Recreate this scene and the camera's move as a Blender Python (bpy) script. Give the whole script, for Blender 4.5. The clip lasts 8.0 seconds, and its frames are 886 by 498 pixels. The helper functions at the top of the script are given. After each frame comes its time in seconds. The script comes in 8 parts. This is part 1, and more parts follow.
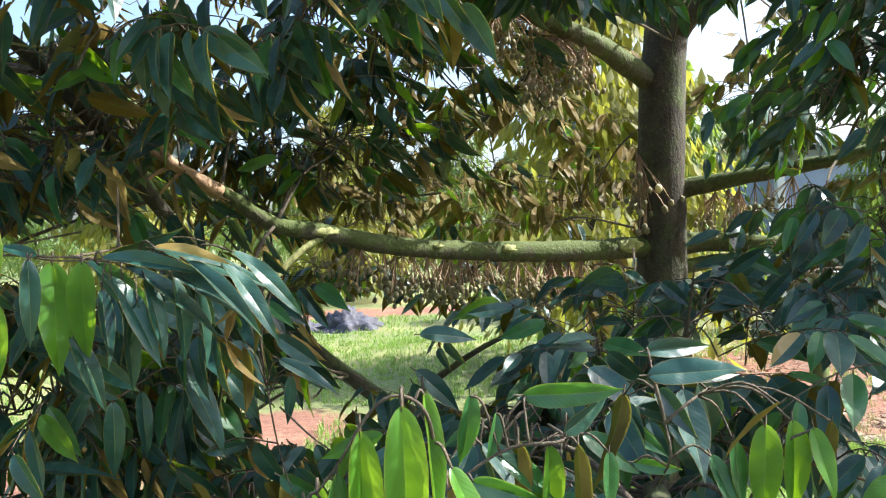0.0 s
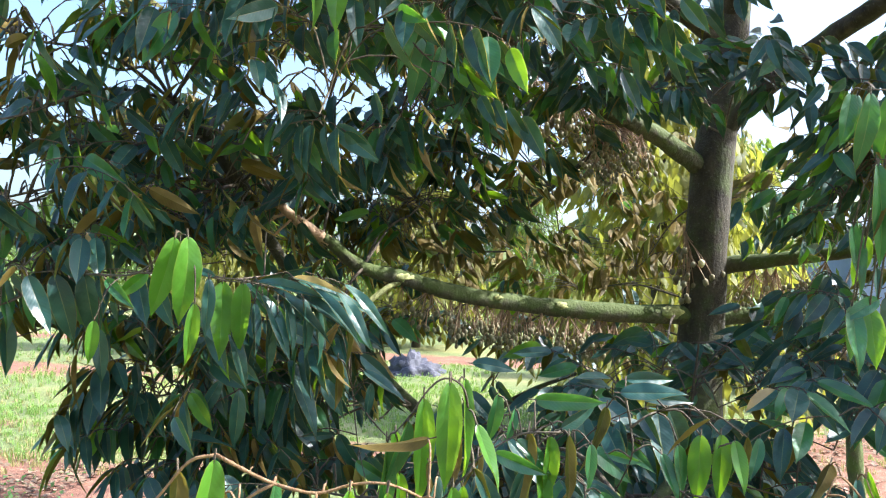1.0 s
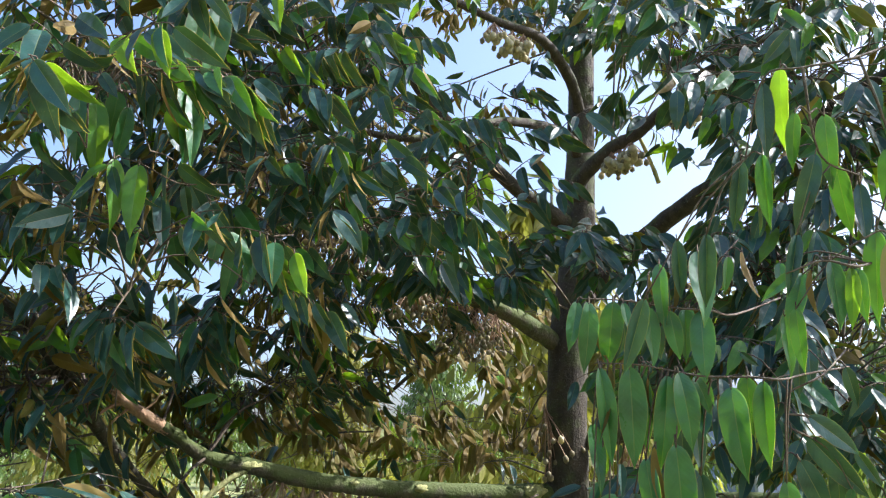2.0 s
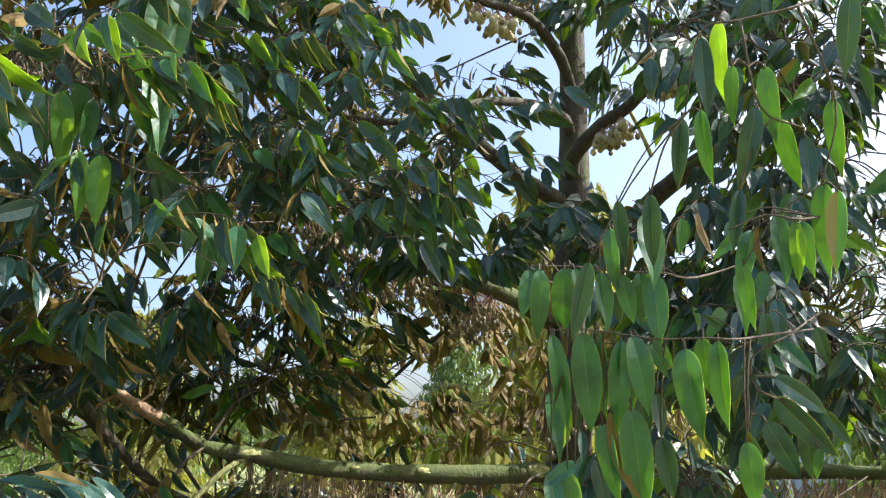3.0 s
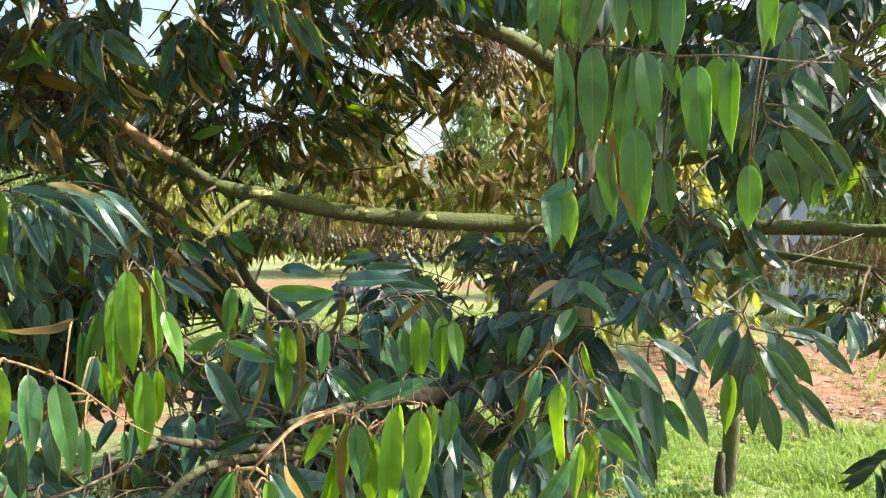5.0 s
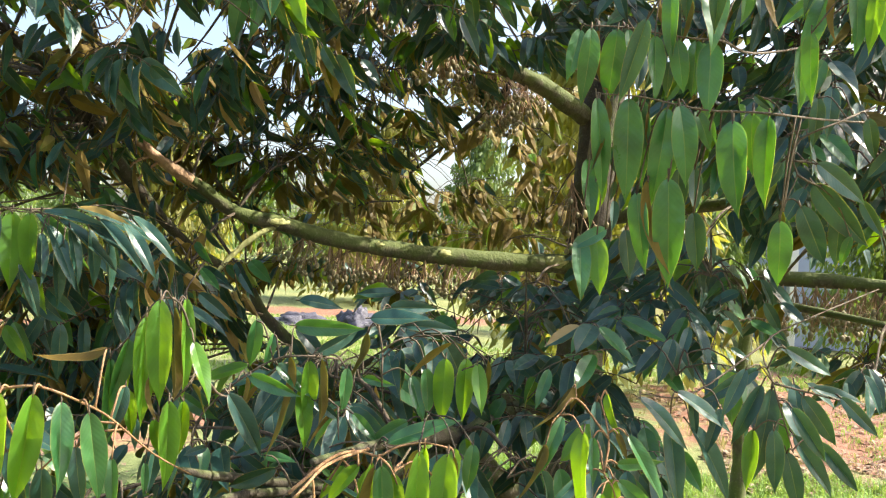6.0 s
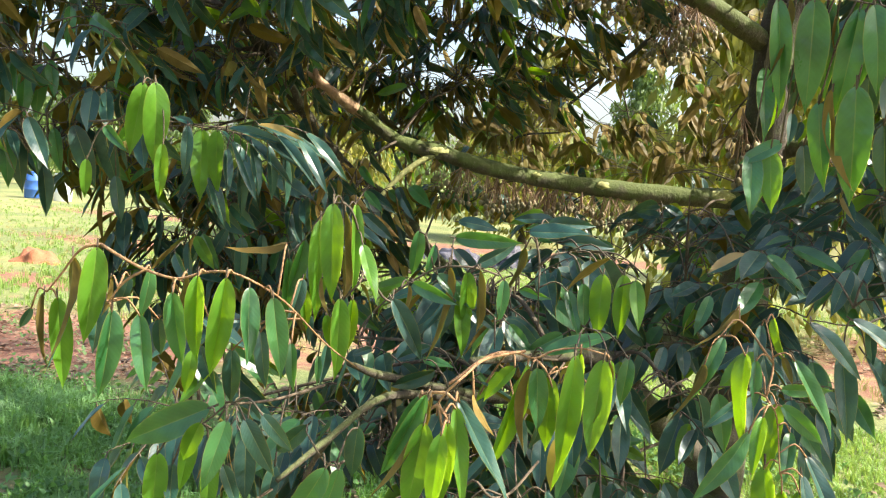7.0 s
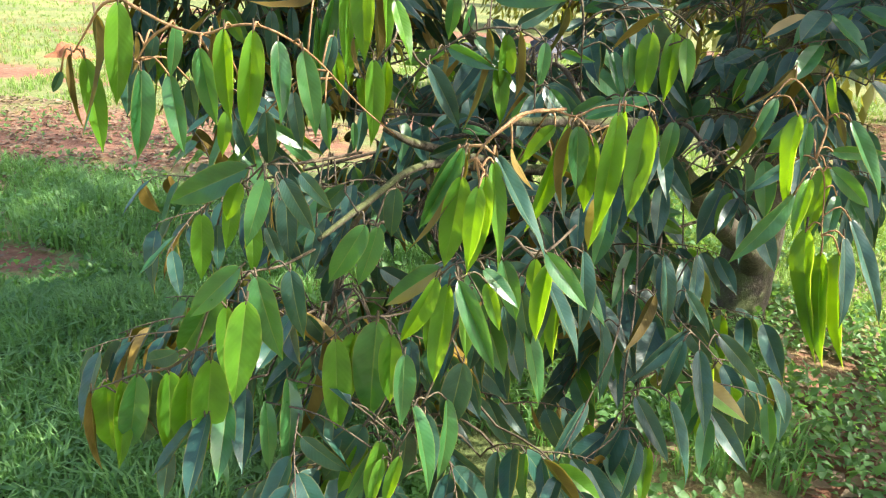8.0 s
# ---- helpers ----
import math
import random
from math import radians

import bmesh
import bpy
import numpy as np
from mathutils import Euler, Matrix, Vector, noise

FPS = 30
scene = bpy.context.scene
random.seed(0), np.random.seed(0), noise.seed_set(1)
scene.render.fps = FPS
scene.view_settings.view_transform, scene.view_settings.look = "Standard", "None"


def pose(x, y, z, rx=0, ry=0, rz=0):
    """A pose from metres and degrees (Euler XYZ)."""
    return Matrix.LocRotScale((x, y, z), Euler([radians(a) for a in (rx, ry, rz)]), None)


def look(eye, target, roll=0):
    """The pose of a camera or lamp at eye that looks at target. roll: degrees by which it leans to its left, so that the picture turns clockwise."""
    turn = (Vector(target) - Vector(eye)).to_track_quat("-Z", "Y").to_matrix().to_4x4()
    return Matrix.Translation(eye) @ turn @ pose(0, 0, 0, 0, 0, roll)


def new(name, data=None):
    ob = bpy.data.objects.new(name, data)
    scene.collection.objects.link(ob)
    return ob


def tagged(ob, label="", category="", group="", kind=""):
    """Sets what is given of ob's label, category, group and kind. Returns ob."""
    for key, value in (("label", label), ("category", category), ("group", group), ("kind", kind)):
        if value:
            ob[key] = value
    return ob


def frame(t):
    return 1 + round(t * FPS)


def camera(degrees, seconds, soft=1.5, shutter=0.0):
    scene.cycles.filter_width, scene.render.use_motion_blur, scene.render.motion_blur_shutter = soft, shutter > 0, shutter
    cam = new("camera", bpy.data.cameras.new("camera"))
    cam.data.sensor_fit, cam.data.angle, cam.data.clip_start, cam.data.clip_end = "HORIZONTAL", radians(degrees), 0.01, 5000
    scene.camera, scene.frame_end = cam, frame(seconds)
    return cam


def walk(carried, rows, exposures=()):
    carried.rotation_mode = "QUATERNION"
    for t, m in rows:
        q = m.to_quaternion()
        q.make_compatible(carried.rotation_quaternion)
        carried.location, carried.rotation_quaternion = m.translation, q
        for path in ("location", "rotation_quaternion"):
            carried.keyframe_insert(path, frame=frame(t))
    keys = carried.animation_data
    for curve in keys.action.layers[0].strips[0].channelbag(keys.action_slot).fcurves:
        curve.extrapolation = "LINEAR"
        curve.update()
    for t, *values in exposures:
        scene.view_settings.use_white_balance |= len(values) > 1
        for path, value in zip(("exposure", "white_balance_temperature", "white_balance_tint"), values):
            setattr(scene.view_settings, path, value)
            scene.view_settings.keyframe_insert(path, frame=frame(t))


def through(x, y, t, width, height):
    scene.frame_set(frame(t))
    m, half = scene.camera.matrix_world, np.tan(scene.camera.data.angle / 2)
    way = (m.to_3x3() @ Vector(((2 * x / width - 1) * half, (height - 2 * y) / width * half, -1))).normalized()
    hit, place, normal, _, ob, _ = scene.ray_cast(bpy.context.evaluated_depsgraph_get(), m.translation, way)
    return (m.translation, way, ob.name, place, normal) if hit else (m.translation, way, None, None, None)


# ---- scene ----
cam = camera(60.1, 8.0, soft=1.15)
PATH = [
    (0.0, (0.000, 0.000, 1.700), (0.000, 2.000, 1.665), -2.5),
    (0.5, (0.021, -0.199, 1.706), (-0.149, 1.794, 1.711), -0.1),
    (1.0, (0.044, -0.464, 1.692), (-0.141, 1.525, 1.794), 2.4),
    (1.5, (0.110, -0.512, 1.767), (0.026, 1.458, 2.103), 1.9),
    (2.0, (0.332, -0.518, 1.761), (0.343, 1.410, 2.292), 0.8),
    (2.2, (0.427, -0.510, 1.765), (0.460, 1.407, 2.335), -0.1),
    (3.3, (0.454, -0.500, 1.706), (0.344, 1.457, 2.105), -1.8),
    (3.5, (0.440, -0.489, 1.685), (0.257, 1.486, 1.946), -1.4),
    (4.0, (0.440, -0.463, 1.643), (0.232, 1.526, 1.653), -0.5),
    (4.5, (0.467, -0.465, 1.634), (0.354, 1.530, 1.554), -0.4),
    (4.7, (0.477, -0.467, 1.636), (0.387, 1.529, 1.546), -0.3),
    (5.8, (0.436, -0.478, 1.654), (0.349, 1.520, 1.634), 2.7),
    (6.0, (0.429, -0.476, 1.655), (0.335, 1.522, 1.655), 3.0),
    (6.5, (0.441, -0.496, 1.640), (0.185, 1.488, 1.636), 3.6),
    (7.0, (0.425, -0.496, 1.604), (-0.052, 1.438, 1.428), 3.9),
    (7.5, (0.411, -0.490, 1.571), (-0.138, 1.382, 1.127), 2.6),
    (8.0, (0.427, -0.480, 1.547), (-0.087, 1.323, 0.851), 2.9),
]
walk(cam, [(t, look(eye, target, roll)) for t, eye, target, roll in PATH], [(0.0, 1.36, 5650, 9), (0.5, 1.5, 5450, 9), (1.0, 1.48, 5400, 11), (1.5, 1.34, 5400, 13), (2.0, 1.1, 5450, 16), (3.4, 1.06, 6000, 13), (4.0, 1.33, 6350, 11), (6.5, 1.42, 6350, 11), (7.5, 1.42, 6350, 8), (8.0, 1.44, 6300, 7)])

# ---- light ----
SUN_AZ, SUN_EL = 82.0, 45.0          # degrees to the right of ahead, above the ground
world = bpy.data.worlds.new("sky")
scene.world = world
world.use_nodes = True
wn = world.node_tree
sky = wn.nodes.new("ShaderNodeTexSky")
sky.sky_type = "NISHITA"
sky.sun_disc = False
sky.sun_elevation = radians(SUN_EL)
sky.sun_rotation = radians(SUN_AZ)
sky.air_density, sky.dust_density, sky.ozone_density = 1.1, 4.5, 0.4
wn.links.new(sky.outputs[0], wn.nodes["Background"].inputs[0])
wn.nodes["Background"].inputs[1].default_value = 0.15
sun = new("sun", bpy.data.lights.new("sun", "SUN"))
sun.data.energy, sun.data.angle, sun.data.color = 4.5, radians(0.53), (1.0, 0.93, 0.80)
to_sun = Vector((math.sin(radians(SUN_AZ)) * math.cos(radians(SUN_EL)), math.cos(radians(SUN_AZ)) * math.cos(radians(SUN_EL)), math.sin(radians(SUN_EL))))
sun.matrix_world = look(to_sun * 50, (0, 0, 0))


# ---- materials ----
class Nodes:
    """A node material, written line by line."""

    def __init__(self, name):
        self.mat = bpy.data.materials.new(name)
        self.mat.use_nodes = True
        self.t = self.mat.node_tree
        self.t.nodes.clear()
        self.out = self.t.nodes.new("ShaderNodeOutputMaterial")

    def add(self, kind, props=None, **ins):
        n = self.t.nodes.new("ShaderNode" + kind)
        for k, v in (props or {}).items():
            setattr(n, k, v)
        for k, v in ins.items():
            key = int(k[1:]) if k[0] == "i" and k[1:].isdigit() else k.replace("_", " ")
            self.put(n.inputs[key], v)
        return n

    def put(self, socket, v):
        if isinstance(v, bpy.types.NodeSocket):
            self.t.links.new(v, socket)
        elif isinstance(v, tuple) and len(v) == 3 and socket.type == "RGBA":
            socket.default_value = (*v, 1)
        else:
            socket.default_value = v

    def noise(self, vec, scale, detail=4.0, rough=0.55):
        return self.add("TexNoise", Vector=vec, Scale=scale, Detail=detail, Roughness=rough).outputs[0]

    def ramp(self, fac, *stops):
        n = self.add("ValToRGB", Fac=fac)
        e = n.color_ramp.elements
        while len(e) < len(stops):
            e.new(0.5)
        for q, (p, c) in zip(e, stops):
            q.position, q.color = p, (*c, 1)
        return n.outputs[0]

    def mix(self, fac, a, b, how="MIX"):
        n = self.add("MixRGB", {"blend_type": how}, Fac=fac, Color1=a, Color2=b)
        return n.outputs[0]

    def math(self, op, a, b=0.0, clamp=False):
        return self.add("Math", {"operation": op, "use_clamp": clamp}, i0=a, i1=b).outputs[0]

    def bump(self, height, strength, distance):
        return self.add("Bump", Height=height, Strength=strength, Distance=distance).outputs[0]

    def chance(self):
        a = self.add("ObjectInfo").outputs["Random"]
        b = self.add("NewGeometry").outputs["Random Per Island"]
        return self.math("FRACT", self.math("ADD", a, b))

    def done(self, shader):
        self.t.links.new(shader, self.out.inputs[0])
        return self.mat


def leaf_material(name, dark, light, through, rough, share, old, shine=0.55):
    """Blade colour from dark to light by leaf, pale midrib, side veins, bronze margin, light passing through."""
    m = Nodes(name)
    uv = m.add("UVMap", {"uv_map": "blade"}).outputs[0]
    xyz = m.add("SeparateXYZ", Vector=uv)
    along = xyz.outputs[0]
    across = m.math("ABSOLUTE", m.math("SUBTRACT", xyz.outputs[1], 0.5))
    rib = m.math("LESS_THAN", across, 0.020)
    rim = m.math("MULTIPLY", m.math("SUBTRACT", across, 0.462), 30.0, True)
    vein = m.math("SINE", m.math("MULTIPLY", m.math("SUBTRACT", along, m.math("MULTIPLY", across, 0.30)), 105.0))
    ran = m.chance()
    pos = m.add("NewGeometry").outputs["Position"]
    blot, patch, speck = m.noise(pos, 45.0, 3.0), m.noise(pos, 17.0, 2.0), m.noise(pos, 420.0, 2.0)
    col = m.mix(ran, dark, light)
    col = m.mix(m.math("MULTIPLY", m.math("SUBTRACT", blot, 0.42, True), 1.6, True), col, light)
    col = m.mix(m.math("MULTIPLY", m.math("SUBTRACT", patch, 0.47), 2.6, True), col, tuple(0.62 * c for c in dark))
    col = m.mix(m.math("MULTIPLY", m.math("ADD", vein, 1.0), 0.045), col, tuple(min(1.0, 1.5 * c) for c in light))
    aged = m.math("GREATER_THAN", m.math("FRACT", m.math("MULTIPLY", ran, 7.31)), 0.992)
    col = m.mix(m.math("MULTIPLY", aged, 0.75), col, old)
    col = m.mix(m.math("MULTIPLY", m.math("GREATER_THAN", speck, 0.70), 0.5), col, (0.20, 0.16, 0.07))
    col = m.mix(m.math("MULTIPLY", rib, 0.34), col, (0.36, 0.36, 0.11))
    col = m.mix(m.math("MULTIPLY", rim, 0.50), col, (0.34, 0.24, 0.07))
    h = m.math("ADD", m.math("MULTIPLY", vein, 0.35), m.math("MULTIPLY", rib, -2.0))
    swell = m.noise(pos, 30.0, 1.0)
    nor = m.bump(m.math("ADD", h, m.math("MULTIPLY", blot, 5.0)), 0.12, 0.001)
    nor = m.add("Bump", Height=swell, Strength=0.55, Distance=0.009, Normal=nor).outputs[0]
    gloss = m.add("BsdfPrincipled", Base_Color=col, Roughness=m.math("ADD", m.math("SUBTRACT", rough, 0.05), m.math("ADD", m.math("MULTIPLY", blot, 0.18), m.math("MULTIPLY", m.math("FRACT", m.math("MULTIPLY", ran, 5.7)), 0.12))), Normal=nor)
    gloss.inputs["Specular IOR Level"].default_value = shine
    tc = m.mix(m.math("MULTIPLY", ran, 0.35), through, tuple(0.75 * c for c in through))
    tc = m.mix(m.math("MULTIPLY", m.math("SUBTRACT", patch, 0.42), 2.4, True), tc, tuple(0.6 * c for c in through))
    tc = m.mix(m.math("MULTIPLY", aged, 0.7), tc, old)
    tr = m.add("BsdfTranslucent", Color=tc, Normal=nor)
    return m.done(m.add("MixShader", Fac=share, i1=gloss.outputs[0], i2=tr.outputs[0]).outputs[0])


OLD_LEAF = (0.42, 0.27, 0.05)
LEAF_TOP = leaf_material("leaf_upper_side", (0.013, 0.045, 0.040), (0.032, 0.103, 0.070), (0.26, 0.62, 0.08), 0.28, 0.12, OLD_LEAF, 0.62)
LEAF_UNDER = leaf_material("leaf_under_side", (0.085, 0.060, 0.018), (0.27, 0.180, 0.042), (0.78, 0.58, 0.06), 0.50, 0.32, OLD_LEAF, 0.22)
YOUNG_TOP = leaf_material("young_leaf_upper_side", (0.046, 0.155, 0.020), (0.105, 0.27, 0.028), (0.66, 0.98, 0.04), 0.28, 0.48, OLD_LEAF, 0.65)
YOUNG_UNDER = leaf_material("young_leaf_under_side", (0.15, 0.15, 0.035), (0.27, 0.23, 0.06), (0.80, 0.95, 0.09), 0.40, 0.50, OLD_LEAF)
MID_TOP = leaf_material("grown_leaf_upper_side", (0.023, 0.100, 0.036), (0.058, 0.190, 0.052), (0.36, 0.82, 0.07), 0.26, 0.27, OLD_LEAF, 0.75)
MID_UNDER = leaf_material("grown_leaf_under_side", (0.13, 0.105, 0.03), (0.28, 0.20, 0.06), (0.78, 0.85, 0.10), 0.46, 0.36, OLD_LEAF, 0.25)


def bark_material(name, a, b, moss, moss_share, scale):
    m = Nodes(name)
    pos = m.add("NewGeometry").outputs["Position"]
    stretch = m.add("Mapping", Vector=pos)
    stretch.inputs["Scale"].default_value = (1, 1, 0.45)
    n1 = m.noise(stretch.outputs[0], scale, 6.0, 0.65)
    n2 = m.noise(pos, 9.0, 4.0)
    n3 = m.noise(pos, 85.0, 3.0)
    col = m.ramp(n1, (0.30, a), (0.68, b))
    up = m.add("SeparateXYZ", Vector=m.add("NewGeometry").outputs["Normal"]).outputs[2]
    where = m.math("ADD", m.math("MULTIPLY", up, 0.22), m.math("SUBTRACT", n2, 1.0 - moss_share))
    col = m.mix(m.math("MULTIPLY", where, 5.0, True), col, m.mix(n3, moss, tuple(1.7 * c for c in moss)))
    col = m.mix(m.math("MULTIPLY", m.math("GREATER_THAN", n3, 0.64), 0.25), col, (0.26, 0.25, 0.19))
    nor = m.bump(m.math("ADD", n1, m.math("MULTIPLY", n3, 0.5)), 0.95, 0.008)
    return m.done(m.add("BsdfPrincipled", Base_Color=col, Roughness=0.86, Normal=nor).outputs[0])


BARK = bark_material("grey_brown_bark", (0.030, 0.024, 0.015), (0.085, 0.067, 0.042), (0.062, 0.074, 0.022), 0.50, 30.0)
MOSSY = bark_material("mossy_bark", (0.05, 0.045, 0.025), (0.14, 0.12, 0.065), (0.072, 0.090, 0.020), 0.66, 40.0)
TWIG = bark_material("twig_bark", (0.06, 0.045, 0.03), (0.17, 0.125, 0.078), (0.12, 0.12, 0.05), 0.25, 70.0)
YOUNG_TWIG = bark_material("young_orange_bark", (0.20, 0.105, 0.045), (0.44, 0.25, 0.12), (0.20, 0.16, 0.06), 0.25, 70.0)
PEELED = bark_material("peeled_bark", (0.30, 0.165, 0.085), (0.60, 0.38, 0.22), (0.16, 0.11, 0.06), 0.36, 45.0)
# lichen on the side shoots; on the bough, sunlight put into colour
LICHEN_AND_SUN = bark_material("pale_lichen_and_sun_fleck", (0.26, 0.26, 0.09), (0.48, 0.47, 0.18), (0.40, 0.40, 0.10), 0.3, 50.0)


def plain(name, a, b, scale, rough, bump=0.3, depth=0.004, share=0.0, through=(0, 0, 0)):
    """Two colours mixed by coarse and fine noise and by piece."""
    m = Nodes(name)
    pos = m.add("NewGeometry").outputs["Position"]
    n1, n2 = m.noise(pos, scale, 5.0, 0.6), m.noise(pos, scale * 7.0, 3.0)
    f = m.math("ADD", m.math("MULTIPLY", n1, 0.5), m.math("MULTIPLY", m.math("ADD", n2, m.chance()), 0.27))
    col = m.mix(m.math("MULTIPLY", m.math("SUBTRACT", f, 0.28), 2.2, True), a, b)
    sh = m.add("BsdfPrincipled", Base_Color=col, Roughness=rough, Normal=m.bump(m.math("ADD", n1, n2), bump, depth)).outputs[0]
    if share:
        sh = m.add("MixShader", Fac=share, i1=sh, i2=m.add("BsdfTranslucent", Color=through).outputs[0]).outputs[0]
    return m.done(sh)


STALK = plain("flower_stalk", (0.23, 0.14, 0.075), (0.48, 0.31, 0.18), 30.0, 0.7)
BUD = plain("flower_bud", (0.15, 0.12, 0.055), (0.36, 0.31, 0.17), 40.0, 0.7)
PETAL = plain("flower_petal", (0.52, 0.46, 0.26), (0.72, 0.66, 0.42), 40.0, 0.6, share=0.3, through=(0.7, 0.62, 0.3))
GRASS = plain("grass_blade", (0.055, 0.155, 0.055), (0.27, 0.45, 0.16), 3.0, 0.5, share=0.4, through=(0.35, 0.6, 0.08))
# grass again, with the yellow of sunshine put into the blade colour
SUNGRASS = plain("sunlit_grass_blade", (0.085, 0.18, 0.03), (0.25, 0.38, 0.09), 3.0, 0.5, share=0.35, through=(0.45, 0.6, 0.10))
DRYGRASS = plain("dry_grass_blade", (0.22, 0.20, 0.07), (0.42, 0.37, 0.15), 3.0, 0.6, share=0.3, through=(0.5, 0.45, 0.15))
WEED = plain("weed_leaf", (0.035, 0.10, 0.030), (0.13, 0.26, 0.075), 5.0, 0.5, share=0.35, through=(0.3, 0.55, 0.08))
LITTER = plain("dead_leaf", (0.10, 0.058, 0.032), (0.33, 0.23, 0.14), 9.0, 0.7)
CLOD = plain("red_soil_clod", (0.20, 0.060, 0.025), (0.42, 0.16, 0.075), 12.0, 0.95, 0.6, 0.02)
TARP = plain("grey_tarpaulin", (0.022, 0.022, 0.034), (0.085, 0.082, 0.105), 6.0, 0.6, 0.6, 0.03)
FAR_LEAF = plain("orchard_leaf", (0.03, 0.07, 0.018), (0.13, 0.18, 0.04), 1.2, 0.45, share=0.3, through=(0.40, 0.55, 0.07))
# same leaf with the sun's gold and deep shade put into its colour
FAR_SUNLIT = plain("sunlit_orchard_leaf", (0.018, 0.034, 0.008), (0.24, 0.22, 0.030), 2.2, 0.65, share=0.35, through=(0.55, 0.55, 0.06))


def soil_material():
    """Turf with bare patches and paths of red earth, ragged at the edges."""
    m = Nodes("red_soil_and_turf")
    pos = m.add("NewGeometry").outputs["Position"]
    big, mid = m.noise(pos, 0.33, 4.0, 0.6), m.noise(pos, 1.7, 5.0, 0.65)
    fine, grit = m.noise(pos, 14.0, 5.0, 0.7), m.noise(pos, 70.0, 3.0)
    earth = m.ramp(m.math("ADD", m.math("MULTIPLY", fine, 0.6), m.math("MULTIPLY", mid, 0.4)), (0.30, (0.13, 0.055, 0.035)), (0.52, (0.26, 0.12, 0.070)), (0.72, (0.43, 0.27, 0.175)))
    turf = m.ramp(m.math("ADD", m.math("MULTIPLY", fine, 0.6), m.math("MULTIPLY", grit, 0.4)), (0.3, (0.06, 0.09, 0.025)), (0.52, (0.15, 0.185, 0.055)), (0.75, (0.34, 0.32, 0.14)))
    turf = m.mix(m.math("MULTIPLY", m.math("SUBTRACT", big, 0.45), 3.0, True), turf, (0.36, 0.32, 0.12))
    bare = m.math("MULTIPLY", m.math("SUBTRACT", mid, 0.60), 6.0, True)
    for x, y, rx, ry in ((-2.0, 17.6, 5.0, 1.3), (-1.7, 6.9, 1.1, 0.9), (4.3, 8.0, 2.4, 2.8), (-4.4, 4.9, 1.9, 0.95), (-2.9, 2.45, 0.55, 0.2), (-4.0, 5.6, 2.2, 1.0), (-8.2, 12.2, 3.5, 1.0), (-7.4, 7.6, 2.2, 0.6), (7.0, 11.0, 3.0, 1.2), (1.7, 2.1, 1.3, 1.2), (2.2, 1.6, 0.5, 0.4), (-12.0, 19.0, 6.0, 1.0)):
        mp = m.add("Mapping", {"vector_type": "TEXTURE"}, Vector=pos)
        mp.inputs["Location"].default_value = (x, y, 0)
        mp.inputs["Scale"].default_value = (rx, ry, 1000)
        far = m.add("VectorMath", {"operation": "LENGTH"}, i0=mp.outputs[0]).outputs["Value"]
        ragged = m.math("ADD", far, m.math("MULTIPLY", m.math("SUBTRACT", m.math("ADD", m.math("MULTIPLY", mid, 0.7), m.math("MULTIPLY", fine, 0.3)), 0.5), 2.4))
        bare = m.math("MAXIMUM", bare, m.math("MULTIPLY", m.math("SUBTRACT", 1.0, ragged), 3.0, True))
    col = m.mix(bare, turf, earth)
    nor = m.bump(m.math("ADD", fine, m.math("MULTIPLY", grit, 0.4)), 0.8, 0.03)
    return m.done(m.add("BsdfPrincipled", Base_Color=col, Roughness=0.95, Normal=nor).outputs[0])


SOIL = soil_material()


# ---- building helpers ----
def holder(name, at, label, category, group="", kind=""):
    e = new(name)
    e.location = at
    e.empty_display_size = 0.2
    return tagged(e, label, category, group, kind)


def link(name, mesh, parent, label="", kind=""):
    ob = new(name, mesh)
    if parent is not None:
        ob.parent = parent
        up, top = Matrix.Identity(4), parent
        while top.parent is not None:
            top = top.parent
        ob.matrix_parent_inverse = Matrix.Translation(-Vector(top.location)) if parent is top else up
    return tagged(ob, label, kind=kind)


def part(name, bm, material, parent, label="", kind="", smooth=True):
    mesh = bpy.data.meshes.new(name)
    bm.to_mesh(mesh)
    bm.free()
    mesh.materials.append(material)
    if smooth:
        mesh.shade_smooth()
    return link(name, mesh, parent, label, kind)


def curve_points(points, per):
    """Points with radii, rounded by a Catmull-Rom curve."""
    p = [np.array(q, float) for q in points]
    p = [2 * p[0] - p[1]] + p + [2 * p[-1] - p[-2]]
    out = []
    for i in range(1, len(p) - 2):
        a, b, c, d = p[i - 1:i + 3]
        for k in range(per):
            t = k / per
            out.append(0.5 * (2 * b + (c - a) * t + (2 * a - 5 * b + 4 * c - d) * t * t + (3 * b - a - 3 * c + d) * t ** 3))
    out.append(p[-2])
    return out


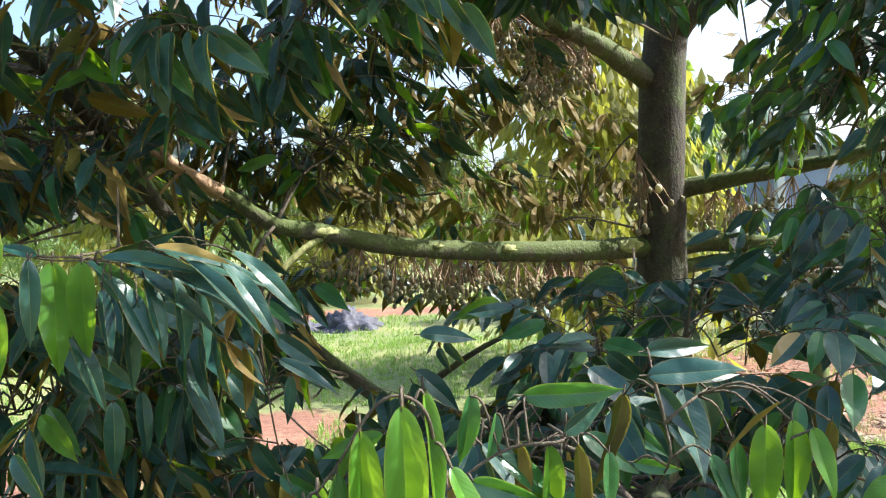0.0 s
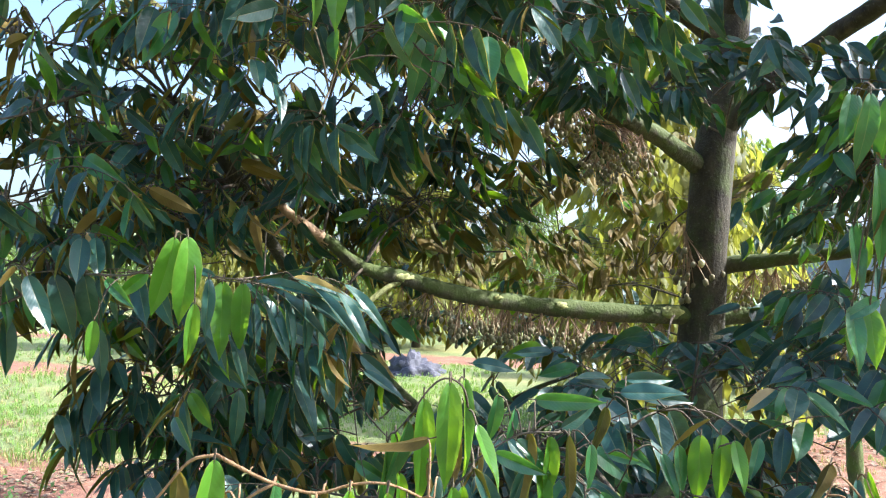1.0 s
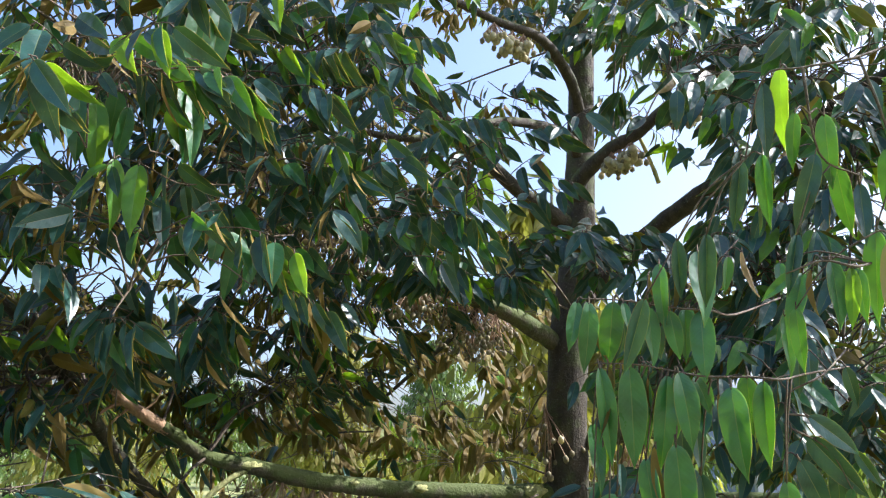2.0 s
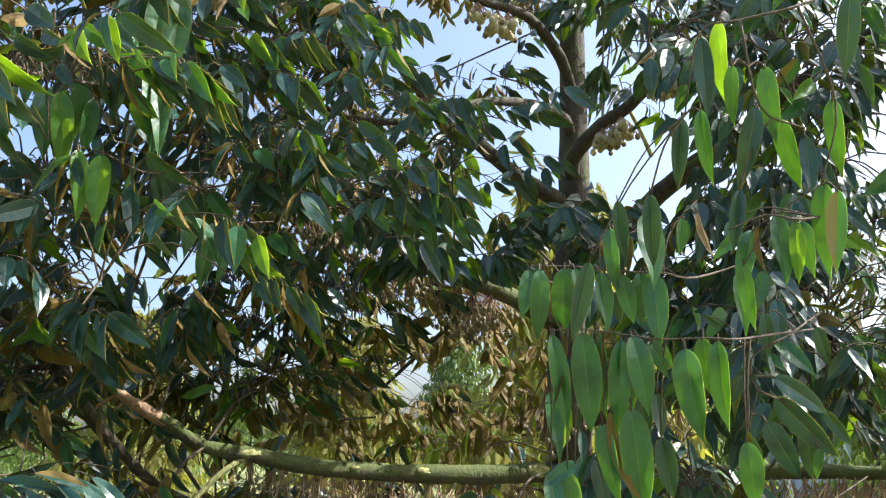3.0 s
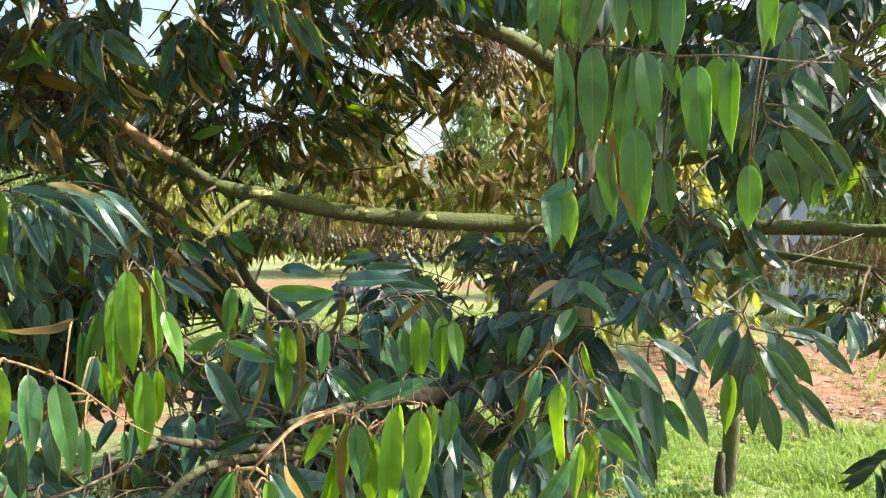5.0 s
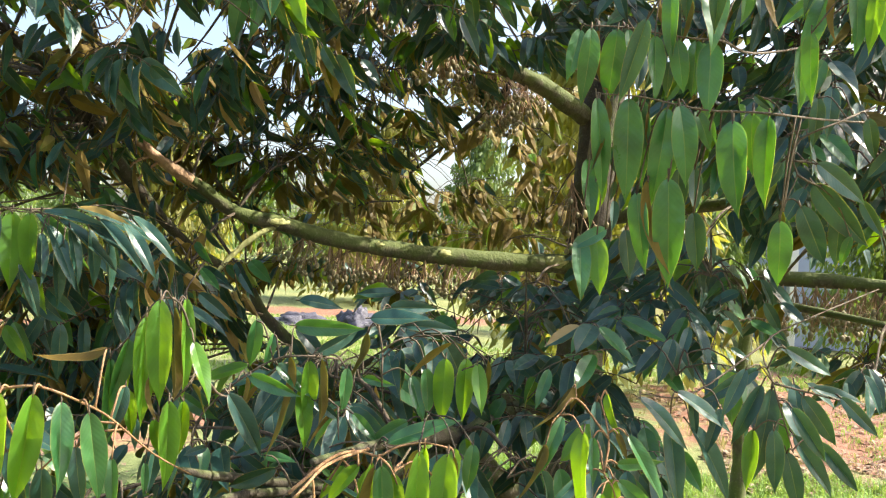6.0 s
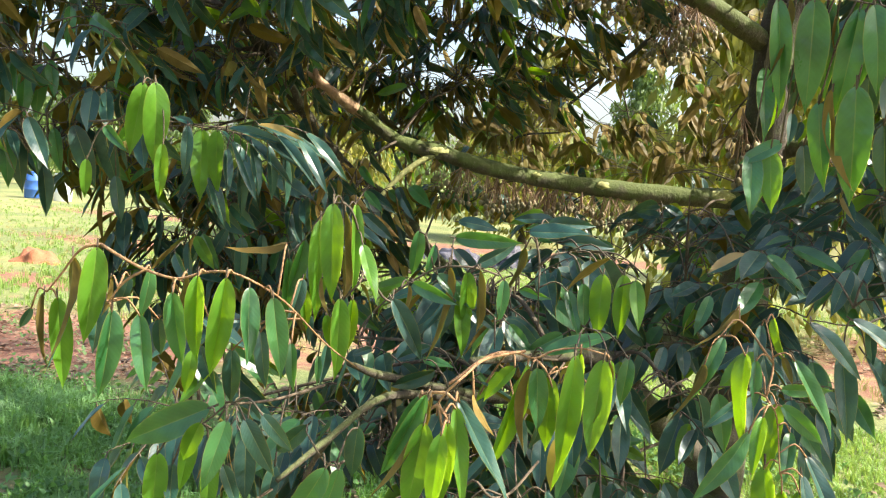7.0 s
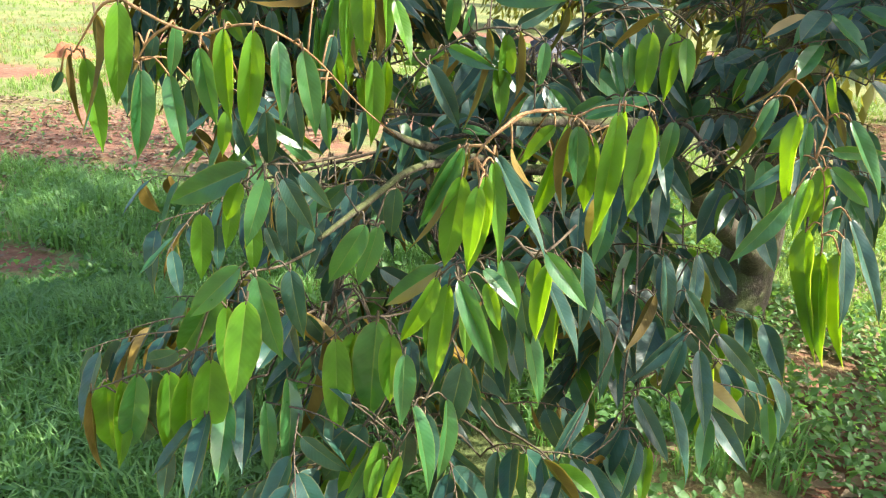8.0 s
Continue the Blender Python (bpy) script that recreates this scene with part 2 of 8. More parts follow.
def tube(bm, points, sides=8, per=4, knots=0.0, rnd=None):
    """A tapered limb through (x, y, z, radius)."""
    pts = curve_points(points, per)
    ring0, up = None, Vector((0.31, 0.22, 0.93))
    for i, q in enumerate(pts):
        a, b = pts[max(i - 1, 0)], pts[min(i + 1, len(pts) - 1)]
        d = Vector(b[:3] - a[:3]).normalized()
        u = d.cross(up)
        u = (u if u.length > 1e-3 else d.cross(Vector((1, 0, 0)))).normalized()
        v = d.cross(u)
        ring = []
        for k in range(sides):
            w = 2 * math.pi * k / sides
            r = float(max(q[3], 0.0008)) * (1 + (rnd.uniform(-knots, knots) if rnd else 0))
            ring.append(bm.verts.new(Vector(q[:3]) + r * (math.cos(w) * u + math.sin(w) * v)))
        if ring0:
            for k in range(sides):
                bm.faces.new((ring0[k], ring0[(k + 1) % sides], ring[(k + 1) % sides], ring[k]))
        else:
            bm.faces.new(ring[::-1])
        ring0 = ring
    bm.faces.new(ring0)
    bmesh.ops.recalc_face_normals(bm, faces=bm.faces[:]) if len(bm.faces) < 900 else None


# leaf blades: length 1 along x, upper side to z
PROFILE = ((0.09, 0.0), (0.13, 0.42), (0.21, 0.80), (0.34, 0.98), (0.50, 1.0), (0.65, 0.86), (0.78, 0.58), (0.88, 0.27), (0.94, 0.09), (1.0, 0.0))
FINE = ((0.08, 0.0), (0.10, 0.30), (0.14, 0.58), (0.21, 0.82), (0.30, 0.95), (0.41, 1.0), (0.53, 0.97), (0.64, 0.87), (0.74, 0.69), (0.82, 0.49), (0.88, 0.30), (0.93, 0.15), (0.965, 0.06), (1.0, 0.0))


def blade(curve, fold, width, wave, twist, rows=PROFILE, across=(-1, 0, 1), hook=0.0):
    """Vertices, faces, uv, material and midrib marks of one leaf with an upper and an under side and a short stalk."""
    top, low, uv, rib = [], [], [], []
    for s, w in rows:
        drop = -curve * s * s - hook * max(s - 0.7, 0.0) ** 2
        hw = 0.5 * width * w
        a = twist * (s - 0.25)
        for e in (across if w else (0,)):
            cup = fold * abs(e) * (1.25 - 0.5 * abs(e))
            y, z = e * hw, cup * hw + wave * math.sin(13 * s + 2 * e) * abs(e) * w
            for sheet, h in ((top, z), (low, z - 0.006)):
                sheet.append((s, y * math.cos(a) - h * math.sin(a), drop + y * math.sin(a) + h * math.cos(a)))
            uv.append((s, 0.5 + 0.5 * e))
            rib.append(e == 0)
    n, k = len(top), len(across)
    faces = [(0, i + 2, i + 1) for i in range(k - 1)]
    for r in range(len(rows) - 3):
        i = 1 + k * r
        for j in range(k - 1):
            q = (i + j, i + j + 1, i + k + j + 1, i + k + j)
            faces += [(q[0], q[1], q[2]), (q[0], q[2], q[3])] if across[j] < 0 else [(q[0], q[1], q[3]), (q[1], q[2], q[3])]
    faces += [(n - 1 - k + j, n - k + j, n - 1) for j in range(k - 1)]
    under = [tuple(n + i for i in q[::-1]) for q in faces]
    v = top + low
    b = len(v)
    uv = uv + uv
    rib = rib + rib
    for s in (0.0, 0.11):
        for k in range(3):
            v.append((s, 0.012 * math.cos(2.1 * k), 0.012 * math.sin(2.1 * k) - 0.004 - curve * s * s))
            uv.append((0, 0.5))
            rib.append(False)
    stalk = [(b + k, b + (k + 1) % 3, b + 3 + (k + 1) % 3, b + 3 + k) for k in range(3)]
    allf = faces + under + stalk
    mats = [0] * len(faces) + [1] * len(under) + [2] * 3
    return np.array(v), allf, uv, mats, rib


SHAPES = ((0.10, 0.34, 0.275, 0.010, 0.1, 0.3), (0.24, 0.48, 0.26, 0.012, 0.6, 0.0), (0.03, 0.58, 0.245, 0.008, -0.5, 0.6), (0.34, 0.30, 0.28, 0.014, 0.8, -0.4), (-0.06, 0.44, 0.26, 0.012, -0.7, 0.8), (0.18, 0.78, 0.245, 0.007, 0.4, 0.2))
BLADES = [blade(c, f, w, g, k) for c, f, w, g, k, h in SHAPES]
FINE_BLADES = [blade(c, f, w, g, k, FINE, (-1, -0.55, 0, 0.55, 1), h) for c, f, w, g, k, h in SHAPES]


def leaf_mesh(name, items, blades=BLADES):
    """One mesh of leaves, creased along the midrib: items are (variant, 4 x 4 array)."""
    vs, loops, starts, totals, uvs, mats, ribs, base = [], [], [], [], [], [], [], 0
    for var, m in items:
        v, f, uv, mt, rib = blades[var % len(blades)]
        shift = 3 * (var // len(blades))
        vs.append(v @ m[:3, :3].T + m[:3, 3])
        ribs += rib
        for q, k in zip(f, mt):
            starts.append(len(loops)), totals.append(len(q)), mats.append(k + shift)
            for i in q:
                loops.append(base + i), uvs.append(uv[i])
        base += len(v)
    mesh = bpy.data.meshes.new(name)
    mesh.vertices.add(base), mesh.loops.add(len(loops)), mesh.polygons.add(len(starts))
    mesh.vertices.foreach_set("co", np.concatenate(vs).ravel())
    mesh.loops.foreach_set("vertex_index", loops)
    mesh.polygons.foreach_set("loop_start", starts)
    mesh.polygons.foreach_set("loop_total", totals)
    mesh.polygons.foreach_set("material_index", mats)
    mesh.update(calc_edges=True)
    mesh.uv_layers.new(name="blade").data.foreach_set("uv", np.array(uvs).ravel())
    for k in (LEAF_TOP, LEAF_UNDER, TWIG, YOUNG_TOP, YOUNG_UNDER, TWIG, MID_TOP, MID_UNDER, TWIG):
        mesh.materials.append(k)
    mesh.shade_smooth()
    ends = np.zeros(2 * len(mesh.edges), np.int32)
    mesh.edges.foreach_get("vertices", ends)
    crease = np.array(ribs, bool)[ends].reshape(-1, 2).all(axis=1)
    mesh.attributes.new("sharp_edge", "BOOLEAN", "EDGE").data.foreach_set("value", crease)
    return mesh


ONE_LEAF = [leaf_mesh("leaf", [(i, np.eye(4))], FINE_BLADES) for i in range(3 * len(BLADES))]


def leaf_frame(base, along, normal, length, wide=1.0):
    a = Vector(along).normalized()
    n = Vector(normal)
    n = n - n.dot(a) * a
    n = (n if n.length > 1e-3 else a.orthogonal()).normalized()
    y = n.cross(a)
    m = np.eye(4)
    m[:3, 0], m[:3, 1], m[:3, 2], m[:3, 3] = np.array(a) * length, np.array(y) * length * wide, np.array(n) * length, base
    return m


def sprig(items, twigs, rnd, start, head, length, count, size, droop=1.0, young=0.1):
    """A drooping twig with leaves in two ranks, which hang."""
    p, d = Vector(start), Vector(head).normalized()
    pts, step = [(*p, 0.0022)], length / 5
    for k in range(5):
        d = (d + Vector((rnd.uniform(-.12, .12), rnd.uniform(-.12, .12), -0.16 * droop))).normalized()
        p = p + d * step
        pts.append((*p, 0.0021 - 0.0003 * k))
    twigs.append(pts)
    for i in range(count):
        s = 0.25 + 0.75 * (i + rnd.random() * 0.6) / count
        k = min(int(s * 5), 4)
        a, b = Vector(pts[k][:3]), Vector(pts[k + 1][:3])
        q = a.lerp(b, min(s * 5 - k, 1.0))
        t = (b - a).normalized()
        side = t.cross(Vector((0, 0, 1)))
        side = (side if side.length > 0.1 else Vector((1, 0, 0))).normalized() * (1 if i % 2 else -1)
        along = Vector((0, 0, -1)) * rnd.uniform(0.45, 1.35) * droop + side * rnd.uniform(0.2, 0.95) + t * rnd.uniform(0.1, 0.9)
        out = Vector((q.x - 1.0, q.y - 3.4, 0)).normalized()
        nor = side * rnd.uniform(0.0, 0.6) + out * rnd.uniform(0.4, 1.2) + Vector((rnd.uniform(-.4, .4), rnd.uniform(-.4, .4), rnd.uniform(0.1, 0.8) if q.z < 1.8 else rnd.uniform(-0.55, 0.3)))
        age = rnd.random()
        items.append((rnd.randrange(len(BLADES)) + len(BLADES) * (1 if age < young else 2 if age < 0.22 else 0), leaf_frame(q, along, nor, size * rnd.uniform(0.75, 1.15), rnd.uniform(0.95, 1.3))))


def add_twigs(name, twigs, parent, sides=4):
    vs, fs = [], []
    for pts in twigs:
        ring0 = None
        for i, q in enumerate(pts):
            d = (Vector(pts[min(i + 1, len(pts) - 1)][:3]) - Vector(pts[max(i - 1, 0)][:3])).normalized()
            u = d.orthogonal().normalized()
            v = d.cross(u)
            b = len(vs)
            for k in range(sides):
                w = 2 * math.pi * k / sides
                vs.append(Vector(q[:3]) + float(q[3]) * (math.cos(w) * u + math.sin(w) * v))
            if ring0 is not None:
                fs += [(ring0 + k, ring0 + (k + 1) % sides, b + (k + 1) % sides, b + k) for k in range(sides)]
            ring0 = b
    mesh = bpy.data.meshes.new(name)
    mesh.from_pydata(vs, [], fs)
    mesh.materials.append(TWIG)
    mesh.shade_smooth()
    return link(name, mesh, parent, kind="stuff")


# ---- ground ----
def build_ground():
    """Rolling soil out to the horizon, finer near the walk."""
    bm = bmesh.new()
    steps = [-400, -200, -100, -60, -40, -28, -20, -15] + [-12 + 0.5 * i for i in range(49)] + [15, 20, 28, 40, 60, 100, 200, 400]
    grid = []
    for y in steps:
        row = []
        for x in steps:
            near = 1.0 if abs(x) < 13 and abs(y) < 13 else 0.0
            z = near * 0.05 * noise.noise(Vector((x * 0.7, y * 0.7, 0)))
            row.append(bm.verts.new((x, y + 4, z)))
        grid.append(row)
    for i in range(len(steps) - 1):
        for j in range(len(steps) - 1):
            bm.faces.new((grid[i][j], grid[i][j + 1], grid[i + 1][j + 1], grid[i + 1][j]))
    return tagged(part("ground", bm, SOIL, None), "red orchard soil with patches of grass and weeds", "ground", kind="structure")


ground = build_ground()

# ---- the durian tree ----
tree = holder("durian_tree", (0.86, 3.2, 0.0), "flowering durian tree with mossy limbs and hanging glossy leaves", "tree")
rt = random.Random(5)


limb_points = [Vector((1.1, 3.42, 2.5 + 0.4 * k)) for k in range(9)]


def limb(points, mat=BARK, name="limb", label="", sides=10):
    bm = bmesh.new()
    limb_points.extend(Vector(q[:3]) for q in points[1:])
    tube(bm, points, sides=sides, per=4, knots=0.09, rnd=rt)
    return part(name, bm, mat, tree, label)


bm = bmesh.new()
tube(bm, [(0.80, 3.15, -0.1, 0.19), (0.86, 3.2, 0.06, 0.15), (0.90, 3.27, 0.4, 0.125), (0.95, 3.36, 1.0, 0.115), (0.98, 3.43, 1.63, 0.108), (1.01, 3.43, 2.33, 0.101), (1.08, 3.43, 2.9, 0.088), (1.11, 3.42, 3.5, 0.076), (1.15, 3.42, 4.34, 0.06), (1.16, 3.45, 5.2, 0.042), (1.14, 3.5, 6.4, 0.016)], sides=16, per=5, knots=0.05, rnd=rt)
trunk = part("trunk", bm, BARK, tree, "straight grey-brown trunk in dappled sun")

MOSS_LIMB = "thick mossy limb with hanging flower clusters"
bough = limb([(0.96, 3.42, 1.60, 0.052), (0.84, 3.38, 1.61, 0.048), (0.52, 3.25, 1.61, 0.045), (0.15, 3.10, 1.63, 0.041), (-0.18, 2.87, 1.67, 0.037), (-0.38, 2.70, 1.72, 0.033), (-0.56, 2.58, 1.76, 0.028), (-0.66, 2.49, 1.84, 0.024), (-0.70, 2.45, 1.87, 0.022)], MOSSY, label=MOSS_LIMB)
right_limb = limb([(1.00, 3.43, 1.84, 0.05), (1.08, 3.43, 1.86, 0.045), (1.27, 3.30, 1.89, 0.036), (1.47, 3.20, 1.92, 0.030), (1.61, 3.10, 1.94, 0.027), (1.75, 3.01, 1.98, 0.022), (2.1, 2.8, 2.05, 0.012)], MOSSY, label=MOSS_LIMB)
flower_limb = limb([(0.98, 3.43, 1.60, 0.05), (1.19, 3.46, 1.62, 0.045), (1.55, 3.33, 1.59, 0.042), (1.85, 3.19, 1.60, 0.038), (2.07, 3.11, 1.60, 0.034), (2.24, 3.01, 1.59, 0.030), (2.45, 2.82, 1.61, 0.020)], MOSSY, label=MOSS_LIMB)
limb([(0.98, 3.43, 1.50, 0.035), (1.31, 3.40, 1.54, 0.030), (1.57, 2.98, 1.51, 0.022), (1.75, 2.69, 1.49, 0.016), (1.93, 2.40, 1.46, 0.012)], MOSSY)
upper_limb = limb([(1.0, 3.43, 2.33, 0.06), (0.88, 3.37, 2.38, 0.050), (0.68, 3.19, 2.46, 0.043), (0.47, 2.98, 2.50, 0.037), (0.26, 2.85, 2.56, 0.033), (0.07, 2.70, 2.67, 0.028), (-0.08, 2.48, 2.76, 0.024), (-0.22, 2.15, 2.78, 0.018), (-0.37, 1.80, 2.75, 0.013)], MOSSY)
thin_limb = limb([(0.02, 3.81, 2.07, 0.009), (0.24, 3.87, 2.28, 0.012), (0.43, 3.83, 2.45, 0.014), (0.66, 3.74, 2.71, 0.018), (0.90, 3.55, 2.93, 0.024), (1.07, 3.43, 3.1, 0.03)])
limb([(1.04, 3.43, 2.5, 0.06), (1.12, 3.34, 2.62, 0.050), (1.31, 3.18, 2.80, 0.047), (1.45, 2.90, 2.90, 0.044), (1.59, 2.66, 2.98, 0.040), (1.75, 2.34, 3.05, 0.033), (1.90, 2.01, 3.11, 0.024), (2.05, 1.5, 3.1, 0.012)])
high_limb = limb([(1.09, 3.42, 3.1, 0.05), (1.07, 3.28, 3.19, 0.045), (1.19, 3.05, 3.28, 0.035), (1.29, 2.89, 3.30, 0.030), (1.54, 2.63, 3.48, 0.024), (1.79, 2.30, 3.54, 0.016)])
limb([(1.06, 3.43, 2.97, 0.050), (0.74, 3.22, 3.11, 0.038), (0.53, 3.05, 3.24, 0.034), (0.31, 2.90, 3.40, 0.030), (0.15, 2.78, 3.59, 0.026), (-0.01, 2.62, 3.89, 0.018)])
top_limb = limb([(1.12, 3.42, 3.6, 0.035), (1.03, 3.23, 3.75, 0.030), (0.84, 2.95, 3.83, 0.025), (0.60, 2.76, 3.81, 0.020), (0.35, 2.55, 3.80, 0.016), (0.0, 2.2, 3.75, 0.008)])
limb([(1.1, 3.42, 3.35, 0.035), (1.00, 3.22, 3.42, 0.030), (0.65, 2.79, 3.30, 0.022), (0.29, 2.44, 3.06, 0.016), (0.07, 2.26, 2.99, 0.013), (-0.12, 2.05, 3.00, 0.009)])
limb([(-1.01, 1.76, 2.23, 0.012), (-0.94, 1.86, 2.14, 0.020), (-0.86, 1.97, 2.01, 0.024), (-0.84, 2.25, 1.84, 0.023), (-0.80, 2.70, 1.62, 0.021), (-0.68, 3.15, 1.46, 0.020)])
vlimb = limb([(0.93, 3.36, 0.95, 0.05), (0.75, 3.39, 0.93, 0.044), (0.25, 3.29, 0.90, 0.040), (-0.16, 3.19, 0.96, 0.038), (-0.41, 3.19, 1.13, 0.032), (-0.59, 3.19, 1.29, 0.026), (-0.68, 3.15, 1.47, 0.020)])
limb([(-0.19, 3.19, 1.01, 0.018), (-0.01, 3.14, 1.14, 0.014), (0.16, 3.09, 1.25, 0.011), (0.34, 2.99, 1.34, 0.008)])
limb([(0.90, 3.2, 0.28, 0.07), (0.84, 2.85, 0.46, 0.057), (0.64, 2.37, 0.73, 0.050), (0.47, 1.87, 1.00, 0.042), (0.39, 1.47, 1.18, 0.026), (0.29, 1.04, 1.27, 0.013), (0.20, 0.65, 1.33, 0.006)], label="low limb with grey bark")
limb([(0.94, 3.3, 0.9, 0.045), (0.86, 2.56, 1.07, 0.033), (0.62, 2.08, 1.15, 0.030), (0.45, 1.60, 1.18, 0.020), (0.22, 1.24, 1.12, 0.013), (-0.01, 0.93, 1.21, 0.009), (-0.03, 0.73, 1.28, 0.005)])
limb([(0.22, 1.24, 1.12, 0.011), (0.11, 1.10, 1.14, 0.010), (0.00, 0.87, 1.19, 0.008), (-0.02, 0.64, 1.18, 0.006), (-0.05, 0.51, 1.15, 0.004)])


# cones cleared of leaves to fit the camera's view: point, direction, slope, reach
GAPS = []


def gap(x, y, z, way, slope, reach=99.0):
    GAPS.append((Vector((x, y, z)), Vector(way), slope, reach))


gap(0.50, -0.50, 1.71, (-0.422, 0.878, 0.227), 0.019)
gap(0.52, -0.46, 1.62, (-0.398, 0.888, 0.229), 0.022)
gap(0.35, -0.53, 1.77, (0.055, 0.869, 0.491), 0.044)
gap(0.35, -0.53, 1.77, (0.250, 0.912, 0.324), 0.052)
gap(0.35, -0.53, 1.77, (0.296, 0.896, 0.331), 0.030)
gap(0.00, 0.00, 1.70, (0.328, 0.940, 0.095), 0.021)
gap(0.35, -0.53, 1.77, (-0.102, 0.896, 0.431), 0.015)
gap(0.47, -0.48, 1.65, (-0.347, 0.904, 0.249), 0.027)
gap(0.00, 0.00, 1.70, (-0.330, 0.939, 0.096), 0.024, 2.6)
gap(0.00, 0.00, 1.70, (-0.282, 0.957, 0.067), 0.019, 2.7)
gap(0.47, -0.48, 1.65, (-0.411, 0.905, 0.110), 0.024, 3.15)
gap(0.47, -0.48, 1.65, (-0.365, 0.929, 0.066), 0.019, 3.3)
gap(0.50, -0.50, 1.71, (-0.406, 0.910, 0.085), 0.024, 3.2)
gap(0.35, -0.53, 1.77, (-0.361, 0.931, 0.053), 0.024, 3.2)
gap(0.52, -0.46, 1.62, (-0.402, 0.912, 0.088), 0.021, 3.2)
gap(0.01, -0.46, 1.70, (-0.274, 0.959, 0.076), 0.024, 3.2)
gap(0.47, -0.48, 1.65, (0.361, 0.932, -0.014), 0.019, 4.1)
gap(0.47, -0.48, 1.65, (0.400, 0.916, -0.014), 0.019, 4.1)
gap(0.47, -0.48, 1.65, (0.432, 0.902, -0.016), 0.019, 4.1)
gap(0.47, -0.48, 1.65, (0.385, 0.921, -0.055), 0.027)
gap(0.47, -0.48, 1.65, (0.417, 0.907, -0.052), 0.022)
gap(0.47, -0.48, 1.65, (0.395, 0.901, -0.182), 0.037)
gap(0.47, -0.48, 1.65, (0.431, 0.884, -0.183), 0.037)
gap(0.47, -0.48, 1.65, (0.370, 0.895, -0.247), 0.025)
gap(0.52, -0.46, 1.62, (0.395, 0.917, -0.062), 0.025)
gap(0.52, -0.46, 1.62, (0.398, 0.892, -0.215), 0.044)
gap(0.00, 0.00, 1.70, (-0.134, 0.986, -0.098), 0.025)
gap(0.00, 0.00, 1.70, (-0.095, 0.988, -0.122), 0.030)
gap(0.00, 0.00, 1.70, (-0.058, 0.993, -0.102), 0.018)
gap(0.00, 0.00, 1.70, (-0.169, 0.955, -0.243), 0.031)
gap(0.00, 0.00, 1.70, (-0.223, 0.945, -0.238), 0.025)
gap(0.01, -0.46, 1.70, (-0.126, 0.987, -0.101), 0.025)
gap(0.01, -0.46, 1.70, (-0.146, 0.974, -0.173), 0.022)
gap(0.47, -0.48, 1.65, (-0.172, 0.981, -0.093), 0.016)
gap(0.47, -0.48, 1.65, (-0.121, 0.988, -0.098), 0.015)
gap(0.00, 0.00, 1.70, (0.128, 0.977, 0.172), 0.022, 3.9)
gap(0.00, 0.00, 1.70, (0.326, 0.945, 0.012), 0.027, 3.5)
gap(0.00, 0.00, 1.70, (0.230, 0.972, 0.053), 0.015, 3.6)
gap(0.00, 0.00, 1.70, (-0.053, 0.986, -0.160), 0.037)
gap(0.00, 0.00, 1.70, (0.050, 0.987, -0.150), 0.015)
gap(0.00, 0.00, 1.70, (-0.459, 0.851, 0.256), 0.021)
gap(0.00, 0.00, 1.70, (-0.410, 0.896, 0.168), 0.015)
gap(0.00, 0.00, 1.70, (-0.123, 0.989, 0.076), 0.015)
gap(0.43, -0.48, 1.65, (-0.508, 0.829, 0.234), 0.018)
gap(0.43, -0.48, 1.65, (-0.484, 0.846, 0.221), 0.014)
gap(0.43, -0.48, 1.65, (-0.436, 0.867, 0.242), 0.018)
gap(0.43, -0.48, 1.65, (-0.374, 0.893, 0.252), 0.020)
gap(0.43, -0.48, 1.65, (-0.370, 0.905, 0.208), 0.013)
gap(0.43, -0.48, 1.65, (-0.071, 0.990, 0.119), 0.016, 4.2)
gap(0.43, -0.48, 1.65, (-0.023, 0.986, 0.164), 0.020, 4.2)
gap(0.43, -0.48, 1.65, (0.021, 0.984, 0.177), 0.026, 4.2)
gap(0.44, -0.50, 1.64, (-0.585, 0.779, 0.226), 0.018)
gap(0.11, -0.51, 1.77, (-0.501, 0.792, 0.349), 0.012)
# cones towards the sun, cleared so that light reaches the near leaves
gap(-0.55, 1.08, 1.52, to_sun, 0.06)
gap(0.0, 0.58, 1.45, to_sun, 0.06)
gap(-0.1, 0.9, 1.35, to_sun, 0.05)
gap(0.25, 0.45, 1.20, to_sun, 0.05)
gap(0.40, 0.62, 1.30, to_sun, 0.05)
gap(-0.10, 0.40, 1.00, to_sun, 0.05)
gap(0.15, 0.50, 1.05, to_sun, 0.05)
gap(0.70, 0.90, 1.15, to_sun, 0.05)
gap(-0.20, 0.43, 1.42, to_sun, 0.05)
gap(0.10, 0.93, 1.40, to_sun, 0.05)
# from the camera's place again, for small specks of sky
gap(0.33, -0.52, 1.76, (-0.254, 0.929, 0.267), 0.009)
gap(0.33, -0.52, 1.76, (-0.219, 0.955, 0.201), 0.009)
gap(0.33, -0.52, 1.76, (-0.172, 0.942, 0.287), 0.009)
gap(0.33, -0.52, 1.76, (-0.134, 0.975, 0.176), 0.009)
gap(0.33, -0.52, 1.76, (-0.100, 0.965, 0.242), 0.009)
gap(0.33, -0.52, 1.76, (-0.065, 0.945, 0.321), 0.009)
gap(0.33, -0.52, 1.76, (-0.033, 0.980, 0.194), 0.009)
gap(0.33, -0.52, 1.76, (-0.005, 0.962, 0.273), 0.009)
gap(0.33, -0.52, 1.76, (-0.200, 0.921, 0.333), 0.009)
gap(0.33, -0.52, 1.76, (-0.083, 0.985, 0.150), 0.009)
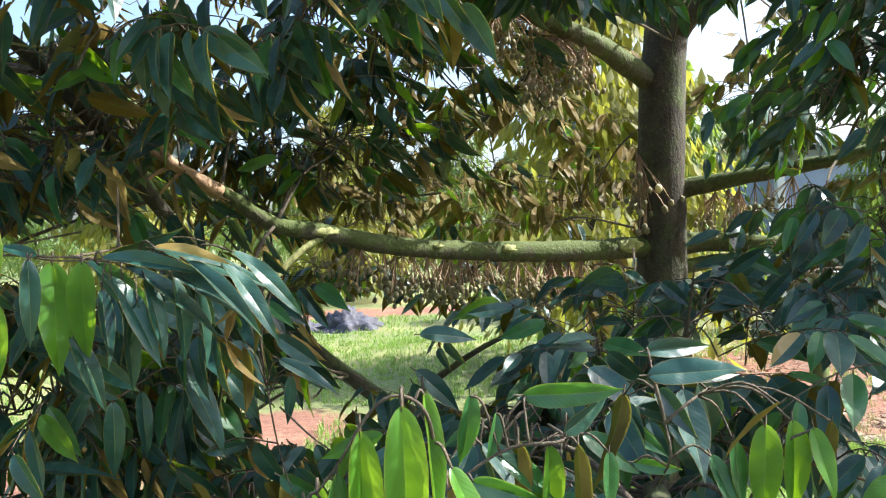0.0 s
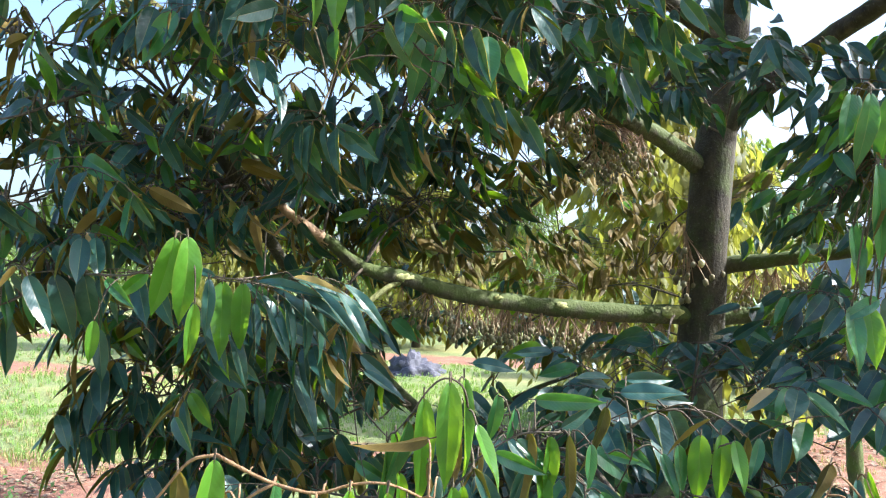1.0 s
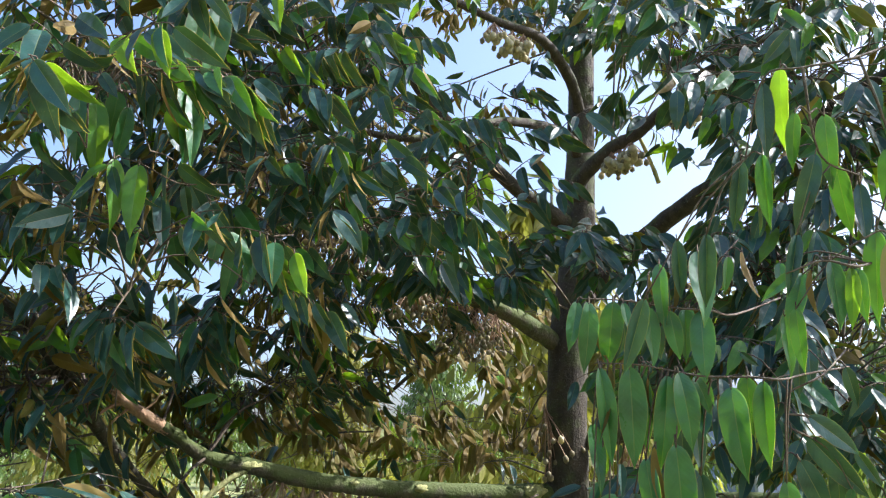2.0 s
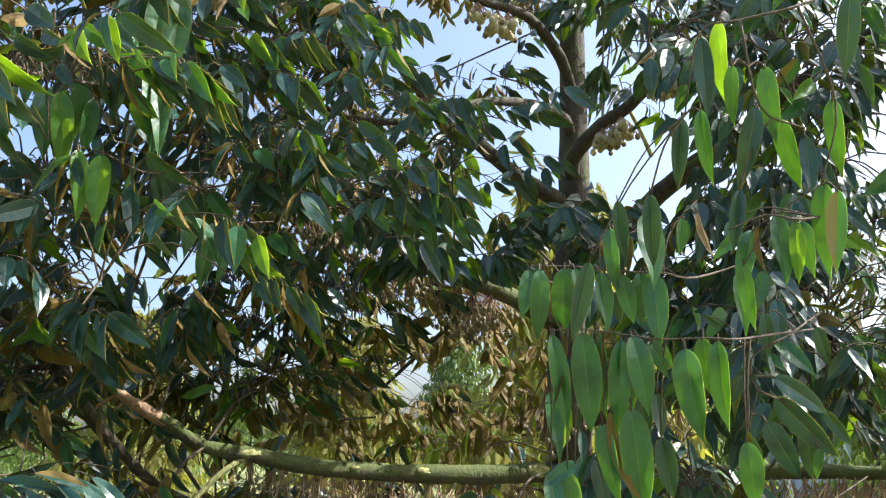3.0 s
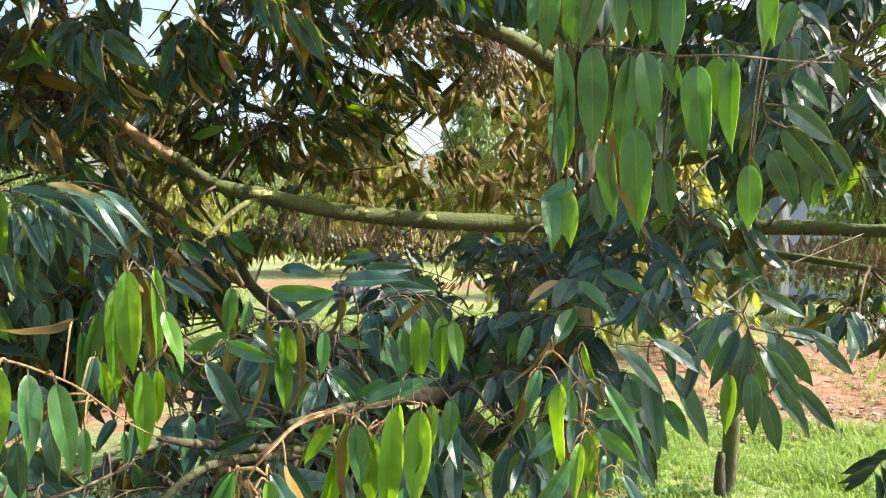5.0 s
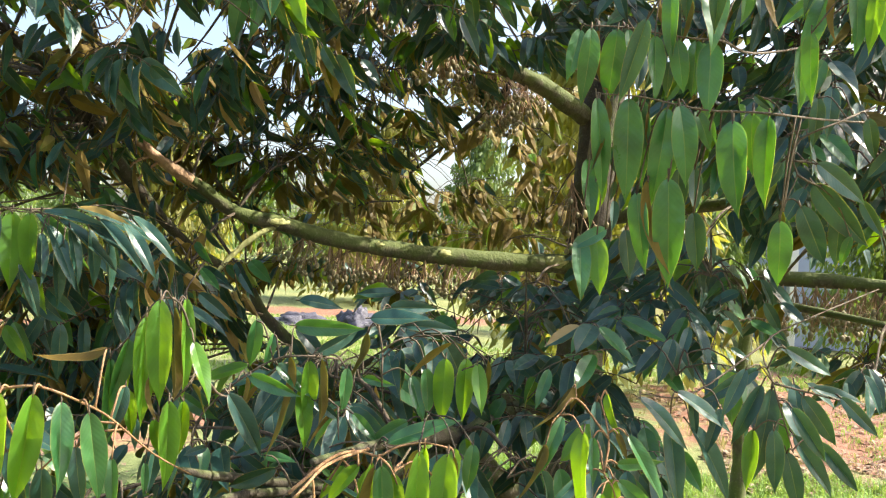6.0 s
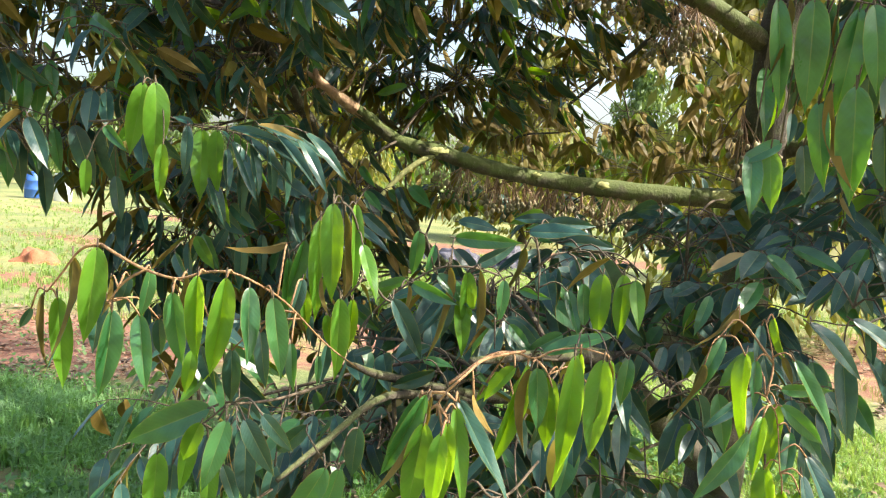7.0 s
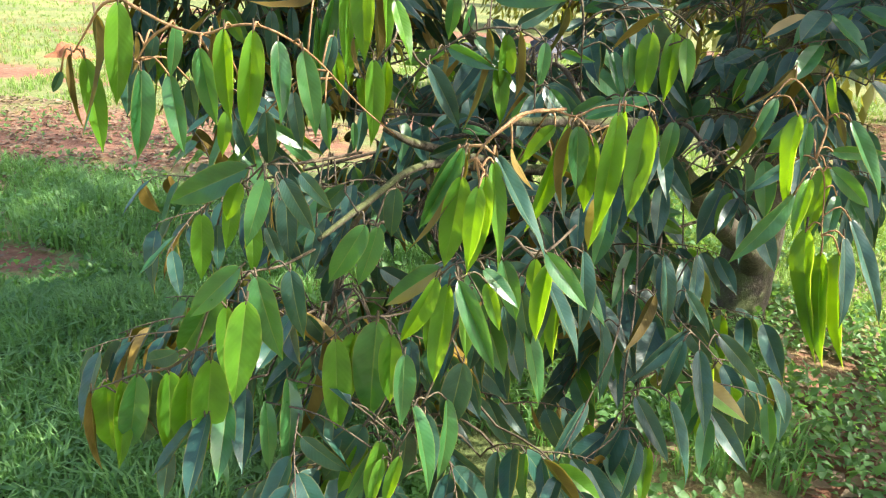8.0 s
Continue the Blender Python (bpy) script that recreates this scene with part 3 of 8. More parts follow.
gap(0.33, -0.52, 1.76, (0.031, 0.939, 0.344), 0.009)
gap(0.33, -0.52, 1.76, (-0.329, 0.930, 0.165), 0.009)


# narrow lanes along which the sun comes in between the leaves
LANES = [(Vector(p), to_sun, 0.10) for p in ((-0.44, 2.66, 1.74), (-0.36, 2.72, 1.74), (0.02, 3.0, 1.67), (0.30, 3.16, 1.65), (0.60, 3.28, 1.65), (0.83, 3.37, 1.66), (0.40, 3.18, 1.52), (-0.60, 2.56, 1.60), (0.5, 2.98, 2.58), (0.70, 3.20, 2.50), (0.5, 3.8, 2.45), (0.85, 3.44, 1.95), (0.23, 2.5, 2.40), (1.30, 3.28, 1.80))]
LANES += [(Vector(p), to_sun, 0.15) for p in ((-0.62, 2.52, 1.81), (-0.80, 2.38, 1.95), (1.09, 3.38, 1.80), (1.10, 3.38, 2.05), (1.10, 3.38, 2.30), (1.12, 3.38, 2.75))]


def in_opening(m):
    return opened(Vector(m[:3, 3] + 0.5 * m[:3, 0]))


def opened(p):
    for o, d, k, far in GAPS:
        v = p - o
        s = v.dot(d)
        if 0.3 < s < far and (v - d * s).length < k * s:
            return True
    for o, d, k in LANES:
        v = p - o
        s = v.dot(d)
        if s > 0.06 and (v - d * s).length < k:
            return True
    return False


def foliage(centre, radii, twig_count, seed, size=0.138, root=(1.0, 3.4, 2.0), leaves=(5, 9), droop=1.0, outward=0.7, young=0.05):
    """A clump: twigs spread through an ellipsoid, joined to a bearing branch from root."""
    rnd = random.Random(seed)
    items, twigs = [], []
    c, r = Vector(centre), Vector(radii)
    a = Vector(root)
    far = c + (c - a).normalized() * 0.75 * min(r.x, r.y)
    axis = [tuple(q) for q in curve_points([(*a, 0.006), (*(a.lerp(c, 0.5) + Vector((0, 0, 0.05))), 0.0055), (*c, 0.004), (*far, 0.002)], 6)]
    twigs.append(axis)
    spine = [Vector(q[:3]) for q in axis[5:]]
    for i in range(twig_count):
        while True:
            u = Vector((rnd.uniform(-1, 1), rnd.uniform(-1, 1), rnd.uniform(-1, 1)))
            if u.length < 1:
                break
        p = c + Vector((u.x * r.x, u.y * r.y, u.z * r.z))
        if opened(p - Vector((0, 0, 0.06))):
            continue
        foot = min(spine, key=lambda q: (q - p).length)
        way = p - foot
        head = Vector((u.x, u.y, 0.2 + 0.4 * rnd.random())) * outward + Vector((rnd.uniform(-.5, .5), rnd.uniform(-.5, .5), 0))
        twigs.append([(*(foot + way * (k / 4) + Vector((0, 0, 0.05 * math.sin(k / 4 * math.pi)))), 0.0030 - 0.0002 * k) for k in range(5)])
        sprig(items, twigs, rnd, p, head, rnd.uniform(0.16, 0.30), rnd.randint(*leaves), size, droop, young)
    items = [q for q in items if not in_opening(q[1])]
    twigs = twigs[:1] + [q for q in twigs[1:] if not (opened(Vector(q[-1][:3])) or opened(Vector(q[len(q) // 2][:3])))]
    link("foliage", leaf_mesh("foliage", items), tree, "hanging dark green durian leaves with bronze undersides", "stuff")
    add_twigs("twig_work", twigs, tree)


foliage((-0.72, 1.51, 2.06), (0.19, 0.25, 0.10), 11, 100, root=(-0.94, 1.86, 2.14))
foliage((-0.55, 1.71, 2.08), (0.21, 0.25, 0.14), 16, 101, root=(-0.37, 1.80, 2.75))
foliage((-0.66, 1.70, 1.94), (0.19, 0.25, 0.09), 14, 102, root=(-0.86, 1.97, 2.01))
foliage((-1.01, 1.90, 1.91), (0.21, 0.25, 0.13), 17, 103, root=(-0.86, 1.97, 2.01))
foliage((-0.42, 2.31, 2.27), (0.25, 0.30, 0.16), 28, 104, root=(-0.22, 2.11, 2.74))
foliage((-0.51, 3.21, 2.07), (0.43, 0.40, 0.18), 27, 105, size=0.172, root=(-0.56, 2.58, 1.76))
foliage((-0.68, 2.61, 2.09), (0.23, 0.30, 0.16), 15, 106, root=(-0.70, 2.45, 1.87))
foliage((-0.02, 3.01, 2.43), (0.38, 0.35, 0.21), 30, 107, size=0.172, root=(0.14, 2.57, 2.63))
foliage((-0.05, 4.21, 2.19), (0.53, 0.40, 0.32), 23, 108, size=0.172, root=(0.24, 3.87, 2.28))
foliage((0.67, 4.41, 2.47), (0.49, 0.40, 0.30), 17, 109, size=0.172, root=(0.43, 3.83, 2.45))
foliage((0.57, 4.60, 1.73), (0.88, 0.40, 0.17), 17, 110, size=0.172, root=(0.9, 3.6, 1.7))
foliage((-0.50, 4.20, 1.78), (0.43, 0.40, 0.16), 13, 111, size=0.172, root=(0.0, 3.6, 1.9))
foliage((0.84, 4.20, 1.93), (0.25, 0.30, 0.24), 9, 112, size=0.172, root=(1.0, 3.6, 2.2))
foliage((-0.80, 1.70, 1.48), (0.28, 0.25, 0.14), 34, 113, root=(-0.59, 3.19, 1.29))
foliage((-0.75, 2.19, 1.37), (0.24, 0.30, 0.18), 28, 114, root=(-0.59, 3.19, 1.29))
foliage((-0.90, 1.79, 1.23), (0.27, 0.25, 0.10), 24, 115, root=(-0.41, 3.19, 1.13))
foliage((-0.54, 2.00, 1.51), (0.13, 0.25, 0.09), 12, 116, root=(-0.56, 2.58, 1.76))
foliage((-0.50, 2.89, 1.12), (0.17, 0.25, 0.11), 8, 117, root=(-0.41, 3.19, 1.13))
foliage((-0.84, 1.99, 1.17), (0.22, 0.30, 0.11), 26, 118, root=(-0.41, 3.19, 1.13))
foliage((-0.65, 2.09, 1.17), (0.14, 0.25, 0.12), 18, 119, root=(-0.41, 3.19, 1.13))
foliage((-1.03, 1.89, 1.32), (0.15, 0.25, 0.11), 18, 120, root=(-0.59, 3.19, 1.29))
foliage((-0.63, 2.39, 1.26), (0.12, 0.25, 0.12), 14, 121, root=(-0.41, 3.19, 1.13))
foliage((-1.27, 3.13, 2.10), (0.41, 0.40, 0.26), 20, 122, size=0.172, root=(-0.68, 3.15, 1.47))
foliage((-0.82, 3.46, 2.05), (0.41, 0.40, 0.23), 17, 123, size=0.172, root=(-0.68, 3.15, 1.47))
foliage((-1.22, 2.31, 2.14), (0.40, 0.40, 0.21), 23, 124, root=(-0.84, 2.25, 1.84))
foliage((-0.63, 2.59, 2.84), (0.49, 0.40, 0.29), 28, 125, root=(-0.06, 2.34, 2.70))
foliage((-1.43, 2.81, 2.21), (0.31, 0.40, 0.26), 28, 126, root=(-0.84, 2.25, 1.84))
foliage((-0.04, 1.29, 1.02), (0.32, 0.25, 0.15), 26, 127, root=(0.47, 1.87, 1.0))
foliage((-0.47, 1.16, 1.04), (0.20, 0.20, 0.12), 12, 128, root=(0.39, 1.47, 1.18))
foliage((0.27, 1.29, 0.78), (0.24, 0.25, 0.15), 18, 129, root=(0.64, 2.37, 0.73))
foliage((0.60, 2.40, 1.46), (0.35, 0.35, 0.12), 13, 130, root=(0.84, 3.38, 1.61), droop=0.5)
foliage((0.92, 2.30, 1.42), (0.27, 0.35, 0.16), 13, 131, root=(1.57, 2.98, 1.51), droop=0.5)
foliage((0.40, 1.89, 1.30), (0.28, 0.30, 0.13), 11, 132, root=(0.47, 1.87, 1.0), droop=0.5)
foliage((1.28, 2.60, 1.68), (0.23, 0.30, 0.18), 13, 133, root=(1.61, 3.10, 1.94))
foliage((1.57, 3.81, 2.38), (0.31, 0.40, 0.26), 20, 134, root=(1.3, 3.3, 2.8))
foliage((1.18, 2.21, 2.13), (0.18, 0.30, 0.17), 20, 135, root=(1.75, 2.34, 3.05))
foliage((-0.44, 1.03, 2.55), (0.20, 0.25, 0.15), 24, 136, root=(-0.37, 1.80, 2.75))
foliage((-0.29, 1.67, 2.84), (0.30, 0.35, 0.24), 28, 137, root=(-0.12, 2.05, 3.00))
foliage((0.05, 2.14, 3.03), (0.30, 0.40, 0.31), 40, 138, root=(0.07, 2.26, 2.99))
foliage((0.44, 2.30, 2.80), (0.33, 0.40, 0.23), 25, 139, root=(0.44, 2.90, 2.57))
foliage((0.03, 1.77, 2.47), (0.30, 0.30, 0.17), 30, 140, root=(-0.06, 2.34, 2.70))
foliage((-0.39, 1.32, 2.22), (0.28, 0.30, 0.13), 24, 141, root=(-0.37, 1.80, 2.75))
foliage((0.95, 2.38, 2.51), (0.15, 0.20, 0.11), 10, 142, root=(1.0, 3.4, 2.7))
foliage((1.27, 2.18, 3.22), (0.35, 0.40, 0.24), 34, 143, root=(1.54, 2.63, 3.48))
foliage((1.54, 1.76, 2.87), (0.31, 0.40, 0.25), 40, 144, root=(1.79, 2.30, 3.54))
foliage((1.50, 1.99, 2.40), (0.38, 0.40, 0.15), 26, 145, root=(1.75, 2.34, 3.05))
foliage((1.49, 1.67, 2.05), (0.19, 0.40, 0.19), 26, 146, root=(1.90, 2.01, 3.11))
foliage((0.73, 3.41, 4.03), (0.42, 0.40, 0.25), 20, 147, root=(0.84, 2.95, 3.83))
foliage((-0.62, 1.17, 2.79), (0.18, 0.30, 0.10), 15, 148, root=(-0.37, 1.80, 2.75))
foliage((-0.44, 1.44, 2.94), (0.24, 0.30, 0.12), 26, 149, root=(-0.12, 2.05, 3.00))
foliage((-0.14, 1.79, 3.15), (0.29, 0.30, 0.15), 30, 150, root=(-0.12, 2.05, 3.00))
foliage((-0.21, 1.65, 2.55), (0.25, 0.30, 0.13), 24, 151, root=(-0.22, 2.11, 2.74))
foliage((0.15, 2.66, 3.01), (0.43, 0.40, 0.26), 21, 152, root=(0.29, 2.44, 3.06))
foliage((0.10, 3.82, 2.55), (0.81, 0.40, 0.28), 27, 153, size=0.172, root=(0.24, 3.87, 2.28))
foliage((1.50, 2.30, 2.77), (0.27, 0.30, 0.15), 16, 154, root=(1.75, 2.34, 3.05))
foliage((1.62, 1.73, 2.61), (0.21, 0.30, 0.24), 26, 155, root=(1.90, 2.01, 3.11))
foliage((1.51, 2.46, 2.19), (0.38, 0.30, 0.17), 22, 156, root=(1.61, 3.10, 1.94))
foliage((1.33, 1.58, 1.94), (0.18, 0.30, 0.15), 22, 157, root=(1.75, 3.01, 1.98))
foliage((1.10, 1.77, 1.62), (0.19, 0.30, 0.17), 16, 158, root=(1.55, 3.33, 1.59))
foliage((0.93, 1.46, 1.40), (0.17, 0.30, 0.10), 9, 159, root=(1.31, 3.4, 1.54))
foliage((1.47, 2.18, 2.36), (0.31, 0.30, 0.16), 24, 160, root=(1.75, 3.01, 1.98))
foliage((0.58, 1.84, 1.46), (0.25, 0.30, 0.10), 10, 161, root=(0.64, 2.37, 0.73), droop=0.5)
foliage((1.52, 1.79, 1.77), (0.15, 0.30, 0.14), 18, 162, root=(1.85, 3.19, 1.6))
foliage((1.49, 1.59, 1.91), (0.13, 0.30, 0.14), 18, 163, root=(1.75, 3.01, 1.98))
foliage((0.54, 1.30, 1.17), (0.14, 0.20, 0.05), 8, 164, root=(0.39, 1.47, 1.18))
foliage((1.69, 2.00, 1.29), (0.09, 0.20, 0.12), 8, 165, root=(1.93, 2.4, 1.46))
foliage((1.49, 3.01, 2.05), (0.24, 0.30, 0.13), 18, 166, root=(1.75, 3.01, 1.98))
foliage((0.36, 4.81, 1.99), (0.53, 0.40, 0.21), 15, 167, size=0.172, root=(0.24, 3.87, 2.28))
foliage((-0.28, 4.81, 2.02), (0.60, 0.40, 0.24), 15, 168, size=0.172, root=(0.24, 3.87, 2.28))
foliage((-0.67, 4.00, 1.54), (0.35, 0.30, 0.13), 8, 169, size=0.172, root=(-0.59, 3.19, 1.29))
foliage((0.66, 4.20, 1.45), (0.50, 0.30, 0.13), 9, 170, size=0.172, root=(0.9, 3.4, 1.5))
foliage((-0.00, 3.09, 1.33), (0.14, 0.12, 0.12), 8, 171, root=(0.15, 3.1, 1.6))
foliage((-0.80, 3.00, 1.73), (0.27, 0.30, 0.11), 14, 172, root=(-0.56, 2.58, 1.76))
foliage((-1.18, 1.32, 2.27), (0.14, 0.30, 0.11), 12, 173, root=(-1.01, 1.76, 2.23))
foliage((-1.14, 1.24, 2.06), (0.12, 0.30, 0.10), 12, 174, root=(-1.01, 1.76, 2.23))
foliage((-1.12, 1.35, 1.89), (0.17, 0.30, 0.10), 12, 175, root=(-0.94, 1.86, 2.14))
foliage((-1.09, 1.26, 1.65), (0.12, 0.25, 0.07), 14, 176, root=(-0.86, 1.97, 2.01))
foliage((-1.01, 1.44, 2.23), (0.16, 0.30, 0.11), 11, 177, root=(-1.01, 1.76, 2.23))
foliage((-0.91, 1.67, 1.79), (0.21, 0.30, 0.08), 14, 178, root=(-0.86, 1.97, 2.01))
foliage((-0.35, 3.20, 1.52), (0.35, 0.15, 0.08), 14, 179, root=(0.0, 3.0, 1.62))
foliage((0.03, 3.30, 1.45), (0.29, 0.15, 0.08), 12, 180, root=(0.3, 3.15, 1.6))
foliage((-0.72, 1.50, 2.34), (0.25, 0.30, 0.11), 14, 181, root=(-1.01, 1.76, 2.23))
foliage((-0.72, 1.60, 2.56), (0.25, 0.30, 0.13), 14, 182, root=(-0.37, 1.80, 2.75))
foliage((-0.31, 1.89, 2.29), (0.24, 0.30, 0.13), 19, 183, root=(-0.22, 2.11, 2.74))
foliage((-0.40, 2.86, 2.02), (0.50, 0.40, 0.19), 22, 184, size=0.172, root=(-0.56, 2.58, 1.76))
foliage((-0.01, 0.98, 1.04), (0.16, 0.20, 0.08), 18, 185, root=(0.0, 0.87, 1.19))
foliage((-0.13, 0.71, 0.90), (0.20, 0.20, 0.08), 22, 186, root=(-0.02, 0.64, 1.18))
foliage((0.03, 0.74, 0.71), (0.22, 0.20, 0.10), 24, 187, root=(0.11, 1.10, 1.14))
foliage((0.24, 1.15, 0.90), (0.17, 0.20, 0.11), 20, 188, root=(0.29, 1.04, 1.27))
foliage((0.45, 1.10, 0.73), (0.11, 0.20, 0.13), 12, 189, root=(0.45, 1.60, 1.18))
foliage((0.10, 1.32, 1.34), (0.18, 0.20, 0.07), 10, 190, root=(0.29, 1.04, 1.27))
foliage((0.73, 1.60, 1.26), (0.15, 0.20, 0.11), 9, 191, root=(0.62, 2.08, 1.15))

foliage((0.26, 2.45, 2.55), (0.22, 0.20, 0.09), 16, 192, root=(0.26, 2.85, 2.56))
foliage((0.05, 2.35, 2.62), (0.22, 0.22, 0.12), 13, 193, root=(-0.08, 2.48, 2.76))
foliage((-0.22, 2.40, 2.80), (0.24, 0.25, 0.14), 14, 194, root=(-0.22, 2.15, 2.78))
foliage((-1.30, 1.85, 2.85), (0.30, 0.35, 0.20), 13, 195, root=(-1.01, 1.76, 2.23))
foliage((-1.00, 1.75, 2.97), (0.28, 0.35, 0.18), 13, 196, root=(-0.37, 1.80, 2.75))
foliage((-1.65, 2.30, 2.75), (0.35, 0.40, 0.30), 14, 199, root=(-1.01, 1.76, 2.23))
foliage((0.40, 2.35, 2.42), (0.16, 0.16, 0.07), 12, 200, root=(0.26, 2.85, 2.56))
foliage((0.22, 2.30, 2.47), (0.16, 0.16, 0.08), 12, 201, root=(0.07, 2.70, 2.67))
foliage((2.35, 3.55, 1.95), (0.35, 0.35, 0.25), 26, 202, root=(1.85, 3.19, 1.60))
foliage((2.16, 3.00, 1.22), (0.16, 0.25, 0.14), 14, 203, root=(2.24, 3.01, 1.59))
foliage((-0.24, 1.75, 1.16), (0.20, 0.25, 0.11), 13, 210, root=(0.39, 1.47, 1.18))
foliage((0.02, 1.80, 1.22), (0.20, 0.25, 0.10), 13, 211, root=(0.39, 1.47, 1.18))
foliage((0.25, 1.90, 1.16), (0.22, 0.25, 0.11), 14, 212, root=(0.47, 1.87, 1.00))
foliage((0.51, 2.00, 1.21), (0.22, 0.25, 0.11), 13, 213, root=(0.62, 2.08, 1.15))
foliage((-0.08, 1.60, 1.03), (0.20, 0.22, 0.10), 12, 214, root=(0.39, 1.47, 1.18))
foliage((0.20, 1.60, 1.03), (0.20, 0.22, 0.10), 12, 215, root=(0.45, 1.60, 1.18))
foliage((-0.36, 1.50, 1.15), (0.18, 0.22, 0.10), 11, 216, root=(0.22, 1.24, 1.12))
foliage((0.74, 2.00, 1.06), (0.18, 0.25, 0.10), 9, 217, root=(0.86, 2.56, 1.07))
foliage((1.32, 3.10, 3.96), (0.22, 0.25, 0.16), 13, 218, root=(1.19, 3.05, 3.28))
foliage((1.54, 3.00, 3.68), (0.22, 0.25, 0.14), 12, 219, root=(1.29, 2.89, 3.30))
foliage((1.38, 3.20, 3.55), (0.14, 0.20, 0.10), 7, 220, root=(1.19, 3.05, 3.28))
foliage((0.90, 3.30, 4.08), (0.16, 0.25, 0.14), 9, 221, root=(0.84, 2.95, 3.83))
foliage((1.75, 2.60, 3.64), (0.25, 0.30, 0.16), 14, 222, root=(1.54, 2.63, 3.48))
foliage((0.69, 3.20, 3.64), (0.18, 0.25, 0.10), 7, 223, root=(1.00, 3.22, 3.42))
foliage((-1.57, 1.70, 1.89), (0.20, 0.25, 0.13), 16, 230, root=(-0.86, 1.97, 2.01))
foliage((-1.61, 1.75, 1.65), (0.22, 0.25, 0.09), 14, 231, root=(-0.86, 1.97, 2.01))
foliage((-1.33, 1.80, 1.55), (0.20, 0.25, 0.09), 12, 232, root=(-0.84, 2.25, 1.84))
foliage((-1.38, 2.00, 2.13), (0.30, 0.30, 0.12), 16, 233, root=(-0.94, 1.86, 2.14))
foliage((-1.69, 1.90, 2.12), (0.25, 0.30, 0.12), 16, 234, root=(-0.94, 1.86, 2.14))
foliage((-0.94, 2.20, 2.32), (0.22, 0.30, 0.10), 12, 235, root=(-0.94, 1.86, 2.14))
foliage((-0.58, 2.20, 2.37), (0.20, 0.30, 0.10), 10, 236, root=(-0.22, 2.15, 2.78))
foliage((-0.40, 2.60, 2.40), (0.25, 0.30, 0.12), 16, 237, root=(-0.08, 2.48, 2.76))
foliage((-0.17, 2.70, 2.46), (0.22, 0.30, 0.12), 14, 238, root=(0.07, 2.70, 2.67))
foliage((0.96, 2.75, 2.63), (0.15, 0.20, 0.08), 9, 240, root=(1.04, 3.35, 2.50), droop=0.6)
foliage((0.63, 2.70, 2.68), (0.20, 0.25, 0.11), 13, 241, root=(1.04, 3.35, 2.50), droop=0.6)
foliage((0.38, 2.60, 2.45), (0.18, 0.25, 0.08), 9, 242, root=(1.04, 3.35, 2.50), droop=0.6)
foliage((-0.40, 2.70, 2.26), (0.18, 0.25, 0.10), 11, 250, root=(-0.22, 2.15, 2.78))
foliage((-0.26, 2.80, 2.16), (0.16, 0.25, 0.08), 8, 251, root=(-0.08, 2.48, 2.76))
foliage((2.01, 2.10, 3.40), (0.25, 0.25, 0.15), 13, 252, root=(1.79, 2.30, 3.54))
foliage((1.88, 2.40, 3.67), (0.22, 0.25, 0.12), 11, 253, root=(1.79, 2.30, 3.54))
foliage((-1.04, 2.40, 2.44), (0.25, 0.30, 0.12), 13, 254, root=(-0.94, 1.86, 2.14))
foliage((1.25, 3.00, 3.99), (0.20, 0.25, 0.14), 10, 255, root=(1.19, 3.05, 3.28))
foliage((-0.08, 2.50, 3.49), (0.25, 0.30, 0.15), 14, 256, root=(0.29, 2.44, 3.06))


# the crown above and beside the walk, many unseen clumps added to block sun
def crown(x, y, z, rx, ry, rz, count, seed):
    """A clump that springs from the nearest limb."""
    near = min(limb_points, key=lambda q: (q - Vector((x, y, z))).length + 0.5 * max(q.z - z, 0))
    foliage((x, y, z), (rx, ry, rz), count, seed, root=near)


crown(0.1, 2.0, 3.9, 0.6, 0.6, 0.4, 34, 300)
crown(-0.5, 1.5, 3.35, 0.5, 0.4, 0.3, 26, 301)
crown(1.7, 2.15, 3.9, 0.6, 0.45, 0.5, 22, 302)
crown(2.3, 2.4, 3.9, 0.7, 0.7, 0.6, 24, 303)
crown(1.2, 2.6, 4.6, 0.8, 0.7, 0.5, 44, 304)
crown(0.6, 3.8, 4.9, 0.8, 0.8, 0.5, 44, 305)
crown(1.9, 4.2, 5.0, 0.8, 0.8, 0.5, 44, 306)
crown(-0.4, 3.0, 4.4, 0.7, 0.8, 0.4, 40, 307)
crown(1.2, 3.4, 5.8, 0.7, 0.7, 0.5, 40, 308)
crown(2.25, 1.25, 3.2, 0.35, 0.2, 0.3, 16, 309)
crown(2.7, 1.4, 3.0, 0.45, 0.4, 0.5, 26, 310)
crown(3.0, 2.6, 2.6, 0.5, 0.7, 0.6, 24, 311)
crown(3.0, 3.9, 3.0, 0.6, 0.7, 0.6, 22, 312)
crown(2.4, 5.0, 2.9, 0.6, 0.6, 0.4, 14, 313)
# beside the view, added to shade the ground on the right
crown(2.85, 2.3, 1.75, 0.5, 0.6, 0.45, 50, 314)
crown(2.35, 1.9, 1.3, 0.35, 0.45, 0.35, 26, 315)
# high above the view, added to shade the red soil
crown(0.9, 5.4, 5.8, 0.8, 0.7, 0.4, 40, 316)
crown(1.7, 4.8, 6.2, 0.7, 0.7, 0.4, 36, 317)
crown(1.6, 5.7, 6.0, 0.8, 0.7, 0.3, 40, 318)
crown(2.5, 5.5, 6.2, 0.7, 0.7, 0.3, 36, 319)
crown(0.2, 4.7, 5.9, 0.7, 0.6, 0.35, 36, 320)
crown(2.25, 3.3, 3.75, 0.6, 0.5, 0.5, 22, 321)
crown(0.2, 4.8, 3.6, 0.8, 0.6, 0.5, 40, 322)
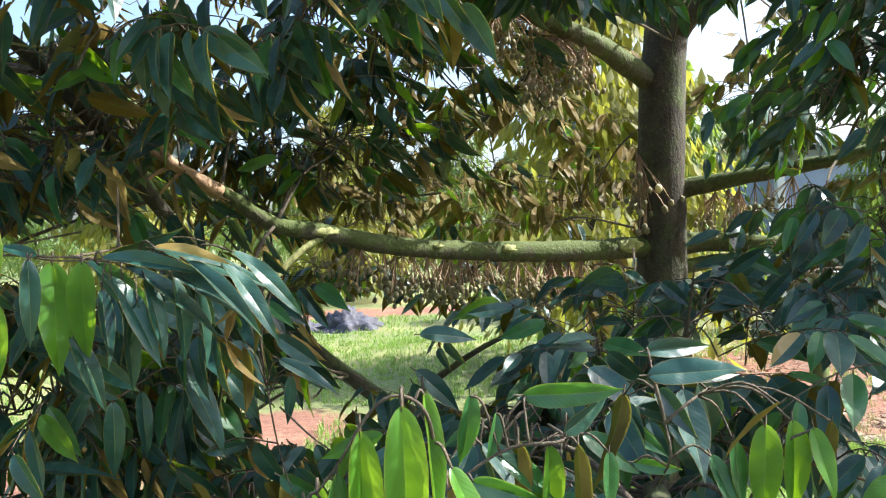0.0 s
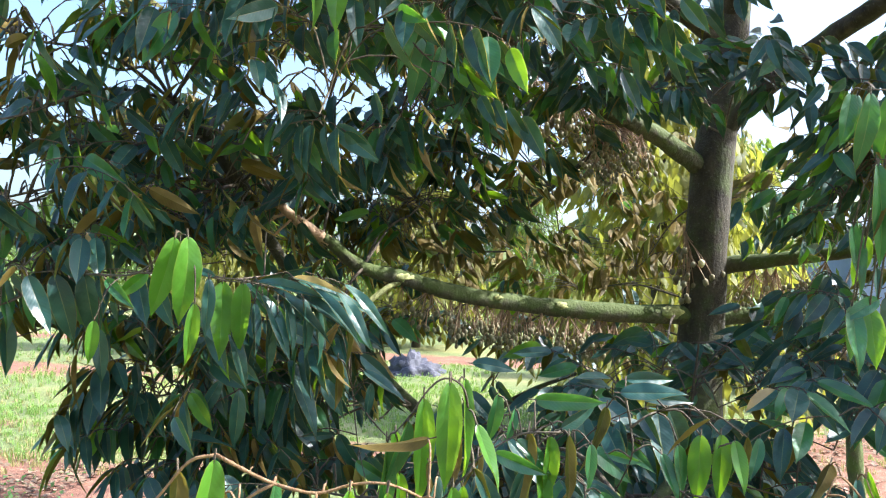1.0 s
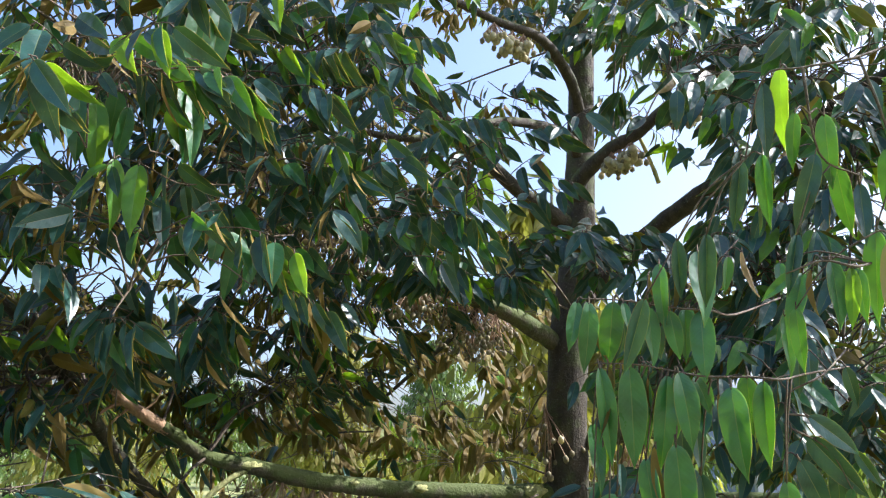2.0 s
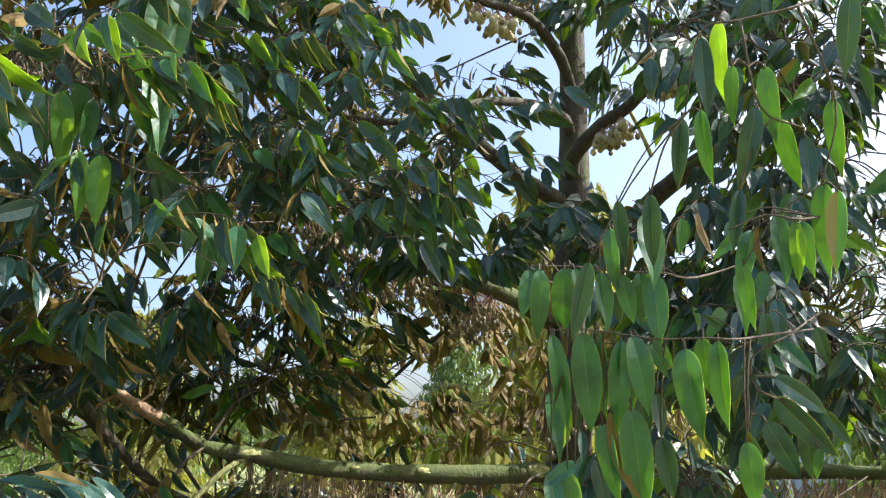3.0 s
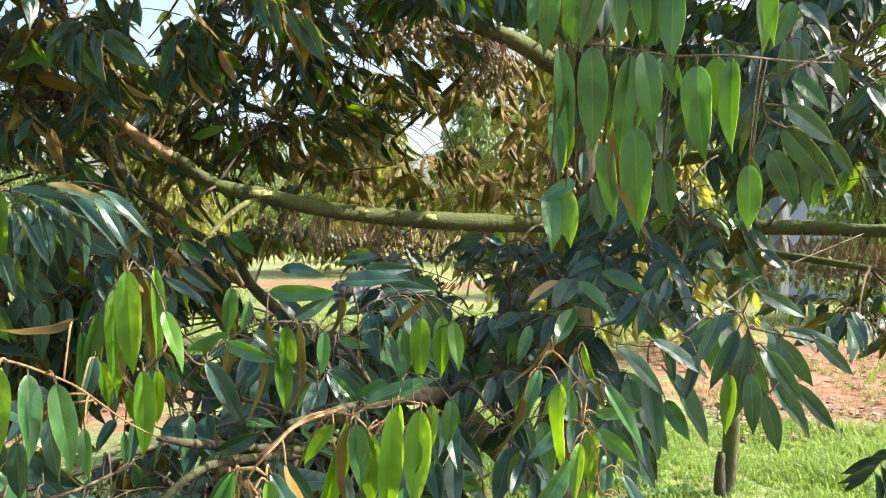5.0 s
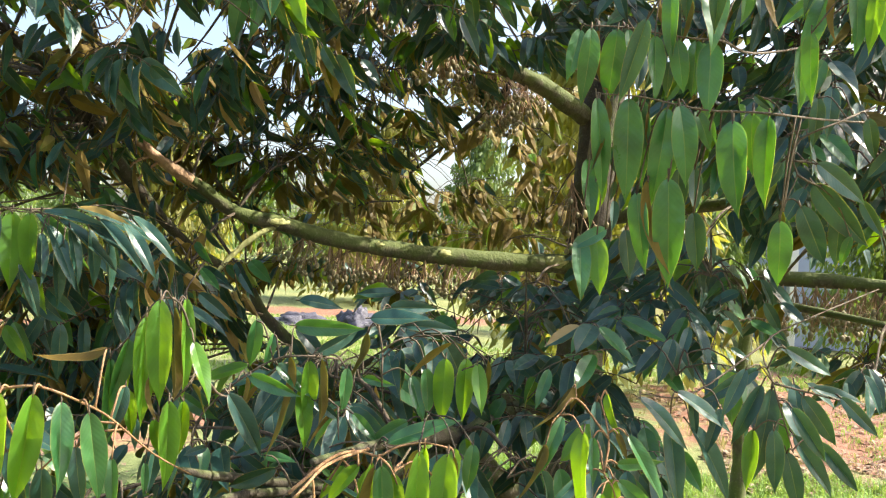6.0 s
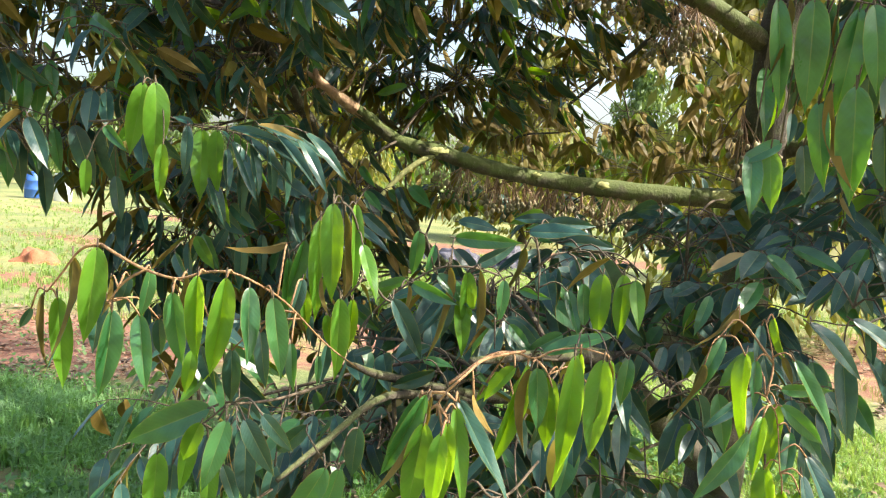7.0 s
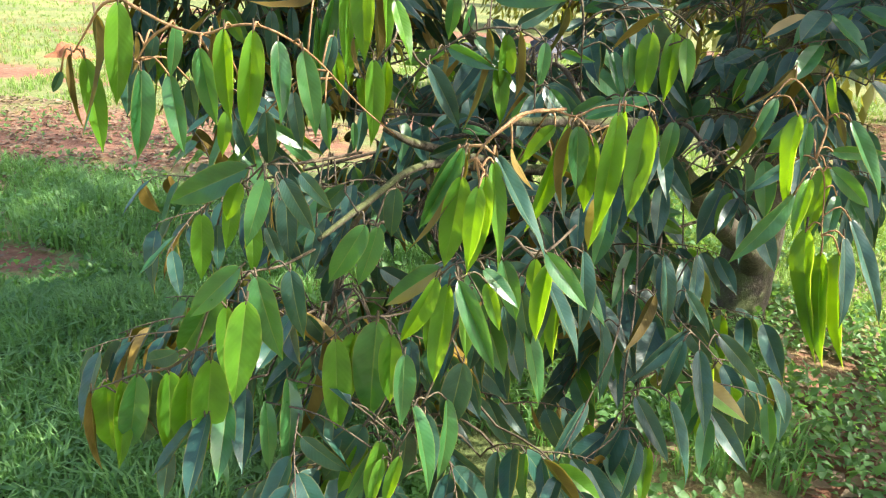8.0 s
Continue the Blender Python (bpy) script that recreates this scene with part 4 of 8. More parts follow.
crown(-0.7, 4.2, 3.2, 0.6, 0.6, 0.4, 34, 323)
# added to throw shade on the soil left of the tree
crown(-0.7, 3.9, 3.3, 0.6, 0.6, 0.45, 44, 324)
crown(-1.3, 4.6, 3.2, 0.6, 0.6, 0.5, 40, 325)
crown(-0.4, 5.3, 4.3, 0.7, 0.7, 0.5, 44, 326)
crown(-1.9, 4.0, 2.6, 0.5, 0.5, 0.4, 34, 327)
# out of view, added to shade the trunk's foot and nearby ground
crown(2.9, 3.6, 2.5, 0.5, 0.5, 0.4, 40, 330)
crown(2.15, 2.2, 1.05, 0.35, 0.5, 0.3, 24, 331)


# ---- the twigs that hang close to the walk, leaf by leaf ----
class NearTwig:
    def __init__(self, label, young=False):
        self.label, self.young, self.stems, self.leaves = label, young, [], []


near_twigs = []
ln = random.Random(21)


def near_twig(label, young=False):
    near_twigs.append(NearTwig(label, young))
    return near_twigs[-1]


def stem(tw, *points):
    n = len(points)
    tw.stems.append([(*p, 0.0025 - 0.0013 * i / (n - 1)) for i, p in enumerate(points)])


def leaf(tw, x, y, z, dx, dy, dz, nx, ny, nz, wide, young=0):
    tw.leaves.append((Vector((x, y, z)), Vector((dx, dy, dz)), Vector((nx, ny, nz)), wide, young))



tw = near_twig('drooping twig of yellow-green leaves', young=True)
stem(tw, (0.640, 2.085, 1.137), (0.698, 1.261, 1.259), (0.672, 0.903, 1.271), (0.691, 0.896, 1.238), (0.699, 0.866, 1.153))
stem(tw, (0.672, 0.903, 1.271), (0.682, 0.927, 1.326), (0.667, 0.947, 1.393))
stem(tw, (0.682, 0.927, 1.326), (0.621, 0.935, 1.395), (0.589, 0.914, 1.367))
leaf(tw, 0.678, 0.889, 1.158, -0.006, -0.097, -0.191, -0.78, -0.55, 0.30, 0.93, 1)
leaf(tw, 0.708, 0.881, 1.121, 0.006, -0.079, -0.160, -0.79, -0.56, 0.25, 1.00, 1)
leaf(tw, 0.736, 0.880, 1.126, -0.001, -0.067, -0.170, -0.78, -0.58, 0.23, 1.00, 1)
leaf(tw, 0.734, 0.867, 1.157, 0.023, -0.057, -0.127, 0.51, -0.75, 0.43, 0.87)
leaf(tw, 0.748, 0.923, 1.174, 0.083, -0.046, -0.150, 0.47, -0.74, 0.49, 0.72)
leaf(tw, 0.662, 0.856, 1.250, -0.017, -0.051, -0.079, -0.22, -0.80, 0.56, 1.10, 1)
leaf(tw, 0.694, 0.922, 1.259, -0.018, -0.049, -0.104, -0.26, -0.86, 0.45, 1.10, 1)
leaf(tw, 0.719, 0.919, 1.213, -0.009, -0.049, -0.069, 0.01, -0.81, 0.58, 1.10, 2)
leaf(tw, 0.693, 0.889, 1.264, 0.085, 0.020, -0.066, 0.26, -0.96, 0.05, 1.10, 2)
leaf(tw, 0.664, 0.974, 1.387, -0.005, -0.020, -0.082, 0.03, -0.97, 0.24, 1.10)
leaf(tw, 0.684, 0.983, 1.400, 0.017, -0.026, -0.082, -0.76, -0.64, 0.05, 1.00, 1)
leaf(tw, 0.652, 0.921, 1.331, 0.002, -0.012, -0.081, 0.02, -0.99, 0.15, 1.10, 2)
leaf(tw, 0.695, 0.919, 1.284, 0.091, 0.008, -0.000, 0.09, -1.00, 0.02, 1.01, 2)
leaf(tw, 0.642, 0.915, 1.263, -0.061, -0.057, -0.043, 0.42, -0.79, 0.45, 1.07)
leaf(tw, 0.621, 0.979, 1.410, -0.054, -0.073, -0.095, 0.67, 0.36, -0.65, 1.00)
leaf(tw, 0.566, 0.898, 1.319, -0.023, -0.043, -0.106, 0.82, 0.44, -0.36, 1.00)
leaf(tw, 0.596, 0.919, 1.365, -0.039, -0.045, -0.096, 0.17, -0.92, 0.36, 1.00, 2)
leaf(tw, 0.693, 0.910, 1.343, 0.019, 0.000, -0.040, 0.21, 0.97, 0.11, 1.10)
leaf(tw, 0.630, 0.888, 1.348, -0.029, -0.065, -0.139, -0.71, -0.57, 0.41, 1.00, 1)
leaf(tw, 0.711, 0.906, 1.342, 0.070, -0.012, -0.117, 0.43, -0.83, 0.35, 1.00, 2)
leaf(tw, 0.643, 0.853, 1.222, -0.053, -0.057, -0.112, 0.54, -0.82, 0.16, 1.00, 2)

tw = near_twig('low hanging twig of dark leaves')
stem(tw, (0.314, 1.036, 1.258), (0.253, 0.869, 1.159), (0.291, 0.640, 1.111), (0.276, 0.631, 1.097))
stem(tw, (0.189, 0.521, 1.109), (0.127, 0.516, 0.910), (0.090, 0.469, 0.816))
leaf(tw, 0.304, 0.643, 1.115, -0.012, -0.040, -0.146, -0.42, -0.87, 0.27, 1.00, 1)
leaf(tw, 0.279, 0.631, 1.108, 0.002, -0.030, -0.115, 0.63, -0.75, 0.20, 1.00)
leaf(tw, 0.311, 0.671, 1.106, 0.061, -0.010, -0.082, 0.31, -0.89, 0.33, 1.10, 2)
leaf(tw, 0.066, 0.500, 0.833, -0.054, -0.057, -0.112, 0.57, -0.81, 0.14, 1.00, 2)
leaf(tw, 0.080, 0.456, 0.829, -0.007, -0.036, -0.068, 0.16, -0.88, 0.45, 1.10, 1)
leaf(tw, 0.110, 0.454, 0.843, -0.018, -0.026, -0.083, 0.10, -0.96, 0.28, 1.10, 1)
leaf(tw, 0.113, 0.493, 0.911, 0.060, -0.040, -0.109, 0.76, -0.34, 0.55, 1.00, 2)
leaf(tw, 0.153, 0.547, 0.901, 0.024, -0.022, -0.136, 0.85, -0.47, 0.23, 1.00, 2)
leaf(tw, 0.261, 0.593, 1.029, 0.043, -0.014, -0.119, 0.74, -0.58, 0.34, 1.00, 2)
leaf(tw, 0.328, 0.672, 1.136, 0.029, -0.042, -0.121, 0.67, -0.64, 0.38, 1.00)
leaf(tw, 0.286, 0.606, 1.104, 0.063, -0.021, -0.108, 0.67, -0.56, 0.50, 1.00)
leaf(tw, -0.016, 0.489, 0.893, 0.020, -0.043, -0.099, 0.53, -0.73, 0.42, 1.10)
leaf(tw, -0.087, 0.471, 0.930, 0.048, -0.053, -0.120, 0.77, -0.40, 0.49, 1.00, 2)
leaf(tw, -0.116, 0.451, 0.892, 0.027, -0.034, -0.102, 0.61, -0.69, 0.39, 1.01, 2)

tw = near_twig('dark drooping leaves on bare pale twigs')
stem(tw, (0.494, 1.877, 0.994), (0.505, 1.298, 0.921), (0.479, 0.890, 0.977), (0.549, 0.885, 0.911), (0.585, 0.883, 0.878))
stem(tw, (0.386, 1.216, 1.091), (0.416, 0.877, 0.994), (0.417, 0.825, 0.855), (0.422, 0.789, 0.756), (0.362, 0.748, 0.694), (0.274, 0.690, 0.610))
stem(tw, (0.373, 1.171, 0.983), (0.395, 0.848, 0.933), (0.363, 0.793, 0.813), (0.322, 0.735, 0.692))
leaf(tw, 0.516, 0.884, 0.931, -0.085, -0.051, -0.095, 0.27, -0.93, 0.25, 1.00)
leaf(tw, 0.512, 0.855, 0.927, -0.020, -0.036, -0.107, 0.10, -0.95, 0.30, 1.10)
leaf(tw, 0.541, 0.858, 0.912, 0.030, -0.059, -0.129, 0.10, -0.90, 0.43, 1.09)
leaf(tw, 0.576, 0.906, 0.859, -0.017, -0.032, -0.135, -0.68, -0.69, 0.25, 1.00, 1)
leaf(tw, 0.573, 0.916, 0.922, 0.100, 0.003, -0.092, 0.29, -0.92, 0.28, 1.09)
leaf(tw, 0.441, 0.816, 0.817, 0.073, -0.010, -0.117, 0.33, -0.90, 0.28, 1.06)
leaf(tw, 0.503, 0.803, 0.828, 0.054, -0.038, -0.141, 0.68, -0.60, 0.42, 0.93)
leaf(tw, 0.433, 0.827, 0.751, -0.055, -0.069, -0.158, 0.13, -0.93, 0.36, 1.10)
leaf(tw, 0.459, 0.779, 0.746, -0.002, -0.047, -0.110, 0.64, -0.71, 0.30, 1.00)
leaf(tw, 0.480, 0.820, 0.712, -0.000, -0.055, -0.094, -0.16, -0.85, 0.50, 1.10, 1)
leaf(tw, 0.327, 0.761, 0.660, -0.050, -0.041, -0.104, 0.13, -0.94, 0.31, 1.10)
leaf(tw, 0.450, 0.879, 0.997, -0.029, -0.063, -0.094, 0.31, 0.74, -0.59, 1.00)
leaf(tw, 0.361, 0.855, 0.937, 0.043, -0.030, -0.138, 0.74, -0.57, 0.36, 0.95)
leaf(tw, 0.358, 0.800, 0.793, -0.039, -0.067, -0.093, 0.59, -0.75, 0.29, 1.00)
leaf(tw, 0.501, 0.886, 1.012, 0.058, 0.010, -0.084, 0.53, -0.81, 0.27, 1.00)
leaf(tw, 0.454, 0.881, 1.076, 0.040, -0.033, -0.118, 0.56, -0.72, 0.40, 1.00)
leaf(tw, 0.516, 0.958, 1.059, 0.011, -0.061, -0.104, 0.58, -0.68, 0.46, 1.00)

tw = near_twig('dark glossy leaves on a drooping twig')
stem(tw, (2.226, 3.032, 1.581), (1.385, 1.782, 1.508), (1.039, 1.161, 1.494), (1.000, 1.008, 1.433), (1.033, 1.011, 1.339), (1.046, 1.011, 1.302))
stem(tw, (1.039, 1.161, 1.494), (0.846, 1.000, 1.405), (0.750, 0.994, 1.400))
stem(tw, (1.000, 1.008, 1.433), (1.081, 1.013, 1.416), (1.167, 1.018, 1.399))
leaf(tw, 0.983, 1.037, 1.455, -0.113, -0.016, -0.068, 0.03, -0.98, 0.18, 1.03)
leaf(tw, 0.935, 0.971, 1.463, -0.040, -0.017, -0.084, -0.09, -0.97, 0.24, 1.10)
leaf(tw, 0.990, 1.037, 1.426, -0.047, -0.004, -0.115, -0.18, -0.98, 0.11, 1.10)
leaf(tw, 1.010, 1.039, 1.421, -0.019, -0.009, -0.174, 0.10, -0.99, 0.04, 1.00)
leaf(tw, 1.000, 0.995, 1.350, 0.013, -0.008, -0.119, -0.17, -0.98, 0.05, 1.10)
leaf(tw, 1.023, 0.976, 1.396, 0.071, -0.003, -0.097, -0.05, -1.00, -0.01, 1.10)
leaf(tw, 1.062, 1.026, 1.410, 0.079, -0.004, -0.094, -0.05, -1.00, -0.01, 1.10)
leaf(tw, 1.047, 1.021, 1.336, 0.091, 0.022, -0.119, 0.22, -0.97, -0.01, 1.00)
leaf(tw, 1.036, 1.022, 1.303, 0.041, -0.001, -0.121, -0.12, -0.99, -0.03, 1.10)
leaf(tw, 0.809, 1.005, 1.350, 0.020, -0.017, -0.153, -0.06, -0.99, 0.10, 1.10)
leaf(tw, 0.738, 0.961, 1.400, 0.106, -0.008, -0.065, 0.32, -0.72, 0.62, 1.00)
leaf(tw, 0.844, 1.003, 1.350, 0.107, 0.000, -0.129, 0.47, -0.79, 0.39, 1.00)
leaf(tw, 1.013, 0.994, 1.504, 0.094, 0.027, -0.049, 0.24, -0.97, -0.07, 1.10)
leaf(tw, 1.069, 0.999, 1.430, 0.096, 0.004, -0.022, 0.15, -0.86, 0.49, 1.00)
leaf(tw, 0.813, 0.986, 1.410, 0.113, 0.014, -0.062, 0.40, -0.71, 0.58, 1.00)
leaf(tw, 0.845, 0.998, 1.400, 0.013, -0.010, -0.069, -0.08, -0.99, 0.13, 1.10)
leaf(tw, 0.905, 1.009, 1.381, -0.025, -0.020, -0.082, -0.10, -0.96, 0.27, 1.10)
leaf(tw, 0.975, 1.029, 1.340, -0.005, 0.006, -0.113, -0.47, -0.88, -0.02, 1.10, 1)
leaf(tw, 1.094, 1.026, 1.325, 0.084, -0.008, -0.090, -0.04, -1.00, 0.04, 1.04)
leaf(tw, 1.118, 0.992, 1.417, 0.065, -0.015, -0.064, -0.14, -0.99, 0.09, 1.10)

tw = near_twig('twig of sun-flecked leaves overhead')
stem(tw, (1.150, 0.625, 2.475), (0.983, 0.549, 2.377), (0.895, 0.554, 2.359), (0.833, 0.559, 2.341), (0.808, 0.592, 2.221))
stem(tw, (0.983, 0.549, 2.377), (1.038, 0.588, 2.232), (1.013, 0.621, 2.113))
stem(tw, (0.895, 0.554, 2.359), (0.923, 0.589, 2.231), (0.986, 0.598, 2.198))
leaf(tw, 0.841, 0.577, 2.346, 0.007, 0.032, -0.114, -0.24, -0.93, -0.27, 1.05)
leaf(tw, 0.870, 0.573, 2.371, -0.002, 0.027, -0.119, -0.80, -0.59, -0.12, 1.00, 1)
leaf(tw, 0.871, 0.546, 2.280, 0.001, 0.034, -0.078, -0.54, -0.77, -0.34, 1.10, 2)
leaf(tw, 0.915, 0.584, 2.229, -0.024, 0.021, -0.110, -0.25, -0.96, -0.13, 1.10)
leaf(tw, 0.809, 0.613, 2.228, -0.007, 0.022, -0.102, -0.20, -0.96, -0.20, 1.10)
leaf(tw, 0.959, 0.610, 2.221, 0.028, 0.040, -0.106, -0.55, -0.72, -0.42, 1.10, 2)
leaf(tw, 1.005, 0.632, 2.199, -0.000, 0.004, -0.097, -0.35, -0.94, -0.03, 1.10)
leaf(tw, 1.031, 0.648, 2.127, -0.009, 0.020, -0.139, -0.61, -0.79, -0.08, 1.08, 2)
leaf(tw, 1.047, 0.614, 2.253, 0.003, 0.023, -0.113, -0.63, -0.76, -0.17, 1.10, 2)
leaf(tw, 0.759, 0.651, 2.117, 0.006, 0.032, -0.110, -0.17, -0.94, -0.29, 1.10)
leaf(tw, 1.061, 0.540, 2.394, -0.005, 0.037, -0.113, -0.37, -0.89, -0.27, 1.10)
leaf(tw, 0.938, 0.587, 2.298, 0.005, 0.016, -0.112, -0.58, -0.80, -0.14, 1.10, 2)
leaf(tw, 1.029, 0.605, 2.100, -0.011, 0.017, -0.117, -0.62, -0.79, -0.06, 1.03, 2)
leaf(tw, 0.885, 0.611, 2.106, -0.013, 0.013, -0.088, -0.25, -0.96, -0.10, 1.10)
leaf(tw, 0.826, 0.572, 2.222, 0.010, 0.026, -0.105, -0.52, -0.82, -0.25, 1.01, 2)
leaf(tw, 0.699, 0.615, 2.095, 0.013, 0.030, -0.085, -0.13, -0.93, -0.35, 1.10)
leaf(tw, 0.660, 0.671, 2.014, -0.025, 0.049, -0.111, -0.14, -0.92, -0.37, 1.10)
leaf(tw, 0.897, 0.667, 2.002, 0.008, 0.018, -0.098, -0.54, -0.82, -0.19, 1.06, 2)

tw = near_twig('horizontal spray of glossy blue-green leaves')
stem(tw, (-0.684, 1.101, 1.720), (-0.604, 1.100, 1.700), (-0.539, 1.100, 1.693), (-0.508, 1.200, 1.702), (-0.468, 1.401, 1.718), (-0.420, 1.700, 1.665))
stem(tw, (-0.508, 1.200, 1.702), (-0.526, 1.252, 1.804))
stem(tw, (-0.539, 1.100, 1.693), (-0.445, 1.150, 1.675), (-0.374, 1.249, 1.659))
leaf(tw, -0.587, 1.081, 1.694, 0.017, -0.022, -0.110, 0.65, -0.72, 0.24, 1.00)
leaf(tw, -0.472, 1.081, 1.664, 0.088, -0.021, -0.095, 0.60, -0.45, 0.66, 0.97)
leaf(tw, -0.434, 1.078, 1.626, -0.021, 0.017, -0.067, 0.41, -0.84, -0.34, 1.08)
leaf(tw, -0.382, 1.127, 1.671, 0.043, 0.007, -0.080, 0.55, -0.81, 0.22, 1.00)
leaf(tw, -0.483, 1.078, 1.689, 0.132, -0.014, -0.003, -0.06, -0.71, 0.70, 0.73)
leaf(tw, -0.449, 1.074, 1.676, 0.126, 0.016, -0.081, 0.50, -0.55, 0.67, 0.72)
leaf(tw, -0.428, 1.125, 1.682, 0.142, -0.020, -0.074, 0.31, -0.58, 0.75, 0.73)
leaf(tw, -0.410, 1.118, 1.696, 0.153, 0.016, -0.049, 0.29, -0.65, 0.70, 0.72)
leaf(tw, -0.524, 1.122, 1.685, 0.087, 0.007, -0.070, 0.55, -0.55, 0.63, 1.00)
leaf(tw, -0.489, 1.115, 1.692, 0.104, -0.002, 0.023, 0.15, -0.67, -0.73, 0.87)
leaf(tw, -0.575, 1.087, 1.697, -0.063, 0.001, 0.021, 0.08, -0.95, 0.30, 1.01)
leaf(tw, -0.408, 1.076, 1.701, 0.106, 0.005, -0.014, 0.13, -0.70, 0.71, 0.84)
leaf(tw, -0.363, 1.081, 1.680, 0.108, -0.017, -0.084, 0.46, -0.56, 0.69, 0.76)
leaf(tw, -0.318, 1.096, 1.678, 0.092, -0.023, -0.084, 0.48, -0.56, 0.68, 0.84)
leaf(tw, -0.307, 1.111, 1.692, 0.107, 0.003, -0.070, 0.44, -0.62, 0.65, 0.78)
leaf(tw, -0.421, 1.077, 1.661, 0.031, -0.001, -0.109, 0.86, -0.44, 0.25, 0.99)
leaf(tw, -0.383, 1.083, 1.659, 0.026, 0.013, -0.112, 0.88, -0.46, 0.15, 0.98)
leaf(tw, -0.366, 1.130, 1.639, 0.011, 0.006, -0.115, 0.86, -0.50, 0.06, 1.00)
leaf(tw, -0.489, 1.091, 1.647, 0.009, -0.011, -0.108, 0.81, -0.58, 0.12, 1.00)
leaf(tw, -0.466, 1.105, 1.613, 0.019, 0.007, -0.113, 0.83, -0.54, 0.11, 1.00)
leaf(tw, -0.551, 1.118, 1.580, 0.061, -0.000, -0.096, 0.71, -0.54, 0.45, 1.00)

tw = near_twig('bare pale twigs with dark leaves')
stem(tw, (-0.431, 1.898, 1.575), (-0.412, 1.697, 1.489), (-0.354, 1.495, 1.402), (-0.337, 1.493, 1.291), (-0.313, 1.492, 1.201))
stem(tw, (-0.333, 1.495, 1.379), (-0.264, 1.493, 1.310), (-0.178, 1.492, 1.251))
stem(tw, (-0.625, 1.495, 1.425), (-0.750, 1.494, 1.353), (-0.884, 1.494, 1.315))
leaf(tw, -0.306, 1.486, 1.442, -0.015, 0.019, -0.094, 0.30, -0.93, -0.23, 1.03)
leaf(tw, -0.285, 1.521, 1.441, -0.015, 0.019, -0.102, -0.57, -0.82, -0.07, 0.81, 1)
leaf(tw, -0.398, 1.473, 1.592, -0.030, 0.002, -0.098, -0.79, 0.56, 0.25, 1.00)
leaf(tw, -0.377, 1.493, 1.633, -0.049, -0.019, -0.095, 0.51, 0.76, -0.41, 1.00)
leaf(tw, -0.333, 1.501, 1.472, 0.110, 0.001, -0.068, 0.35, -0.75, 0.55, 1.00)
leaf(tw, -0.510, 1.525, 1.456, -0.017, -0.003, -0.101, 0.43, -0.90, -0.05, 1.10)
leaf(tw, -0.527, 1.488, 1.492, 0.096, -0.018, -0.174, 0.69, -0.58, 0.44, 1.00)
leaf(tw, -0.615, 1.525, 1.418, 0.011, -0.011, -0.125, 0.51, -0.85, 0.12, 1.10)
leaf(tw, -0.820, 1.501, 1.533, 0.126, -0.017, -0.140, 0.56, -0.59, 0.58, 1.00)
leaf(tw, -0.648, 1.469, 1.411, 0.010, -0.013, -0.145, 0.53, -0.84, 0.11, 1.04)
leaf(tw, -0.698, 1.475, 1.432, -0.062, -0.011, -0.118, 0.43, -0.89, -0.15, 1.10)
leaf(tw, -0.491, 1.520, 1.289, 0.086, 0.013, 0.006, 0.14, -0.99, 0.09, 1.10)
leaf(tw, -0.821, 1.471, 1.288, 0.165, 0.013, -0.036, 0.22, -0.44, 0.87, 0.91)
leaf(tw, -0.371, 1.480, 1.590, 0.020, 0.002, -0.100, 0.54, 0.83, 0.12, 1.00)
leaf(tw, -0.392, 1.466, 1.507, 0.003, 0.014, -0.126, 0.62, 0.78, 0.10, 1.00)
leaf(tw, -0.769, 1.481, 1.433, -0.038, -0.010, -0.120, 0.52, -0.85, -0.10, 1.09)

tw = near_twig('long hanging twig of green leaves with sun flecks')
stem(tw, (1.284, 1.250, 1.981), (1.068, 1.000, 1.936), (0.924, 0.800, 1.902), (0.866, 0.800, 1.905), (0.791, 0.800, 1.905), (0.739, 0.800, 1.913), (0.680, 0.800, 1.923), (0.615, 0.800, 1.925))
stem(tw, (1.117, 1.200, 2.130), (0.912, 0.950, 2.042), (0.809, 0.800, 2.020), (0.762, 0.800, 2.022), (0.709, 0.800, 2.028), (0.651, 0.800, 2.036), (0.586, 0.800, 2.037))
stem(tw, (0.809, 0.800, 2.020), (0.819, 0.820, 2.059), (0.849, 0.850, 2.118), (0.912, 0.900, 2.181))
leaf(tw, 0.608, 0.790, 1.919, 0.026, 0.001, -0.152, 0.10, -0.99, -0.08, 0.86, 2)
leaf(tw, 0.627, 0.804, 1.923, 0.008, 0.005, -0.119, 0.93, 0.33, 0.15, 0.72)
leaf(tw, 0.663, 0.804, 1.923, 0.009, 0.017, -0.161, -0.03, -0.99, -0.10, 1.21, 2)
leaf(tw, 0.692, 0.849, 1.933, 0.000, 0.017, -0.136, 0.13, -0.99, -0.10, 1.14, 2)
leaf(tw, 0.689, 0.842, 1.920, 0.004, -0.012, -0.129, -0.27, -0.96, -0.11, 1.13, 2)
leaf(tw, 0.727, 0.802, 1.908, -0.009, 0.002, -0.148, -0.02, -0.99, -0.10, 1.16, 2)
leaf(tw, 0.754, 0.847, 1.918, -0.007, 0.002, -0.122, -0.10, -0.99, -0.10, 1.10, 2)
leaf(tw, 0.744, 0.794, 1.912, 0.025, -0.010, -0.119, 0.16, -0.99, -0.02, 1.50, 2)
leaf(tw, 0.776, 0.817, 1.908, 0.035, -0.004, -0.057, 0.19, -0.97, 0.13, 1.50, 2)
leaf(tw, 0.796, 0.862, 1.918, 0.031, -0.004, -0.051, -0.06, -0.97, 0.13, 1.49, 2)
